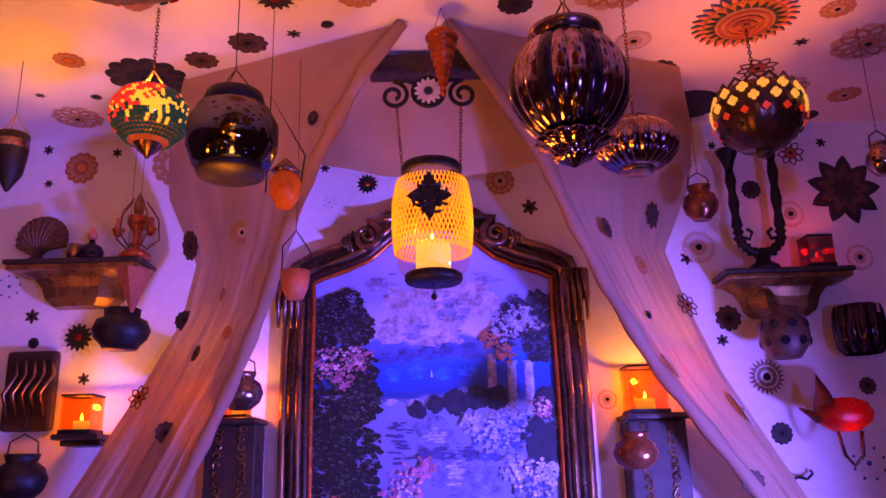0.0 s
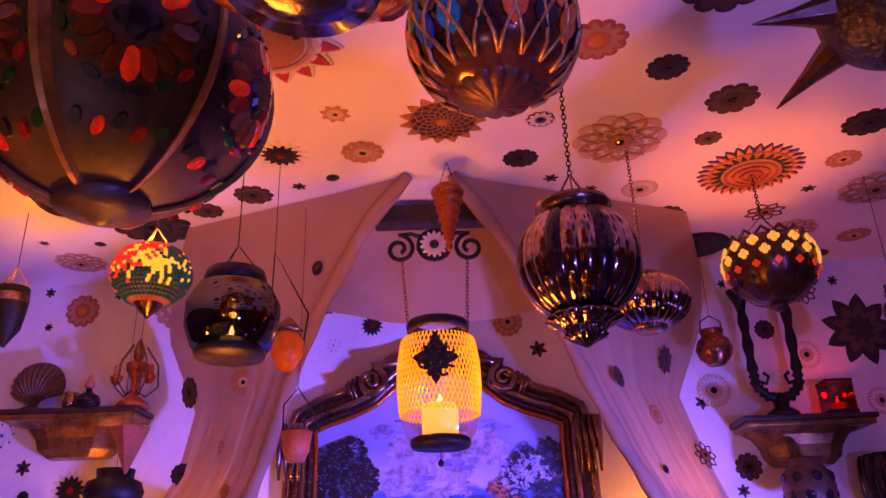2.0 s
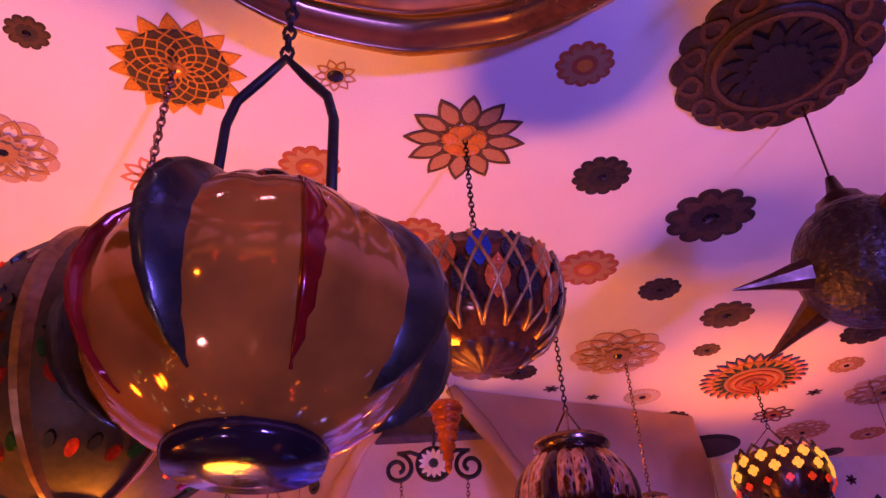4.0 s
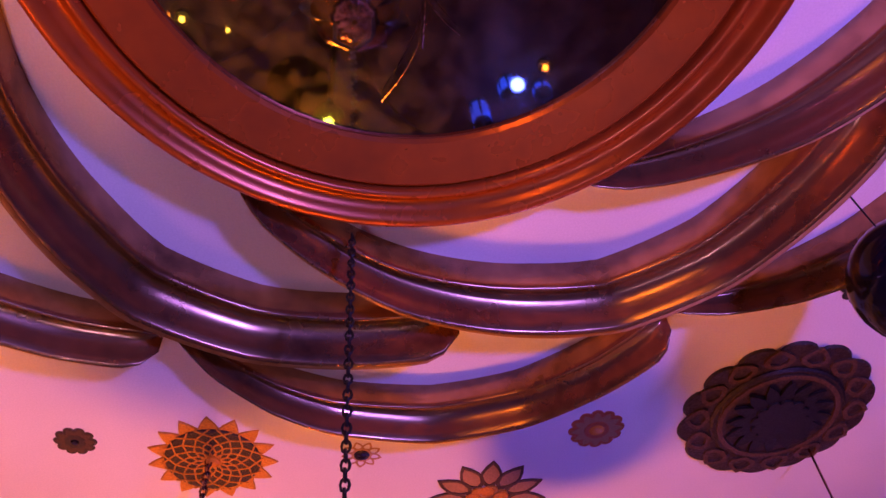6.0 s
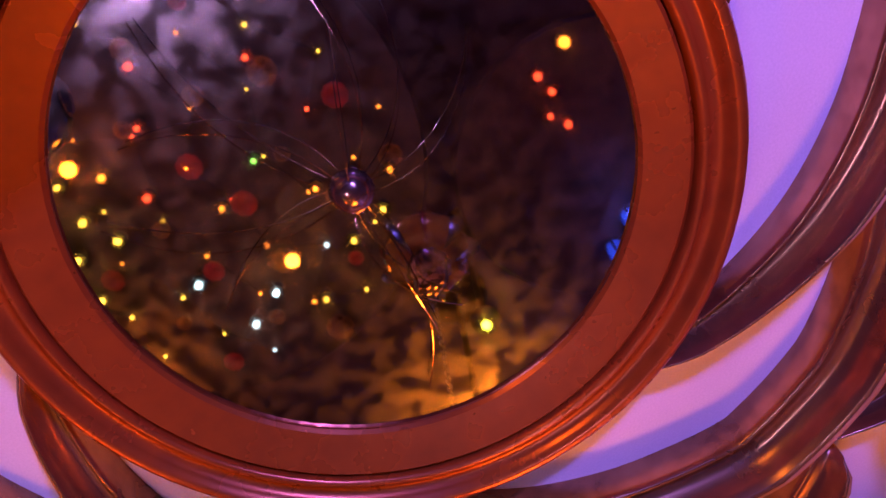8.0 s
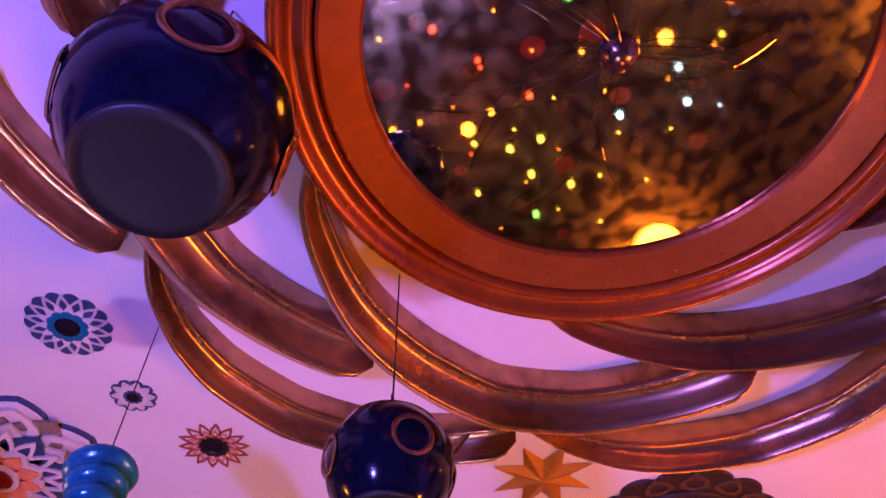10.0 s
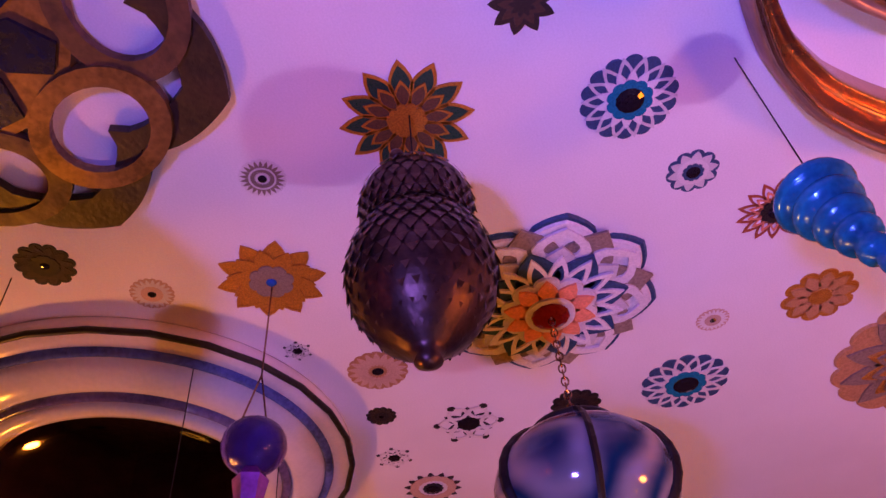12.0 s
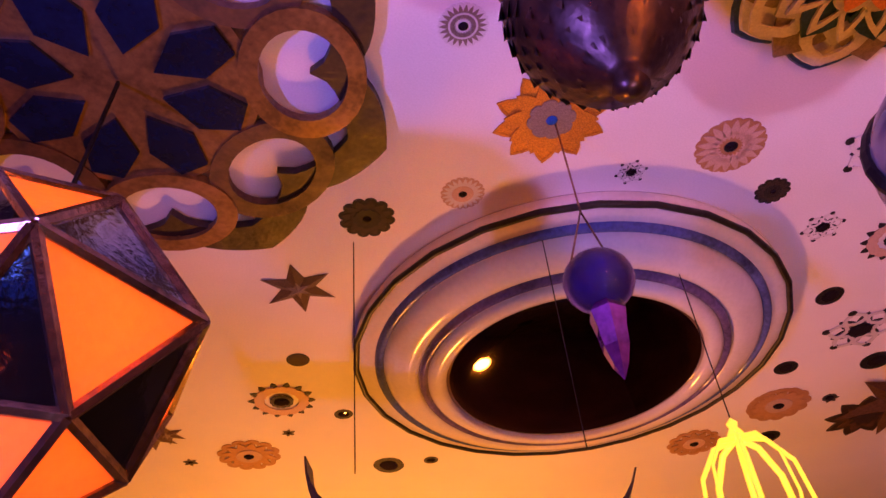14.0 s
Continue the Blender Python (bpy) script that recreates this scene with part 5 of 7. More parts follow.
# dark ball with a leafy skirt
g = hang("dark_bauble", "black glass bauble with a leafy metal skirt", "bauble", 0.475, 0.30, 2.24, "hanging baubles")
smooth(part("ball", sphere_bm(0.062, 28, 16), CERAMIC, g))
bm = bmesh.new()
for k in range(10):
    a = 2 * math.pi * k / 10
    sweep([(0.03 * math.cos(a), 0.03 * math.sin(a), -0.052), (0.05 * math.cos(a), 0.05 * math.sin(a), -0.06), (0.06 * math.cos(a), 0.06 * math.sin(a), -0.085)], [0.012, 0.012, 0.002], 5, bm=bm, flat=0.3)
part("skirt", bm, IRON, g)
cord("thread", [(0, 0, 0.06), (0, 0, 0.16)], g, IRON, 0.001)


def ceramic_ball(x, y, z, r, label):
    b = hang("hanging_pot", label, "bauble", x, y, z, "hanging baubles")
    smooth(part("ball", lathe([(0.0, r), (0.35 * r, 0.94 * r), (0.75 * r, 0.66 * r), (0.97 * r, 0.25 * r), (r, -0.1 * r), (0.9 * r, -0.45 * r), (0.66 * r, -0.78 * r), (0.6 * r, -0.84 * r)], 36), CERAMIC, b))
    smooth(part("base", lathe([(0.6 * r, -0.82 * r), (0.64 * r, -0.86 * r), (0.6 * r, -0.9 * r), (0.5 * r, -0.88 * r), (0, -0.88 * r)], 32), mat("blue_grey_glaze", (0.004, 0.004, 0.008), 0.5, 0, 0.2, 20, 0.05), b, "flat blue-grey base"))
    for k in range(4):
        a = 0.4 + k * math.pi / 2
        p = smooth(part("ring", lathe([(0.26 * r, 0), (0.3 * r, 0.03 * r), (0.34 * r, 0)], 20), STUCCO, b))
        nrm = Vector((math.cos(a), math.sin(a), -0.1)).normalized()
        p.matrix_basis = Matrix.Translation(nrm * r * 0.96) @ nrm.to_track_quat("Z", "Y").to_matrix().to_4x4()
    smooth(part("loop", sweep([(0.012 * math.cos(a), 0, r + 0.01 + 0.012 * math.sin(a)) for a in [2 * math.pi * k / 10 for k in range(10)]], 0.0015, 6, True), IRON, b))
    cord("thread", [(0, 0, r + 0.02), (0, 0, H - z - 0.003)], b, IRON, 0.001)
    return b


ceramic_ball(0.085, -0.447, 2.19, 0.088, "large dark cobalt ceramic ball on a wire loop")
b = ceramic_ball(-0.245, -0.296, 2.118, 0.062, "small cobalt ceramic ball pot with ringed openings")
part("leaf_tag", plate(petal(0.0, 0.05, 0.024, 0.6), 0, 0.003), STUCCO, b).matrix_basis = pose(-0.03, 0.045, 0.02, 70, 20, 30)

# blue glass shell
g = hang("blue_shell", "turquoise blue spiral shell on a thread", "bauble", -0.33, -0.605, 2.145, "hanging baubles")
prof = [(0, 0.05), (0.02, 0.048)]
for k in range(6):
    r = 0.039 * (1 - k / 6.4)
    z = 0.03 - 0.022 * k
    prof += [(r * 0.72, z + 0.012), (r * 0.95, z + 0.006), (r, z), (r * 0.9, z - 0.006)]
smooth(part("shell", lathe(prof + [(0.002, -0.094), (0, -0.096)], 24), TEAL, g)).matrix_basis = pose(0, 0, 0, 8, -10, 0)
cord("thread", [(0, 0, 0.05), (0.0, 0, 0.255)], g, IRON, 0.0008)

# bronze gourd with scales
g = hang("gourd_bauble", "bronze scaled gourd bauble hung from a wire", "bauble", -0.252, -0.955, 2.16, "hanging baubles")
prof = [(0.0, 0.12), (0.03, 0.118), (0.05, 0.1), (0.056, 0.075), (0.05, 0.052), (0.05, 0.042), (0.062, 0.02), (0.068, -0.012), (0.062, -0.045), (0.042, -0.075), (0.016, -0.094), (0.01, -0.1), (0.012, -0.106), (0, -0.112)]
smooth(part("body", lathe(prof, 32), PINECONE, g))
bm = bmesh.new()
for i in range(17):
    z = 0.1 - 0.18 * i / 16
    r = float(np.interp(-z, [-p[1] for p in prof], [p[0] for p in prof]))
    n = 26
    for k in range(n):
        a = 2 * math.pi * (k + 0.5 * (i % 2)) / n
        w = 2 * math.pi * r / n * 0.5
        nx, ny = math.cos(a), math.sin(a)
        q = float(np.interp(-(z - 0.009), [-p[1] for p in prof], [p[0] for p in prof])) + 0.0032
        p0, p1, p2 = Vector((nx * r - ny * w, ny * r + nx * w, z + 0.004)), Vector((nx * r + ny * w, ny * r - nx * w, z + 0.004)), Vector((nx * q, ny * q, z - 0.009))
        bm.faces.new([bm.verts.new(p) for p in (p0, p1, p2)])
tagged(part("scale_relief", bm, PINECONE, g), kind="stuff")
for sgn in (-1, 1):
    smooth(part("lug", sphere_bm(0.008, 10, 6, at=(sgn * 0.045, 0, 0.108)), PINECONE, g))
    cord("wire", [(sgn * 0.045, 0, 0.11), (0, 0.0, 0.15)], g, IRON, 0.0014)
cord("thread", [(0, 0, 0.15), (0, 0, 0.235)], g, IRON, 0.001)

# blue and white swirled glass bowl
g = hang("glass_bowl", "blue and white chevron glass bowl in a dark metal cage", "lantern", -0.555, -0.895, 2.075)
m = mat("chevron_glass", (0.45, 0.5, 0.55), 0.1, 0.2, 0.3, 10, 0.05)
nt = m.node_tree
wv, tc2, mx = nt.nodes.new("ShaderNodeTexWave"), nt.nodes.new("ShaderNodeTexCoord"), nt.nodes.new("ShaderNodeMix")
wv.inputs["Scale"].default_value, wv.inputs["Distortion"].default_value, wv.inputs["Detail"].default_value = 9, 9, 1
mx.data_type = "RGBA"
mx.inputs[6].default_value, mx.inputs[7].default_value = (0.008, 0.04, 0.09, 1), (0.34, 0.3, 0.27, 1)
nt.links.new(tc2.outputs["Object"], wv.inputs[0])
nt.links.new(wv.outputs[0], mx.inputs[0])
nt.links.new(mx.outputs[2], nt.nodes["Principled BSDF"].inputs["Base Color"])
smooth(part("bowl", lathe(oval(0.098, 0.15, 0, 0.02, 0.85, 16), 36), m, g, "blue and white swirled glass"))
for k in range(6):
    a = 2 * math.pi * k / 6 + 0.3
    part("strap", sweep([(x * math.cos(a) * 1.015, x * math.sin(a) * 1.015, z * 1.015) for x, z in oval(0.099, 0.152, 0, 0.02, 0.85, 12)], 0.006, 6, flat=0.35), IRON, g)
ring_part("rim", 0.046, 0.068, 0.006, IRON, g)
smooth(part("boss", lathe([(0.03, -0.07), (0.025, -0.08), (0, -0.088)]), COPPER, g))
chain("chain", (-0.02, 0, 0.07), (-0.06, -0.004, 0.315), g, BRONZE, 0.016)

# violet pear crystal on strings under the gold lotus
g = hang("crystal_pendant", "violet blue crystal ball with a long faceted drop", "bauble", -0.437, -1.232, 2.15, "hanging baubles")
smooth(part("ball", sphere_bm(0.037, 20, 12, at=(0, 0, 0.012), sz=0.9), PURPLEGLASS, g))
smooth(part("core", sphere_bm(0.026, 14, 8, at=(0, 0, 0.012)), mat("violet_core", (0.02, 0.03, 0.3), 0.15, 0.5, 0.3, 30, 0), g))
smooth(part("drop", lathe([(0.012, -0.018), (0.02, -0.03), (0.016, -0.05), (0.014, -0.07), (0.008, -0.09), (0, -0.105)], 6), mat("violet_lustre", (0.3, 0.06, 0.35), 0.07, 0.5, 0.3, 40, 0), g), False)
for sgn in (-1, 1):
    cord("string", [(sgn * 0.03, 0, 0.028), (0, 0, 0.11)], g, BRONZE, 0.0012)
cord("string", [(0, 0, 0.11), (0.01, 0.008, 0.245)], g, BRONZE, 0.0012)

# ---------------------------------------------------------------- convex mirror in a glass-ringed surround
TX, TY = -0.69, -1.62
g = thing("convex_mirror", "dark convex round mirror in a moulded glass and silver surround", "mirror", Matrix.Translation((TX, TY, H)))
PEARL = mat("pearl_glaze", (0.86, 0.78, 0.74), 0.14, 0.0, 0.08, 8, 0.03)
BLUEGLAZE = mat("blue_glaze", (0.12, 0.15, 0.42), 0.1, 0.0, 0.35, 10, 0.05, dark=(0.03, 0.04, 0.1))


def bulge(r0, r1, z0, deep, n=9):
    """A half-round ring section between two radii, hanging below z0."""
    return [(r0 + (r1 - r0) * (0.5 - 0.5 * math.cos(math.pi * k / n)), z0 - deep * math.sin(math.pi * k / n)) for k in range(n + 1)]


smooth(part("flange", lathe([(0.2, 0.0), (0.346, 0.0), (0.35, -0.006), (0.35, -0.02), (0.346, -0.026), (0.318, -0.03), (0.2, -0.03)], 96), PEARL, g, "pearly glazed flange"))
ring_part("black_rim", 0.349, -0.026, 0.005, BLACKM, g)
smooth(part("outer_ring", lathe(bulge(0.303, 0.319, -0.028, 0.012), 96), BLUEGLAZE, g, "blue glazed bead"))
smooth(part("middle_ring", lathe([(0.305, -0.03), (0.302, -0.04), (0.294, -0.048), (0.282, -0.054), (0.268, -0.058), (0.256, -0.058), (0.25, -0.054), (0.248, -0.03)], 96), PEARL, g, "broad pearly ring"))
smooth(part("inner_ring", lathe(bulge(0.234, 0.251, -0.05, 0.014), 96), mat("violet_glaze", (0.22, 0.16, 0.34), 0.12, 0.0, 0.35, 10, 0.05), g, "violet glazed bead"))
smooth(part("gilt_ring", lathe([(0.236, -0.05), (0.235, -0.062), (0.228, -0.068), (0.217, -0.07), (0.208, -0.067), (0.204, -0.055)], 96), PEARL, g, "narrow pearly inner ring"))
smooth(part("dome", lathe([(0.207, -0.06)] + [(0.205 * math.sin(a), -0.06 - 0.03 * math.cos(a)) for a in [math.pi / 2 * (1 - k / 14) for k in range(1, 15)]], 72), DARKMIRROR, g, "dark domed mirror glass"))

# ---------------------------------------------------------------- interlaced fretwork plate with a faceted glass lantern below
FX, FY = 0.05, -1.34
g = thing("fretwork_plate", "large gilt fretwork plate of interlaced loops around blue tiles", "ceiling ornament", pose(FX, FY, H, 180, 0, 19.5))
GILTD = mat("dull_gilt", (0.34, 0.19, 0.07), 0.4, 0.5, 0.3, 20, 0.2, dark=(0.1, 0.05, 0.02))
o = wavy(0.3, 8, 0.2, "ogee", steps=14)
part("rim", plate(o, 0.004, 0.016, hole=[(x * 0.84, y * 0.84) for x, y in o]), DARKWOOD, g, "dark pointed rim")
for k in range(8):
    a = 2 * math.pi * k / 8
    c = Vector((0.195 * math.cos(a), 0.195 * math.sin(a)))
    loop = [(c.x + 0.068 * math.cos(b) * math.cos(a) - 0.085 * math.sin(b) * math.sin(a), c.y + 0.068 * math.cos(b) * math.sin(a) + 0.085 * math.sin(b) * math.cos(a)) for b in [2 * math.pi * j / 28 for j in range(28)]]
    part("loop", plate(loop, 0.008 + 0.003 * (k % 2), 0.02 + 0.003 * (k % 2), hole=scaled(loop, 0.7)), GILTD if k % 2 else BROWN, g)
part("centre", plate(circle(0.15, 40), 0.004, 0.018, edge=0.03), GILTD, g, "gilt centre disc")
for k in range(8):
    a = 2 * math.pi * (k + 0.5) / 8
    kite = [(0.045, 0.0), (0.088, 0.03), (0.132, 0.018), (0.132, -0.018), (0.088, -0.03)]
    kite = [(x * math.cos(a) - y * math.sin(a), x * math.sin(a) + y * math.cos(a)) for x, y in kite]
    part("tile", plate(kite, 0.018, 0.023), mat("cobalt_tile", (0.007, 0.012, 0.045), 0.25, 0, 0.35, 25, 0.1) if k == 0 else bpy.data.materials["cobalt_tile"], g)

g = hang("terrarium_lantern", "faceted glass lantern with dark brass edges and amber panes", "lantern", 0.062, -1.305, 2.02)
bm = bmesh.new()
top, bot = [bm.verts.new((0, 0, 0.15))], [bm.verts.new((0, 0, -0.16))]
ra = [bm.verts.new((0.085 * math.cos(a), 0.085 * math.sin(a), 0.10)) for a in [2 * math.pi * k / 6 for k in range(6)]]
rb = [bm.verts.new((0.138 * math.cos(a), 0.138 * math.sin(a), 0.005)) for a in [2 * math.pi * (k + 0.5) / 6 for k in range(6)]]
rc = [bm.verts.new((0.09 * math.cos(a), 0.09 * math.sin(a), -0.09)) for a in [2 * math.pi * k / 6 for k in range(6)]]
tri = []
for k in range(6):
    j = (k + 1) % 6
    tri += [(top[0], ra[k], ra[j]), (ra[k], rb[k], ra[j]), (ra[j], rb[k], rb[j]), (rb[k], rc[j], rb[j]), (rb[k], rc[k], rc[j]), (rc[k], bot[0], rc[j])]
faces = [[v.co.copy() for v in f] for f in tri]
bm.free()
edges = {}
for i, f in enumerate(faces):
    c = sum(f, Vector()) / 3
    pb = bmesh.new()
    ins = [c + (p - c) * 0.9 for p in f]
    nrm = (f[1] - f[0]).cross(f[2] - f[0]).normalized()
    va, vb = [pb.verts.new(p) for p in ins], [pb.verts.new(p - nrm * 0.002) for p in ins]
    pb.faces.new(va)
    pb.faces.new(vb[::-1])
    for q in range(3):
        pb.faces.new((va[q], va[(q + 1) % 3], vb[(q + 1) % 3], vb[q]))
    part("pane", pb, (DARKPANE, AMBERPANE, CLEARPANE if i // 6 % 2 else DARKPANE, AMBERPANE, DARKPANE, AMBERPANE)[i % 6], g)
    for a, b in ((0, 1), (1, 2), (2, 0)):
        key = tuple(sorted((tuple(round(v, 4) for v in f[a]), tuple(round(v, 4) for v in f[b]))))
        edges[key] = key
for a, b in edges:
    part("edge", sweep([a, b], 0.005, 6), BRONZE, g)
cord("wire", [(0, 0, 0.15), (-0.01, -0.03, 0.36)], g, IRON, 0.0025)
lamp("lantern_light", "POINT", (0.062, -1.305, 2.03), AMBER, 3.6, 0.02)

# wire cage lantern and crescent, far along the ceiling
# The brass wires emit light as if lit; no lamp hangs inside.
g = hang("cage_lantern", "brass wire cage lantern with a domed top, its wires made to glow", "lantern", -0.70, -1.36, 2.0)
for k in range(8):
    a = 2 * math.pi * k / 8
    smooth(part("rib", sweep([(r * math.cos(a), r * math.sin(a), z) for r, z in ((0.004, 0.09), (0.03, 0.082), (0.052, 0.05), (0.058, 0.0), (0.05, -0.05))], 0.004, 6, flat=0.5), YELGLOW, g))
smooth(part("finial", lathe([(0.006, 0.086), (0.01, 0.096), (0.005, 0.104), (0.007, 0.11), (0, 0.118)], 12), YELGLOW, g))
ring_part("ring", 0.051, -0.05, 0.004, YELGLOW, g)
cord("thread", [(0, 0, 0.118), (0, 0, 0.397)], g, IRON, 0.0008)

g = hang("crescent_lantern", "dark crescent moon lantern with a pierced lit band", "lantern", -0.385, -1.445, 2.03)
oc = [(0.18 * math.cos(a), 0.17 * math.sin(a)) for a in [math.radians(190 + 160 * k / 24) for k in range(25)]]
ic = [(0.178 * math.cos(a), 0.17 * math.sin(a) * (1 - 0.42 * math.sin(math.pi * k / 24))) for k, a in enumerate([math.radians(190 + 160 * k / 24) for k in range(25)])]
bm = bmesh.new()
ring4 = [[bm.verts.new((*p, -0.018)), bm.verts.new((*p, 0.018)), bm.verts.new((*q, 0.018)), bm.verts.new((*q, -0.018))] for p, q in zip(oc, ic)]
for a, b in zip(ring4, ring4[1:]):
    for k in range(4):
        bm.faces.new((a[k], a[(k + 1) % 4], b[(k + 1) % 4], b[k]))
bm.faces.new(ring4[0])
bm.faces.new(ring4[-1][::-1])
part("moon", bm, DARKWOOD, g).matrix_basis = pose(0, 0, 0.05, 90, -9, -30)
cord("thread", [(-0.11, 0.063, 0.03), (-0.11, 0.063, 0.367)], g, IRON, 0.0008)
cord("thread", [(0.11, -0.063, 0.03), (0.11, -0.063, 0.367)], g, IRON, 0.0008)

# ---------------------------------------------------------------- framed painting
PX = -0.035
g = thing("framed_painting", "tall arched bronze frame around a blue seaside garden painting", "painting", Matrix.Translation((PX, 2.235, 0)))
half = [(0.402, 0.62), (0.402, 0.9), (0.400, 1.3), (0.402, 1.6), (0.398, 1.86), (0.40, 1.93), (0.385, 1.975), (0.33, 2.005), (0.26, 2.028), (0.21, 2.05), (0.17, 2.085), (0.12, 2.125), (0.06, 2.146), (0.0, 2.152)]
loop = [(-x, z) for x, z in half] + [(x, z) for x, z in reversed(half[:-1])]


def inset(points, d):
    out = []
    for k, (x, z) in enumerate(points):
        a, b = points[max(0, k - 1)], points[min(len(points) - 1, k + 1)]
        t = Vector((b[0] - a[0], b[1] - a[1])).normalized()
        out.append((x + t.y * d, z - t.x * d))
    return out


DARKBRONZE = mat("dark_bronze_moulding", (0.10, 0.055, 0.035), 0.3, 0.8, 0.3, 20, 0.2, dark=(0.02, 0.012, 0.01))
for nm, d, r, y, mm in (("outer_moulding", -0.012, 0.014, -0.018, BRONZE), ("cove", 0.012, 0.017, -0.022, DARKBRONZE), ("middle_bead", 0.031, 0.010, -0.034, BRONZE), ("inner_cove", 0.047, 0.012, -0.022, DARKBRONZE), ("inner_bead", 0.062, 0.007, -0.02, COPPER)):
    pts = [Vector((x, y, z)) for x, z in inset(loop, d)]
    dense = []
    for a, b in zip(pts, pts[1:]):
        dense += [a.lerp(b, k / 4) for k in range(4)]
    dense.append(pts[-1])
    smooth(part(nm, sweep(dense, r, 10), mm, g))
for sgn in (-1, 1):
    pts = []
    for k in range(36):
        s = k / 35
        a = math.pi * (0.5 + 3.4 * s)
        rr = 0.042 * (1 - 0.8 * s)
        pts.append(Vector((sgn * (0.185 + rr * math.cos(a)), -0.045, 2.062 + rr * math.sin(a))))
    smooth(part("volute", sweep([Vector((sgn * 0.08, -0.04, 2.12))] + pts, [0.012] + [0.013 - 0.006 * k / 35 for k in range(36)], 10), BRONZE, g, "curled bronze volute"))
    for j in range(3):
        smooth(part("fillet", sweep([Vector((sgn * (0.22 + 0.012 * j), -0.03, 2.005 + 0.01 * j)), Vector((sgn * (0.235 + 0.012 * j), -0.05, 2.045)), Vector((sgn * (0.225 + 0.012 * j), -0.03, 2.08 - 0.008 * j))], 0.006, 8), BRONZE, g))
    smooth(part("corner_block", box_bm(sgn * 0.402 - 0.04, sgn * 0.402 + 0.04, -0.055, -0.0, 1.86, 1.955, bevel=0.014), BRONZE, g))
    for j in range(4):
        smooth(part("reed", sweep([Vector((sgn * (0.375 + 0.018 * j), -0.054, 1.8)), Vector((sgn * (0.375 + 0.018 * j), -0.06, 1.88)), Vector((sgn * (0.37 + 0.016 * j), -0.056, 1.95))], [0.004, 0.009, 0.006], 8), BRONZE, g))
canvas = [(x * 0.97, z) for x, z in inset(loop, 0.05)]
m = bpy.data.materials.new("painted_canvas")
m.use_nodes = True
nt = m.node_tree
tc, sep, nz = nt.nodes.new("ShaderNodeTexCoord"), nt.nodes.new("ShaderNodeSeparateXYZ"), nt.nodes.new("ShaderNodeTexNoise")
nz.inputs["Scale"].default_value, nz.inputs["Detail"].default_value = 9, 6
ad, rp = nt.nodes.new("ShaderNodeMath"), nt.nodes.new("ShaderNodeValToRGB")
ad.operation = "MULTIPLY_ADD"
ad.inputs[1].default_value = 0.09
nt.links.new(tc.outputs["Object"], nz.inputs["Vector"])
nt.links.new(tc.outputs["Object"], sep.inputs[0])
mr = nt.nodes.new("ShaderNodeMapRange")
mr.inputs[1].default_value, mr.inputs[2].default_value = 0.9, 2.1
nt.links.new(sep.outputs["Z"], mr.inputs[0])
nt.links.new(nz.outputs[0], ad.inputs[0])
nt.links.new(mr.outputs[0], ad.inputs[2])
nt.links.new(ad.outputs[0], rp.inputs[0])
rp.color_ramp.elements[0].position, rp.color_ramp.elements[0].color = 0.0, (0.12, 0.12, 0.24, 1)
rp.color_ramp.elements[1].position, rp.color_ramp.elements[1].color = 1.0, (0.42, 0.40, 0.7, 1)
for pos, col in ((0.55, (0.16, 0.17, 0.36, 1)), (0.625, (0.16, 0.2, 0.35, 1)), (0.64, (0.01, 0.04, 0.2, 1)), (0.70, (0.006, 0.07, 0.6, 1)), (0.725, (0.015, 0.12, 0.7, 1)), (0.73, (0.05, 0.09, 0.36, 1)), (0.765, (0.08, 0.13, 0.44, 1)), (0.78, (0.5, 0.42, 0.56, 1)), (0.86, (0.22, 0.25, 0.66, 1))):
    e = rp.color_ramp.elements.new(pos)
    e.color = col
nt.links.new(rp.outputs[0], nt.nodes["Principled BSDF"].inputs["Base Color"])
nt.nodes["Principled BSDF"].inputs["Roughness"].default_value = 0.45
cb = bmesh.new()
front = [cb.verts.new((x, -0.008, z)) for x, z in canvas]
cc = cb.verts.new((0, -0.008, 1.4))
for k in range(len(front)):
    cb.faces.new((front[k], front[(k + 1) % len(front)], cc))
part("canvas", cb, m, g, "seascape with sky, sea and garden path")
random.seed(21)


def dabs(name, material, blobs, size, n, squash=1.0, lift=0.0, spread=0.85):
    """Brush dabs: small turned strokes of paint gathered in rough clusters on the canvas."""
    bm = bmesh.new()
    for _ in range(n):
        bx, bz, br = random.choice(blobs)
        turn, far = random.uniform(0, 2 * math.pi), br * spread * random.random() ** 0.55
        x, z = bx + far * math.cos(turn), bz + far * math.sin(turn)
        if abs(x) > 0.335 or z > 2.0 - 0.35 * abs(x) * (abs(x) > 0.1):
            continue
        s, t = size * random.uniform(0.4, 1.3), random.uniform(0, math.pi)
        k = 6
        y = -0.0095 - lift - random.uniform(0, 0.0012)
        bm.faces.new([bm.verts.new((x + s * math.cos(t + 2 * math.pi * j / k) * random.uniform(0.6, 1.2), y, z + s * squash * math.sin(t + 2 * math.pi * j / k) * random.uniform(0.6, 1.2))) for j in range(k)])
    return tagged(part(name, bm, material, g), kind="stuff")


def paint(name, c):
    return mat(name, c, 0.5, 0, 0.35, 45, 0.3)


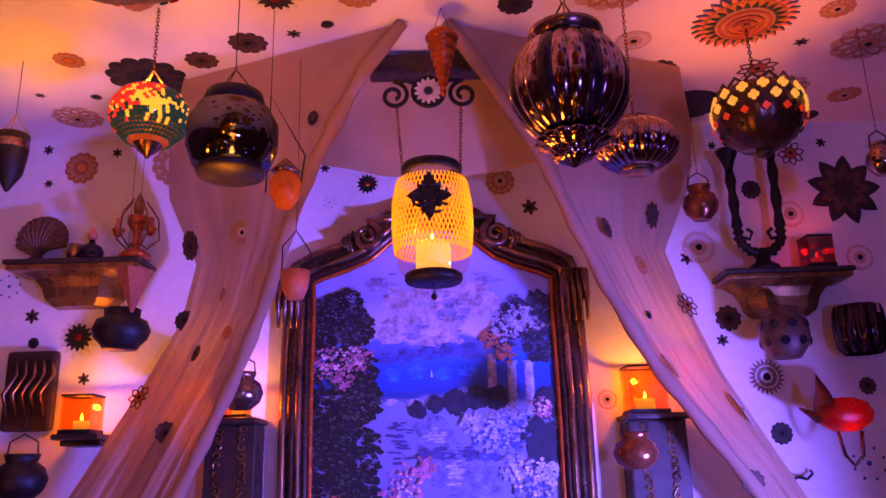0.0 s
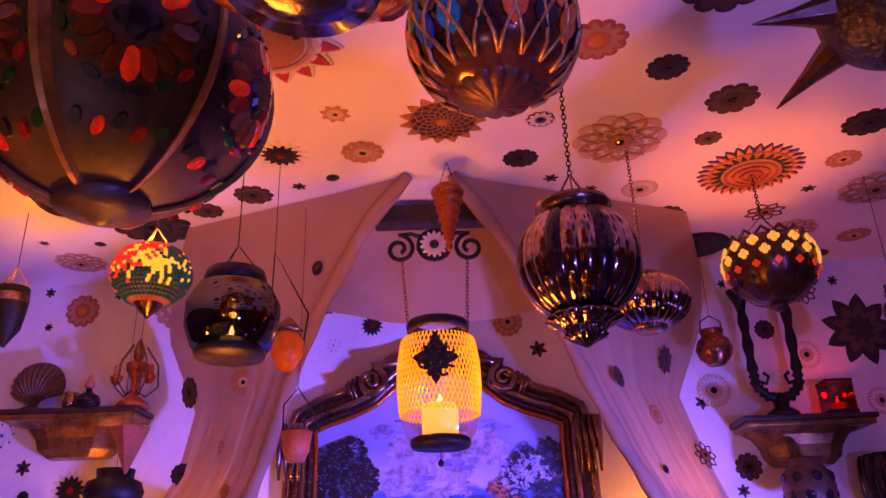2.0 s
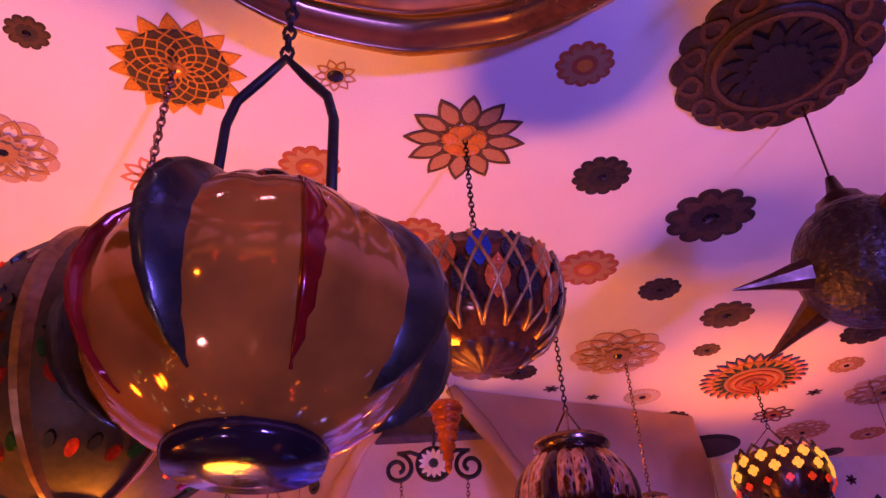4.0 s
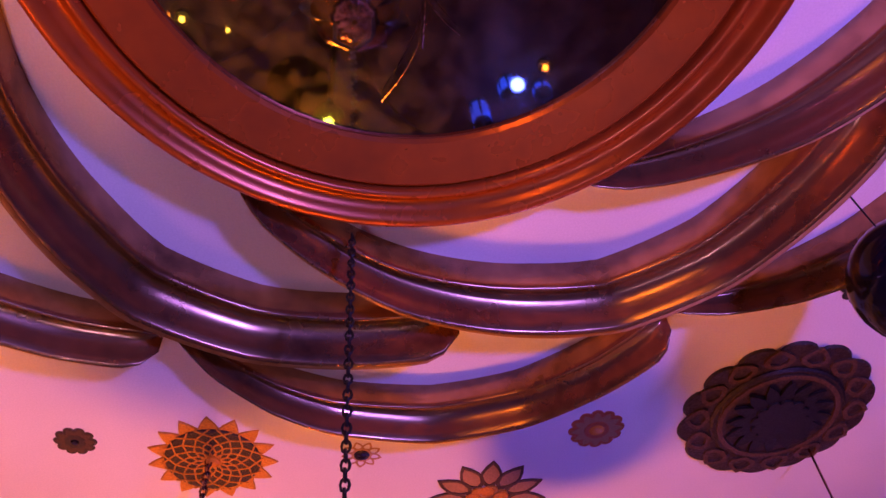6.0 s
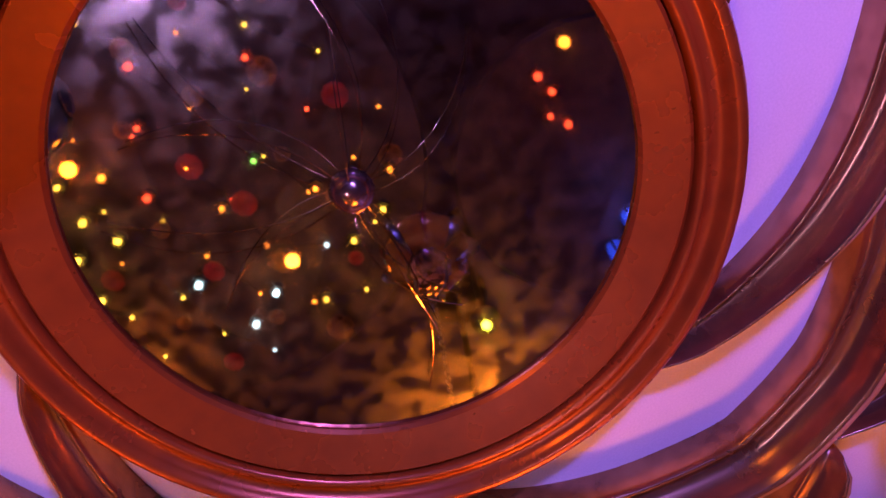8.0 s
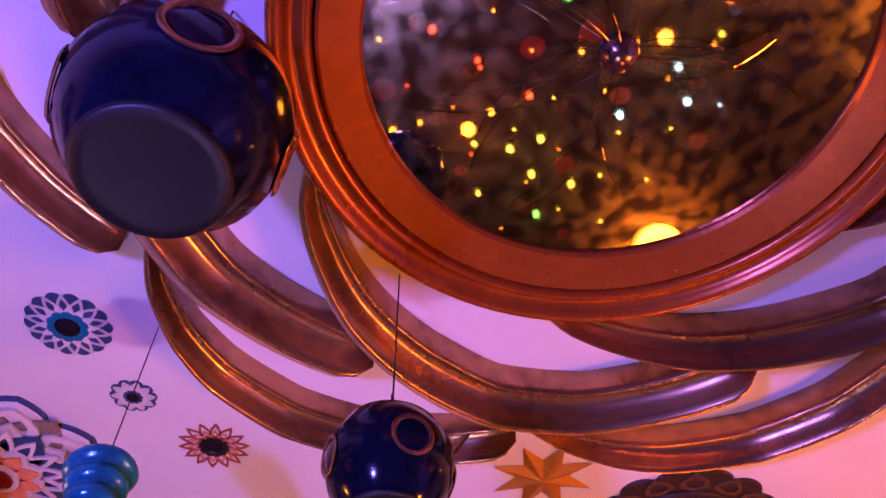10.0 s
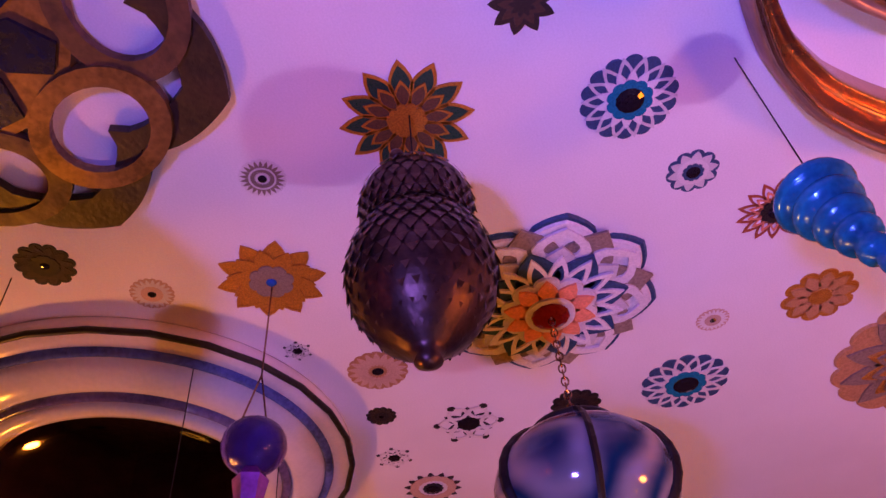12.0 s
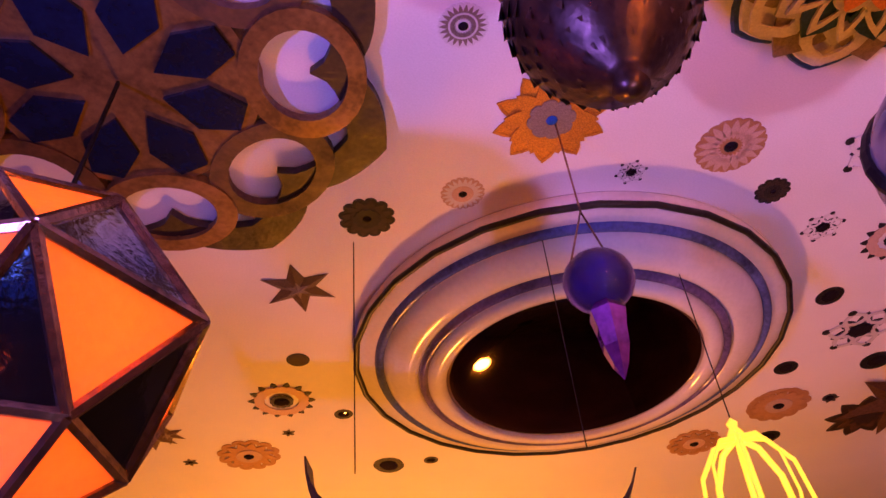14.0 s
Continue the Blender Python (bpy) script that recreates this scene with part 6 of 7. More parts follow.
TREE = [(-0.31, 1.92, 0.06), (-0.27, 1.86, 0.07), (-0.22, 1.8, 0.05), (-0.3, 1.75, 0.08), (-0.23, 1.68, 0.07), (-0.21, 1.6, 0.06), (-0.3, 1.58, 0.09), (-0.31, 1.45, 0.09), (-0.23, 1.46, 0.08), (-0.3, 1.3, 0.1), (-0.22, 1.35, 0.07), (-0.24, 1.25, 0.09)]
CROWN = [(0.24, 1.82, 0.06), (0.31, 1.85, 0.05), (0.19, 1.77, 0.04), (0.3, 1.74, 0.05)]
BUSH = CROWN + [(0.12, 1.6, 0.035), (0.06, 1.59, 0.03), (0.0, 1.585, 0.02), (-0.05, 1.57, 0.018), (0.28, 1.5, 0.06), (0.31, 1.45, 0.06), (0.17, 1.6, 0.03), (0.31, 1.58, 0.04)]
dabs("cloud", paint("paint_cloud", (0.5, 0.4, 0.58)), [(-0.08, 1.86, 0.07), (0.02, 1.8, 0.07), (-0.12, 1.79, 0.04), (0.12, 1.88, 0.06), (0.0, 1.94, 0.06), (0.04, 1.9, 0.06)], 0.024, 360, 0.4)
dabs("sky_shade", paint("paint_sky_shade", (0.26, 0.24, 0.52)), [(-0.14, 1.93, 0.05), (0.16, 1.96, 0.05), (0.05, 1.85, 0.05), (-0.05, 1.79, 0.03)], 0.02, 110, 0.3, 0.0006)
dabs("hill", paint("paint_hill", (0.045, 0.075, 0.36)), [(-0.08, 1.722, 0.02), (-0.02, 1.728, 0.024), (0.04, 1.735, 0.026), (0.1, 1.732, 0.024), (-0.13, 1.716, 0.014)], 0.018, 240, 0.3, 0.0008, 0.8)
dabs("shallows", paint("paint_shallows", (0.02, 0.18, 0.8)), [(-0.05, 1.675, 0.024), (0.02, 1.67, 0.024), (0.09, 1.675, 0.024), (-0.12, 1.67, 0.024)], 0.018, 160, 0.14, 0.0008)
dabs("shore", paint("paint_shore", (0.55, 0.52, 0.75)), [(-0.12, 1.595, 0.012), (-0.06, 1.592, 0.012), (-0.01, 1.595, 0.01)], 0.012, 60, 0.2, 0.001)
dabs("path", paint("paint_path", (0.17, 0.18, 0.4)), [(-0.02, 1.53, 0.04), (0.0, 1.49, 0.05), (0.04, 1.42, 0.07), (0.1, 1.32, 0.09), (0.06, 1.25, 0.09), (0.16, 1.24, 0.09), (0.12, 1.38, 0.06)], 0.018, 900, 0.35, 0.001)
dabs("path_light", paint("paint_path_light", (0.4, 0.4, 0.62)), [(0.0, 1.5, 0.03), (0.06, 1.4, 0.04), (0.14, 1.3, 0.05), (0.08, 1.27, 0.06)], 0.012, 140, 0.25, 0.0018)
dabs("path_shadow", paint("paint_path_shade", (0.06, 0.06, 0.22)), [(0.05, 1.455, 0.02), (0.01, 1.455, 0.02), (-0.03, 1.455, 0.02), (0.09, 1.452, 0.02), (-0.1, 1.52, 0.04), (-0.09, 1.46, 0.04), (0.0, 1.3, 0.04)], 0.014, 190, 0.22, 0.002)
dabs("dark_foliage", paint("paint_dark_green", (0.004, 0.005, 0.009)), TREE, 0.011, 3000, 0.7, 0.003, 1.05)
dabs("right_foliage", paint("paint_dark_blue_green", (0.012, 0.018, 0.05)), BUSH, 0.012, 900, 1, 0.003)
dabs("leaf_shade", paint("paint_leaf_shade", (0.016, 0.02, 0.04)), TREE + BUSH, 0.006, 1300, 0.5, 0.0045, 1.0)
dabs("leaf_light", paint("paint_leaf", (0.07, 0.07, 0.15)), TREE[:4] + CROWN, 0.005, 700, 0.7, 0.005, 1.15)
dabs("leaf_green", paint("paint_leaf_green", (0.05, 0.085, 0.06)), TREE[4:], 0.005, 420, 0.7, 0.005, 1.0)
dabs("pink_blossom", paint("paint_pink", (0.5, 0.18, 0.28)), [(-0.29, 1.7, 0.05), (-0.21, 1.72, 0.04), (-0.25, 1.66, 0.03), (-0.08, 1.38, 0.05), (-0.12, 1.31, 0.06), (-0.03, 1.42, 0.03), (-0.1, 1.25, 0.06), (0.29, 1.57, 0.03)], 0.006, 420, 0.8, 0.006, 1)
dabs("pale_pink_blossom", paint("paint_pale_pink", (0.85, 0.6, 0.66)), [(-0.28, 1.71, 0.04), (-0.22, 1.72, 0.03), (-0.08, 1.37, 0.04), (-0.11, 1.3, 0.05), (0.26, 1.39, 0.05), (0.3, 1.57, 0.02)], 0.005, 190, 0.8, 0.0068, 1)
dabs("pale_blossom", paint("paint_pale_blue", (0.42, 0.42, 0.66)), [(0.15, 1.5, 0.05), (0.2, 1.53, 0.05), (0.1, 1.53, 0.03), (0.25, 1.82, 0.04), (0.2, 1.79, 0.04), (0.26, 1.37, 0.06), (0.21, 1.41, 0.04), (0.3, 1.4, 0.03)], 0.006, 640, 0.8, 0.006, 1)
dabs("deep_blossom", paint("paint_deep_blue", (0.06, 0.09, 0.42)), [(0.15, 1.48, 0.05), (0.2, 1.5, 0.05), (0.26, 1.34, 0.05)], 0.008, 200, 0.7, 0.0055, 1)
dabs("rust_blossom", paint("paint_rust", (0.42, 0.14, 0.08)), [(-0.28, 1.32, 0.05), (-0.25, 1.26, 0.05), (0.16, 1.76, 0.035), (0.2, 1.72, 0.03)], 0.006, 200, 0.8, 0.0062)
COLUMNPAINT = paint("paint_column", (0.35, 0.36, 0.5))
for x, z0, z1 in ((0.16, 1.54, 1.72), (0.215, 1.5, 1.7), (0.262, 1.55, 1.7)):
    part("painted_column", lathe_at([(0, 0), (0.018, 0.004), (0.013, 0.02), (0.012, z1 - z0 - 0.015), (0.018, z1 - z0), (0, z1 - z0)], (x, -0.008, z0), (1, 0.3, 1), 12), COLUMNPAINT, g)
part("painted_urn", lathe_at([(0, 0), (0.035, 0), (0.02, 0.03), (0.012, 0.05), (0.04, 0.085), (0.045, 0.11), (0.05, 0.115), (0, 0.12)], (-0.26, -0.008, 1.5), (1, 0.12, 1), 16), paint("paint_urn", (0.22, 0.24, 0.36)), g, "painted garden urn")
part("painted_sail", plate([(0.0, 0.0), (0.006, 0.0), (0.002, 0.02)], 0, 0.001), paint("paint_white", (0.8, 0.8, 0.9)), g).matrix_basis = pose(-0.01, -0.011, 1.66, 90)


# ---------------------------------------------------------------- shelves and things on the wall
def corbel(x0, x1, ztop, label, mm, depth=0.13):
    root = thing("wall_shelf", label, "shelf", Matrix.Translation(((x0 + x1) / 2, 2.24, ztop)), "wall shelves")
    w = (x1 - x0) / 2
    part("board", box_bm(-w, w, -depth, 0, -0.014, 0.0, bevel=0.004), DARKWOOD, root)
    part("lip", box_bm(-w * 0.96, w * 0.96, -depth * 0.97, 0, -0.03, -0.014, bevel=0.006), mm, root)
    bm = bmesh.new()
    prof = [(-0.03, 0.86), (-0.045, 0.7), (-0.07, 0.6), (-0.1, 0.55), (-0.12, 0.42)]
    rings = []
    for z, s in prof:
        rings.append([bm.verts.new((w * s * cx, -depth * s * cy, z)) for cx, cy in ((-1, 0), (-0.95, 0.7), (-0.55, 1), (0.55, 1), (0.95, 0.7), (1, 0))])
    for a, b in zip(rings, rings[1:]):
        for k in range(5):
            bm.faces.new((a[k], a[k + 1], b[k + 1], b[k]))
    bm.faces.new(rings[-1])
    part("console", bm, mm, root, "curved console below the board")
    return root


GILTB = mat("antique_gilt", (0.42, 0.22, 0.06), 0.36, 0.7, 0.3, 15, 0.3, dark=(0.07, 0.03, 0.01))
corbel(-1.215, -0.835, 2.0, "dark gilt corbel shelf crowded with candle holders", GILTB)
corbel(0.765, 1.118, 1.92, "dark gilt corbel shelf with a candelabra", GILTB)


def stick(name, label, x, y, z, prof, mm, cat="candlestick"):
    root = thing(name, label, cat, Matrix.Translation((x, y, z)), "shelf things")
    smooth(part("body", lathe(prof, 20), mm, root))
    return root


# things on the left shelf
g = thing("shell_dish", "fluted brown scallop shell standing on the shelf", "ornament", Matrix.Translation((-1.15, 2.17, 2.0)))
bm = bmesh.new()
rows = []
for i in range(8):
    s = i / 7
    rows.append([bm.verts.new((0.075 * s * math.cos(a) * (1 + 0.03 * (k % 2)), 0.02 - 0.03 * math.sin(math.pi * s) - 0.006 * (k % 2) * s, 0.015 + 0.062 * s + 0.07 * s * math.sin(a))) for k, a in enumerate([math.pi * (-0.12 + 1.24 * j / 28) for j in range(29)])])
for a, b in zip(rows, rows[1:]):
    for k in range(28):
        bm.faces.new((a[k], a[k + 1], b[k + 1], b[k]))
part("shell", bm, BROWN, g)
part("stand", lathe([(0, 0), (0.035, 0), (0.03, 0.01), (0.01, 0.02), (0, 0.022)]), DARKWOOD, g)
g = stick("candelabra", "copper branched candelabra with curling wires on the shelf", -0.86, 2.14, 2.0, [(0, 0), (0.045, 0), (0.04, 0.012), (0.012, 0.03), (0.01, 0.07), (0.018, 0.085), (0.028, 0.1), (0.03, 0.12), (0.026, 0.122), (0, 0.105)], COPPER, "candelabra")
for k in range(5):
    a = 0.5 + k * 1.25
    smooth(part("arm", sweep([(0, 0, 0.05), (0.03 * math.cos(a), 0.03 * math.sin(a), 0.03), (0.06 * math.cos(a), 0.06 * math.sin(a), 0.06), (0.055 * math.cos(a), 0.055 * math.sin(a), 0.12), (0.02 * math.cos(a), 0.02 * math.sin(a), 0.17)], 0.0025, 6), BRONZE, g))
for dx in (-0.045, 0.045):
    smooth(part("cup", lathe_at([(0, 0), (0.01, 0.0), (0.018, 0.02), (0.015, 0.022), (0, 0.01)], (dx, -0.02, 0.06), n=14), COPPER, g))
    smooth(part("candle", lathe_at([(0, 0), (0.009, 0), (0.009, 0.04), (0, 0.045)], (dx, -0.02, 0.07), n=12), TERRA, g))
smooth(part("bud", lathe_at([(0, 0), (0.014, 0.015), (0.016, 0.035), (0.008, 0.06), (0, 0.075)], (0, 0, 0.12), n=14), GILTB, g))
g = stick("perfume_bottle", "small dark glass bottle with a gilt stopper", -0.975, 2.12, 2.0, [(0, 0), (0.03, 0), (0.034, 0.015), (0.028, 0.03), (0.01, 0.04), (0.008, 0.05), (0, 0.05)], MERCD, "bottle")
smooth(part("stopper", lathe_at([(0, 0), (0.012, 0.004), (0.014, 0.014), (0.006, 0.03), (0, 0.045)], (0, 0, 0.05), n=12), TERRA, g))
g = stick("small_vase", "little bronze vase on the shelf", -1.03, 2.14, 2.0, [(0, 0), (0.02, 0), (0.022, 0.02), (0.016, 0.035), (0.018, 0.045), (0.014, 0.046), (0, 0.03)], BRONZE, "vase")

# candelabra and votive on the right shelf
g = thing("candelabra", "black iron two-armed candelabra with turned stems", "candelabra", Matrix.Translation((0.885, 2.15, 1.92)))
smooth(part("base", lathe([(0, 0), (0.045, 0), (0.04, 0.012), (0.02, 0.025), (0.018, 0.06), (0, 0.065)]), IRON, g))
for sgn, top in ((-1, 0.3), (1, 0.33)):
    pts = [Vector((0, 0, 0.05)), Vector((sgn * 0.03, 0, 0.055)), Vector((sgn * 0.058, 0, 0.085)), Vector((sgn * 0.06, 0, 0.13)), Vector((sgn * 0.062, 0, top))]
    dense = [a.lerp(b, k / 5) for a, b in zip(pts, pts[1:]) for k in range(5)] + [pts[-1]]
    smooth(part("arm", sweep(dense, [0.012 + (0.004 if k % 2 else -0.002) for k in range(len(dense))], 10), IRON, g))
    smooth(part("cup", lathe_at([(0, 0), (0.012, 0), (0.016, 0.02), (0.03, 0.05), (0.032, 0.06), (0.026, 0.058), (0, 0.03)], (sgn * 0.062, 0, top), n=18), IRON, g))
    smooth(part("curl", sweep([(sgn * 0.06, 0, 0.1), (sgn * 0.03, -0.004, 0.09), (sgn * 0.022, -0.004, 0.11), (sgn * 0.035, -0.004, 0.12)], 0.005, 8), IRON, g))


def votive(x, y, z, w, h, mm, label, watts, color, flame=FLAME):
    root = thing("votive_holder", label, "candle holder", Matrix.Translation((x, y, z)), "votive lights")
    sq = [(w * c, w * s) for c, s in ((-1, -1), (-0.3, -1.04), (0.3, -1.04), (1, -1), (1.04, 0), (1, 1), (0, 1.04), (-1, 1), (-1.04, 0))]
    part("glass", plate(sq, 0.01, h, hole=scaled(sq, 0.9)), mm, root)
    part("foot", plate([(a * 1.05, b * 1.05) for a, b in sq], 0, 0.01), IRON, root)
    part("rim", plate([(a * 1.03, b * 1.03) for a, b in sq], h, h + 0.006, hole=scaled(sq, 0.92)), IRON, root)
    candle(root, 0, 0, 0.01, w * 0.5, h * 0.25, flame)
    lamp("votive_light", "POINT", (x, y, z + h * 0.8), color, watts, 0.008)
    return root


VOTIVEAMBER = thin("amber_votive_glass", (1.0, 0.72, 0.34), 0.08)
VOTIVERED = thin("red_votive_glass", (0.55, 0.05, 0.02), 0.14)
votive(1.035, 2.15, 1.92, 0.034, 0.085, VOTIVERED, "red crackle glass votive burning on the shelf", 0.6, RED, FLAMER)
votive(-0.965, 2.14, 1.525, 0.04, 0.095, VOTIVEAMBER, "amber glass votive burning on a small ledge", 2.2, AMBER)
votive(0.525, 2.16, 1.54, 0.05, 0.12, VOTIVEAMBER, "amber lantern burning on a carved bracket", 2.2, AMBER)
votive(-0.56, 2.16, 1.555, 0.03, 0.06, VOTIVEAMBER, "small amber votive behind the drape", 1.6, AMBER)


def ledge(x, z, w, h, label, carved=True):
    root = thing("carved_bracket", label, "bracket", Matrix.Translation((x, 2.24, z)), "carved brackets")
    part("top", box_bm(-w, w, -0.14, 0, -0.015, 0, bevel=0.004), DARKWOOD, root)
    part("body", box_bm(-w * 0.9, w * 0.9, -0.1, 0, -h, -0.015, bevel=0.006), DARKWOOD, root)
    if carved:
        random.seed(3)
        bm = bmesh.new()
        for i in range(int(h / 0.022)):
            for sgn in (-1, 1):
                cz, cx = -0.03 - 0.022 * i, sgn * w * 0.42
                pts = [(cx + 0.012 * (1 - k / 12) * math.cos(sgn * k * 0.6 + i), -0.103, cz + 0.012 * (1 - k / 12) * math.sin(sgn * k * 0.6 + i)) for k in range(10)]
                sweep(pts, 0.0026, 5, bm=bm)
        tagged(part("carving", bm, GILTB, root, "scrolling leaf carving"), kind="stuff")
    return root


ledge(-0.965, 1.525, 0.06, 0.03, "small dark ledge under the votive", False)
ledge(0.545, 1.54, 0.085, 0.5, "tall dark carved wooden bracket with leaf scrolls")
ledge(-0.57, 1.555, 0.075, 0.5, "tall dark carved wooden bracket behind the drape")


# pots, cups and cones on threads near the wall
def pot(x, y, z, r, mm, label, squash=0.8, up=None):
    root = thing("hanging_pot", label, "pot", Matrix.Translation((x, y, z)), "hanging pots")
    h = r * squash
    smooth(part("body", lathe([(0, -h), (0.5 * r, -h), (0.55 * r, -0.9 * h), (0.85 * r, -0.55 * h), (r, 0), (0.85 * r, 0.6 * h), (0.55 * r, 0.9 * h), (0.62 * r, 1.1 * h), (0.66 * r, 1.3 * h), (0.56 * r, 1.3 * h), (0.48 * r, 0.95 * h), (0, 0.8 * h)], 26), mm, root))
    smooth(part("handle", sweep([(-0.6 * r, 0, 1.2 * h), (-0.55 * r, 0, 1.9 * h), (0, 0, 2.3 * h), (0.55 * r, 0, 1.9 * h), (0.6 * r, 0, 1.2 * h)], 0.002, 6), IRON, root))
    if up:
        cord("thread", [(0, 0, 2.3 * h), (0, 0, up - z)], root, IRON, 0.0008)
    return root


COPPERPOT = mat("copper_pot", (0.45, 0.14, 0.05), 0.25, 0.7, 0.3, 20, 0.15, dark=(0.08, 0.03, 0.015))
pot(0.70, 2.06, 2.085, 0.048, COPPERPOT, "little copper pot on a thread", 0.85, H)
pot(0.43, 1.9, 1.435, 0.052, COPPERPOT, "squat copper pot on a handle wire", 0.7, 1.62)
pot(-0.523, 2.05, 1.61, 0.055, BRONZE, "dark bronze pot on a looped handle", 0.75, 1.72)
pot(-0.985, 1.9, 1.41, 0.06, BLACKM, "black pot on a wire handle", 0.75, 1.57)
pot(0.999, 1.7, 2.058, 0.034, MERC, "small silvered glass ball pot", 0.95, H)

g = thing("hanging_cup", "terracotta cup on a leaf-shaped wire", "pot", Matrix.Translation((-0.33, 1.72, 1.81)), "hanging pots")
smooth(part("cup", lathe([(0, -0.034), (0.018, -0.032), (0.028, -0.01), (0.034, 0.03), (0.031, 0.03), (0, -0.01)]), TERRA, g))
smooth(part("wire", sweep([(-0.03, 0, 0.025), (-0.03, 0, 0.09), (0, 0, 0.125), (0.03, 0, 0.08), (0.05, 0, 0.03)], 0.002, 6), IRON, g))
cord("thread", [(0, 0, 0.125), (0, 0, 0.56)], g, IRON, 0.0007)
g = thing("cone_vase", "terracotta cone vase hanging before the shelf", "pot", Matrix.Translation((-0.732, 1.83, 1.84)), "hanging pots")
smooth(part("cone", lathe([(0, -0.06), (0.004, -0.058), (0.045, 0.042), (0.04, 0.042), (0, -0.02)], 8), TERRA, g), False)
cord("thread", [(0, -0.0, 0.03), (0, 0, 0.555)], g, IRON, 0.0007)
g = thing("hat_pot", "black brimmed pot on a thread", "pot", Matrix.Translation((-0.765, 1.86, 1.745)), "hanging pots")
smooth(part("pot", lathe([(0, -0.045), (0.04, -0.045), (0.045, -0.035), (0.06, -0.02), (0.066, 0.0), (0.058, 0.022), (0.04, 0.03), (0.042, 0.05), (0.036, 0.05), (0, 0.02)]), BLACKM, g))
cord("thread", [(0.0, 0, 0.03), (0.0, 0, 0.65)], g, IRON, 0.0007)

g = thing("cage_pot", "round bronze pot with dark glass roundels", "lantern", Matrix.Translation((0.893, 2.1, 1.735)), "hanging pots")
smooth(part("body", lathe([(0, -0.065), (0.035, -0.065), (0.04, -0.058), (0.06, -0.03), (0.064, 0.0), (0.056, 0.035), (0.038, 0.052), (0.042, 0.066), (0.036, 0.07), (0, 0.05)]), BROWN, g))
for row, z in ((0, 0.02), (1, -0.025)):
    for k in range(8):
        a = 2 * math.pi * (k + 0.5 * row) / 8
        p = part("roundel", lathe([(0.013, 0), (0.011, 0.003), (0, 0.005)], 12), GEM, g)
        nv = Vector((math.cos(a), math.sin(a), z * 6))
        p.matrix_basis = Matrix.Translation((0.0605 * math.cos(a), 0.0605 * math.sin(a), z)) @ nv.to_track_quat("Z", "Y").to_matrix().to_4x4()
cord("thread", [(0, 0, 0.05), (0, 0.03, 0.09)], g, IRON, 0.002)

g = thing("fluted_drum", "dark scalloped drum lantern with a silver band", "lantern", Matrix.Translation((1.125, 2.16, 1.755)), "wall lanterns")
smooth(part("drum", ribbed([(0.05, -0.07), (0.066, -0.055), (0.07, 0.0), (0.066, 0.045), (0.06, 0.06), (0.03, 0.066), (0.004, 0.068)], 12, 0.16), MERCD, g))
part("peg", sweep([(0, 0.0, 0), (0, 0.08, 0)], 0.008, 8), IRON, g)
part("band", sweep([(0.02, -0.066, 0.03), (0.02, -0.066, 0.055)], 0.006, 6), MERC, g)

g = thing("genie_lamp", "red glass genie lamp sconce with a steel hook", "wall lamp", Matrix.Translation((0.994, 2.08, 1.52)), "wall lanterns")
smooth(part("glass", lathe_at([(0, -0.042), (0.03, -0.04), (0.06, -0.02), (0.068, 0.005), (0.055, 0.03), (0.03, 0.042), (0, 0.044)], (0.012, 0, 0), (1.1, 0.8, 1), 28), REDGLOW, g, "glowing red crackle glass"))
smooth(part("shell", sweep([(-0.1, 0, 0.02), (-0.06, 0, -0.005), (-0.03, 0, 0.02), (-0.035, 0, 0.06), (-0.045, 0, 0.105)], [0.003, 0.02, 0.04, 0.02, 0.001], 10, flat=0.6), mat("dark_red_metal", (0.15, 0.02, 0.012), 0.3, 0.5, 0.3, 30, 0.2), g))
smooth(part("hook", sweep([(-0.01, 0, -0.04), (0.0, 0, -0.1), (0.02, 0, -0.125), (0.045, 0, -0.1), (0.05, 0, -0.04)], 0.005, 8), MERC, g))
part("arm", sweep([(0.01, 0.04, 0), (0.01, 0.16, 0)], 0.008, 8), IRON, g)
lamp("lamp_light", "POINT", (1.006, 2.06, 1.505), RED, 0.22, 0.008)

g = thing("wall_hook", "small black iron scroll hook on the wall", "hook", Matrix.Translation((0.93, 2.235, 1.37)))
for sgn in (-1, 1):
    smooth(part("curl", sweep([(0, -0.01, 0), (sgn * 0.02, -0.015, -0.006), (sgn * 0.036, -0.015, 0.008), (sgn * 0.03, -0.015, 0.018)], 0.004, 6), IRON, g))
g = thing("wall_mask", "dark carved panel with curling relief on the wall", "ornament", Matrix.Translation((-1.15, 2.235, 1.66)))
part("panel", box_bm(-0.07, 0.07, -0.03, 0, -0.12, 0.1, bevel=0.012), DARKWOOD, g)
for k in range(5):
    smooth(part("curl", sweep([(-0.05 + 0.025 * k, -0.03, -0.08), (-0.06 + 0.025 * k, -0.045, -0.02), (-0.03 + 0.025 * k, -0.04, 0.03), (-0.035 + 0.025 * k, -0.035, 0.07)], 0.006, 6), BRONZE, g))

# ---------------------------------------------------------------- low table with small lights, mirrored overhead
g = thing("low_table", "dark round low table covered with small lights", "table", Matrix.Translation((-0.75, 0.05, 0)))
part("top", lathe([(0, 0.72), (0.75, 0.72), (0.76, 0.735), (0.75, 0.75), (0, 0.75)], 48), DARKWOOD, g)
for k in range(4):
    a = math.pi / 4 + k * math.pi / 2
    part("leg", sweep([(0.5 * math.cos(a), 0.5 * math.sin(a), 0), (0.55 * math.cos(a), 0.55 * math.sin(a), 0.72)], 0.03, 8), DARKWOOD, g)


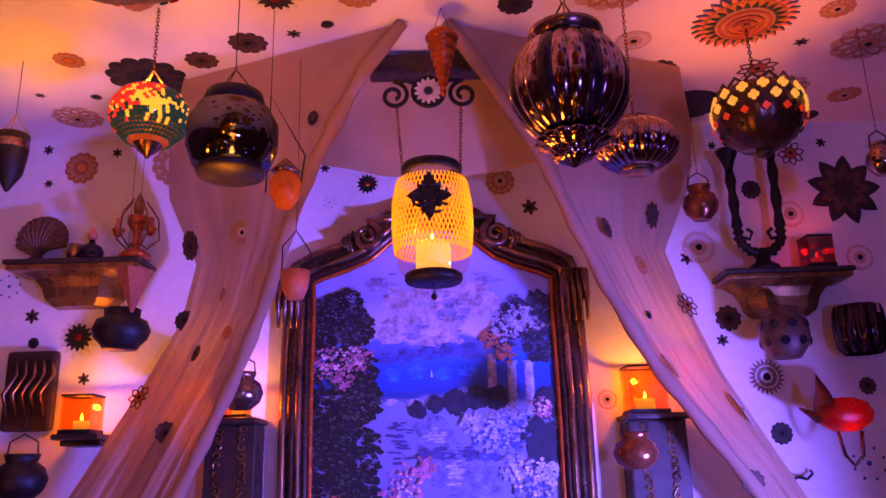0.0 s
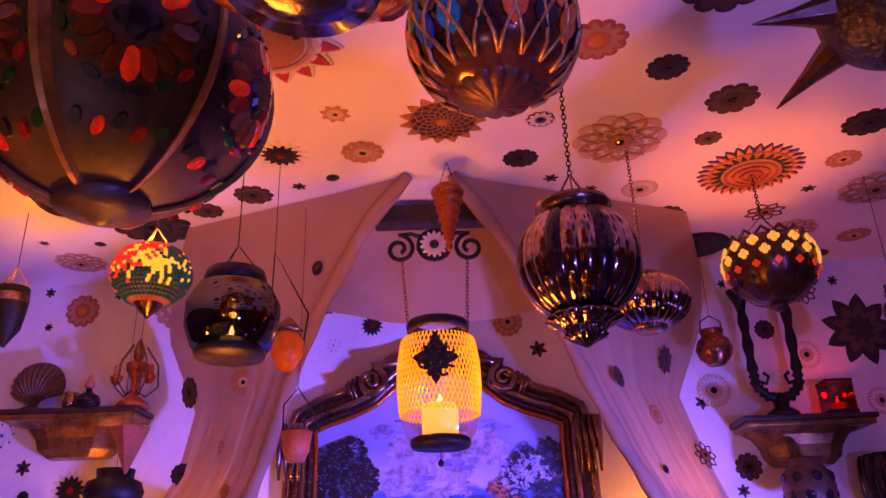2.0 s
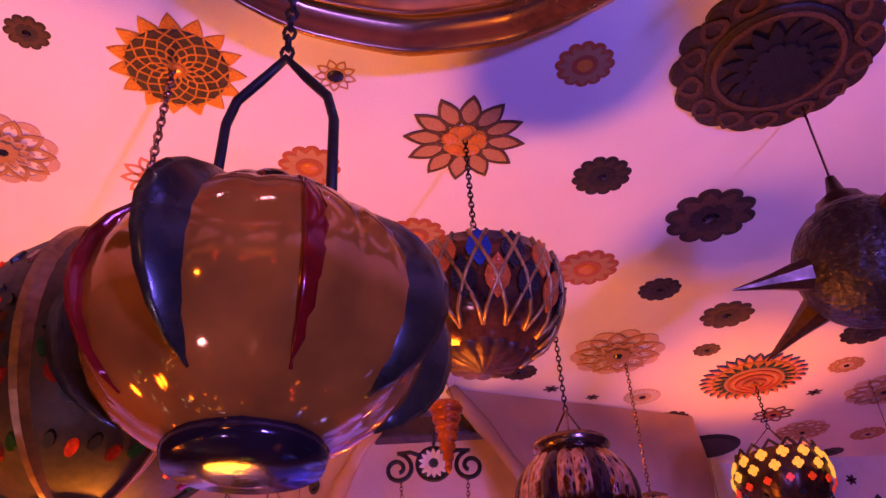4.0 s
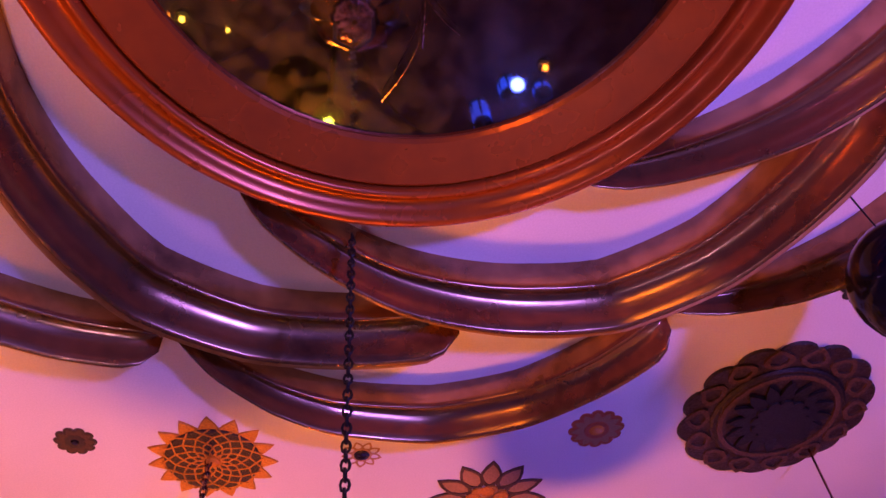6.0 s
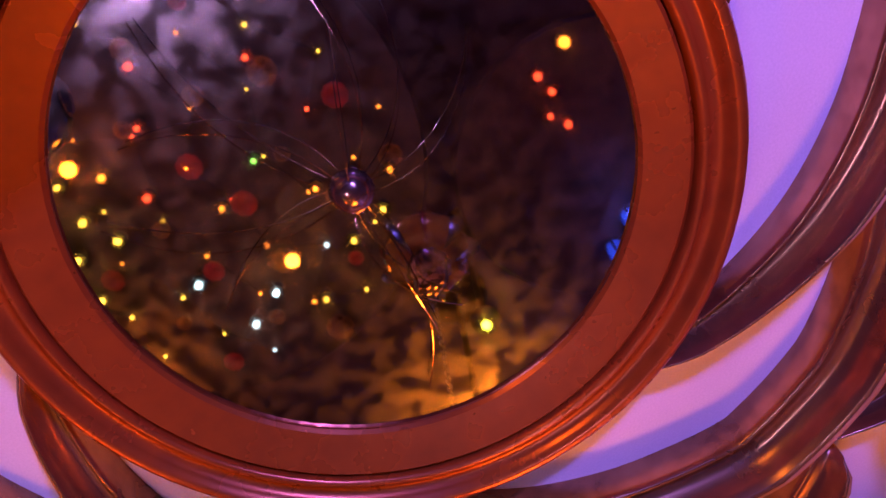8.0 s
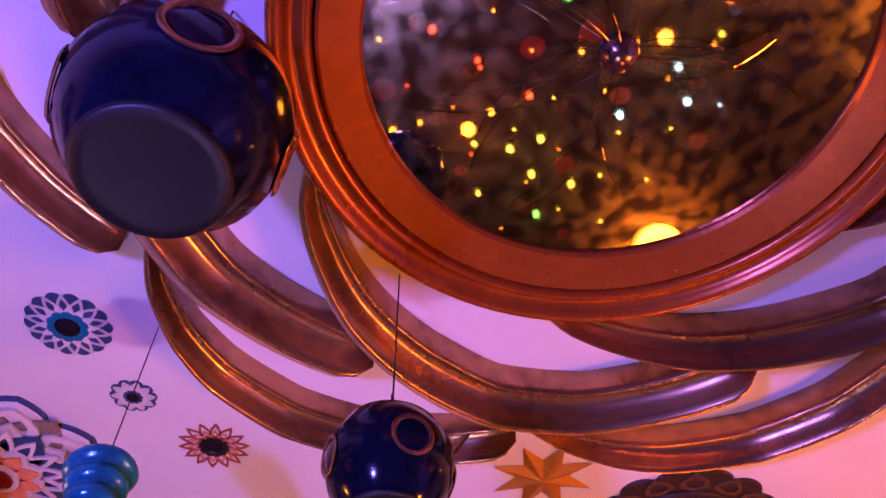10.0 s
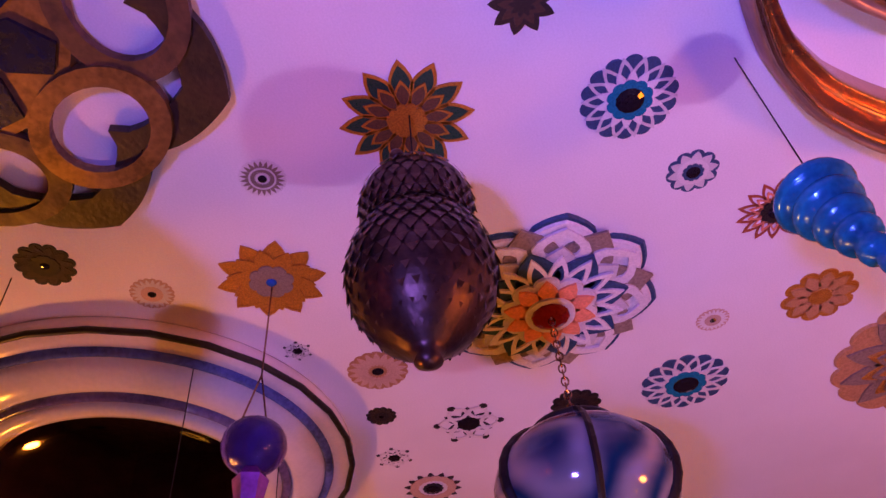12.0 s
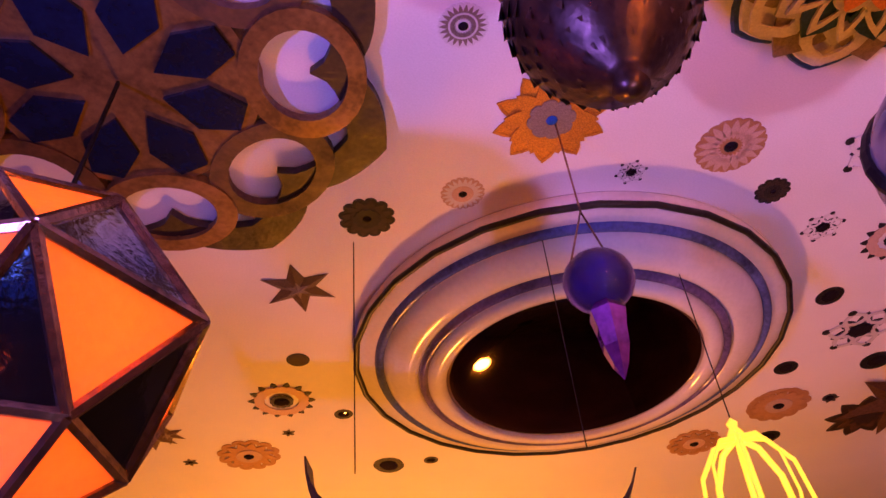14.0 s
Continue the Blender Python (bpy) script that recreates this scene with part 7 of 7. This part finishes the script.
def tea_light(x, y, color, r=0.011):
    root = thing("tea_light", "small coloured glass tea light glowing on the table", "candle", Matrix.Translation((x, y, 0.75)), "table lights")
    smooth(part("glass", lathe([(0, 0), (0.02, 0), (0.024, 0.03), (0.022, 0.03), (0, 0.012)], 12), IRON, root))
    smooth(part("flame", sphere_bm(r, 8, 6, at=(0, 0, 0.035), sz=1.5), color, root))


GY, GO, GR, GW, GG = glow_mat("yellow_light", (1, 0.6, 0.05), 14), glow_mat("orange_light", (1, 0.28, 0.02), 14), glow_mat("red_light", (1, 0.07, 0.02), 12), glow_mat("cool_light", (0.6, 0.9, 1), 12), glow_mat("green_light", (0.25, 1, 0.1), 9)
for x, y, c in ((-0.6, -0.26, GR), (-0.88, -0.07, GO), (-0.82, 0.05, GR), (-0.95, -0.39, GO), (-1.03, -0.46, GO), (-1.12, -0.26, GG), (-1.29, -0.26, GO), (-1.02, 0.0, GY), (-0.98, 0.1, GY), (-1.12, 0.08, GY), (-1.16, 0.22, GY), (-1.29, 0.11, GG), (-0.89, 0.35, GW), (-0.84, 0.56, GW), (-0.72, 0.51, GW)):
    tea_light(x, y, c)
for x, y, c in ((-0.41, 0.31, GO), (-0.3, 0.34, GO), (-0.2, 0.39, GO), (-0.29, 0.48, GY), (-0.42, 0.51, GY), (-0.61, 0.62, GY), (-0.5, 0.14, GG), (-0.67, 0.2, GO), (-0.92, -0.3, GO), (-1.0, -0.12, GY), (-0.7, -0.12, GR), (-1.08, -0.4, GO), (-0.33, -0.1, GR), (-0.21, -0.25, GR), (-1.2, -0.1, GY)):
    tea_light(x, y, c, 0.008)

g = thing("light_panel", "small bright violet-white LED panel on the table", "lamp", pose(-0.36, -0.43, 0.75, 0, 0, -14))
part("case", box_bm(-0.085, 0.085, -0.045, 0.045, 0, 0.02, bevel=0.004), IRON, g)
part("screen", box_bm(-0.078, 0.078, -0.039, 0.039, 0.02, 0.023), LEDM, g, "glowing white screen")
g = thing("string_lights", "string of tiny coloured bulbs strewn over the table", "lights", Matrix.Translation((0, 0, 0.75)))
random.seed(31)
pts = []
for k in range(46):
    a, r = 2.4 * k, 0.68 * math.sqrt((k + 0.5) / 46)
    pts.append((-0.75 + r * math.cos(a), 0.05 + r * math.sin(a)))
pts.sort(key=lambda p: (round(p[0] / 0.2), p[1] * (1 if round(p[0] / 0.2) % 2 else -1)))
part("wire", sweep([(x, y, 0.004) for x, y in pts], 0.002, 5), IRON, g)
for x, y in pts:
    smooth(part("bulb", sphere_bm(random.uniform(0.0035, 0.0065), 8, 6, at=(x, y, 0.01)), random.choice((GO, GY, GO, GR, GY, GW if y > 0.25 else GO)), g))


# added round side table with a blue lantern, red lights and brass dishes, all for the mirror
g = thing("side_table", "small dark round side table crowded with lanterns", "table", Matrix.Translation((0.32, 0.76, 0)))
part("top", lathe([(0, 0.72), (0.44, 0.72), (0.45, 0.735), (0.44, 0.75), (0, 0.75)], 40), DARKWOOD, g)
part("pedestal", lathe([(0, 0), (0.2, 0), (0.18, 0.03), (0.05, 0.08), (0.035, 0.4), (0.06, 0.72), (0, 0.72)], 24), DARKWOOD, g)
# Made-up glowing lanterns supply the blue patch that the mirror shows.
BLUELIT = glow_mat("blue_lantern_glass", (0.03, 0.09, 1.0), 1.6)
for x, y, h in ((0.22, 1.02, 0.1), (0.31, 0.95, 0.07), (0.42, 0.98, 0.03)):
    lantern = thing("table_lantern", "added blue lantern that gives the mirror its blue patch", "lantern", Matrix.Translation((x, y, 0.75)), "blue table lanterns")
    smooth(part("foot", lathe([(0, 0), (0.03, 0), (0.028, 0.01), (0.02, 0.016), (0, 0.016)], 16), IRON, lantern))
    for k in range(6):
        a = 2 * math.pi * k / 6
        p = part("pane", plate([(-h / 2, -0.012), (h / 2, -0.009), (h / 2, 0.009), (-h / 2, 0.012)], 0, 0.002), BLUELIT, lantern)
        p.matrix_basis = Matrix.Translation((0.026 * math.cos(a), 0.026 * math.sin(a), 0.018 + h / 2)) @ Matrix.Rotation(a, 4, "Z") @ Matrix.Rotation(math.pi / 2, 4, "Y")
    smooth(part("lid", lathe([(0.03, h + 0.018), (0.022, h + 0.03), (0.006, h + 0.04), (0, h + 0.05)], 12), IRON, lantern))
for x, y, c, r in ((0.41, 0.37, GO, 0.017), (0.3, 0.41, GR, 0.012), (0.31, 0.47, GR, 0.01), (0.3, 0.58, GR, 0.011), (0.27, 0.53, GR, 0.009), (0.62, 0.58, GR, 0.01), (0.43, 0.9, GO, 0.009)):
    tea_light(x, y, c, r)
g = thing("floor_candle", "bright greenish candle on a tall black stand", "candle", Matrix.Translation((-0.26, 1.01, 0)))
smooth(part("stand", lathe([(0, 0), (0.1, 0), (0.09, 0.015), (0.012, 0.04), (0.01, 0.7), (0.05, 0.73), (0.05, 0.74), (0, 0.735)], 20), IRON, g))
smooth(part("flame", sphere_bm(0.016, 10, 8, at=(0, 0, 0.77)), glow_mat("lime_light", (0.9, 1.0, 0.06), 25), g))
# Dishes are invented clutter, giving the dark mirror brown texture to reflect.
BRASSDISH = mat("brass_dish", (0.45, 0.25, 0.08), 0.3, 0.9, 0.3, 20, 0.3, dark=(0.1, 0.05, 0.02))
random.seed(77)
for k in range(34):
    a, r = 2.4 * k, 0.7 * math.sqrt((k + 0.5) / 34)
    x, y, w = -0.75 + r * math.cos(a), 0.05 + r * math.sin(a), random.uniform(0.02, 0.045)
    dish = thing("brass_dish", "small brass dish, added clutter for the mirror to reflect", "dish", Matrix.Translation((x, y, 0.75)), "table dishes")
    smooth(part("bowl", ribbed([(w * 0.3, 0.001), (w * 0.5, 0.003), (w, 0.018 + 0.01 * (k % 3)), (w * 0.96, 0.02 + 0.01 * (k % 3)), (w * 0.5, 0.007), (0.002, 0.006)], 9, 0.08), BRASSDISH if k % 3 else REDM, dish))
# Added fill lamps above the tables, brightening what the mirror reflects.
lamp("candle_glow", "POINT", (-0.85, -0.15, 0.95), ORANGE, 0.8, 0.02)
lamp("candle_glow", "POINT", (-0.55, 0.4, 0.95), AMBER, 0.5, 0.02)
lamp("lantern_glow", "POINT", (0.32, 0.86, 0.95), (0.1, 0.15, 1.0), 0.5, 0.02)
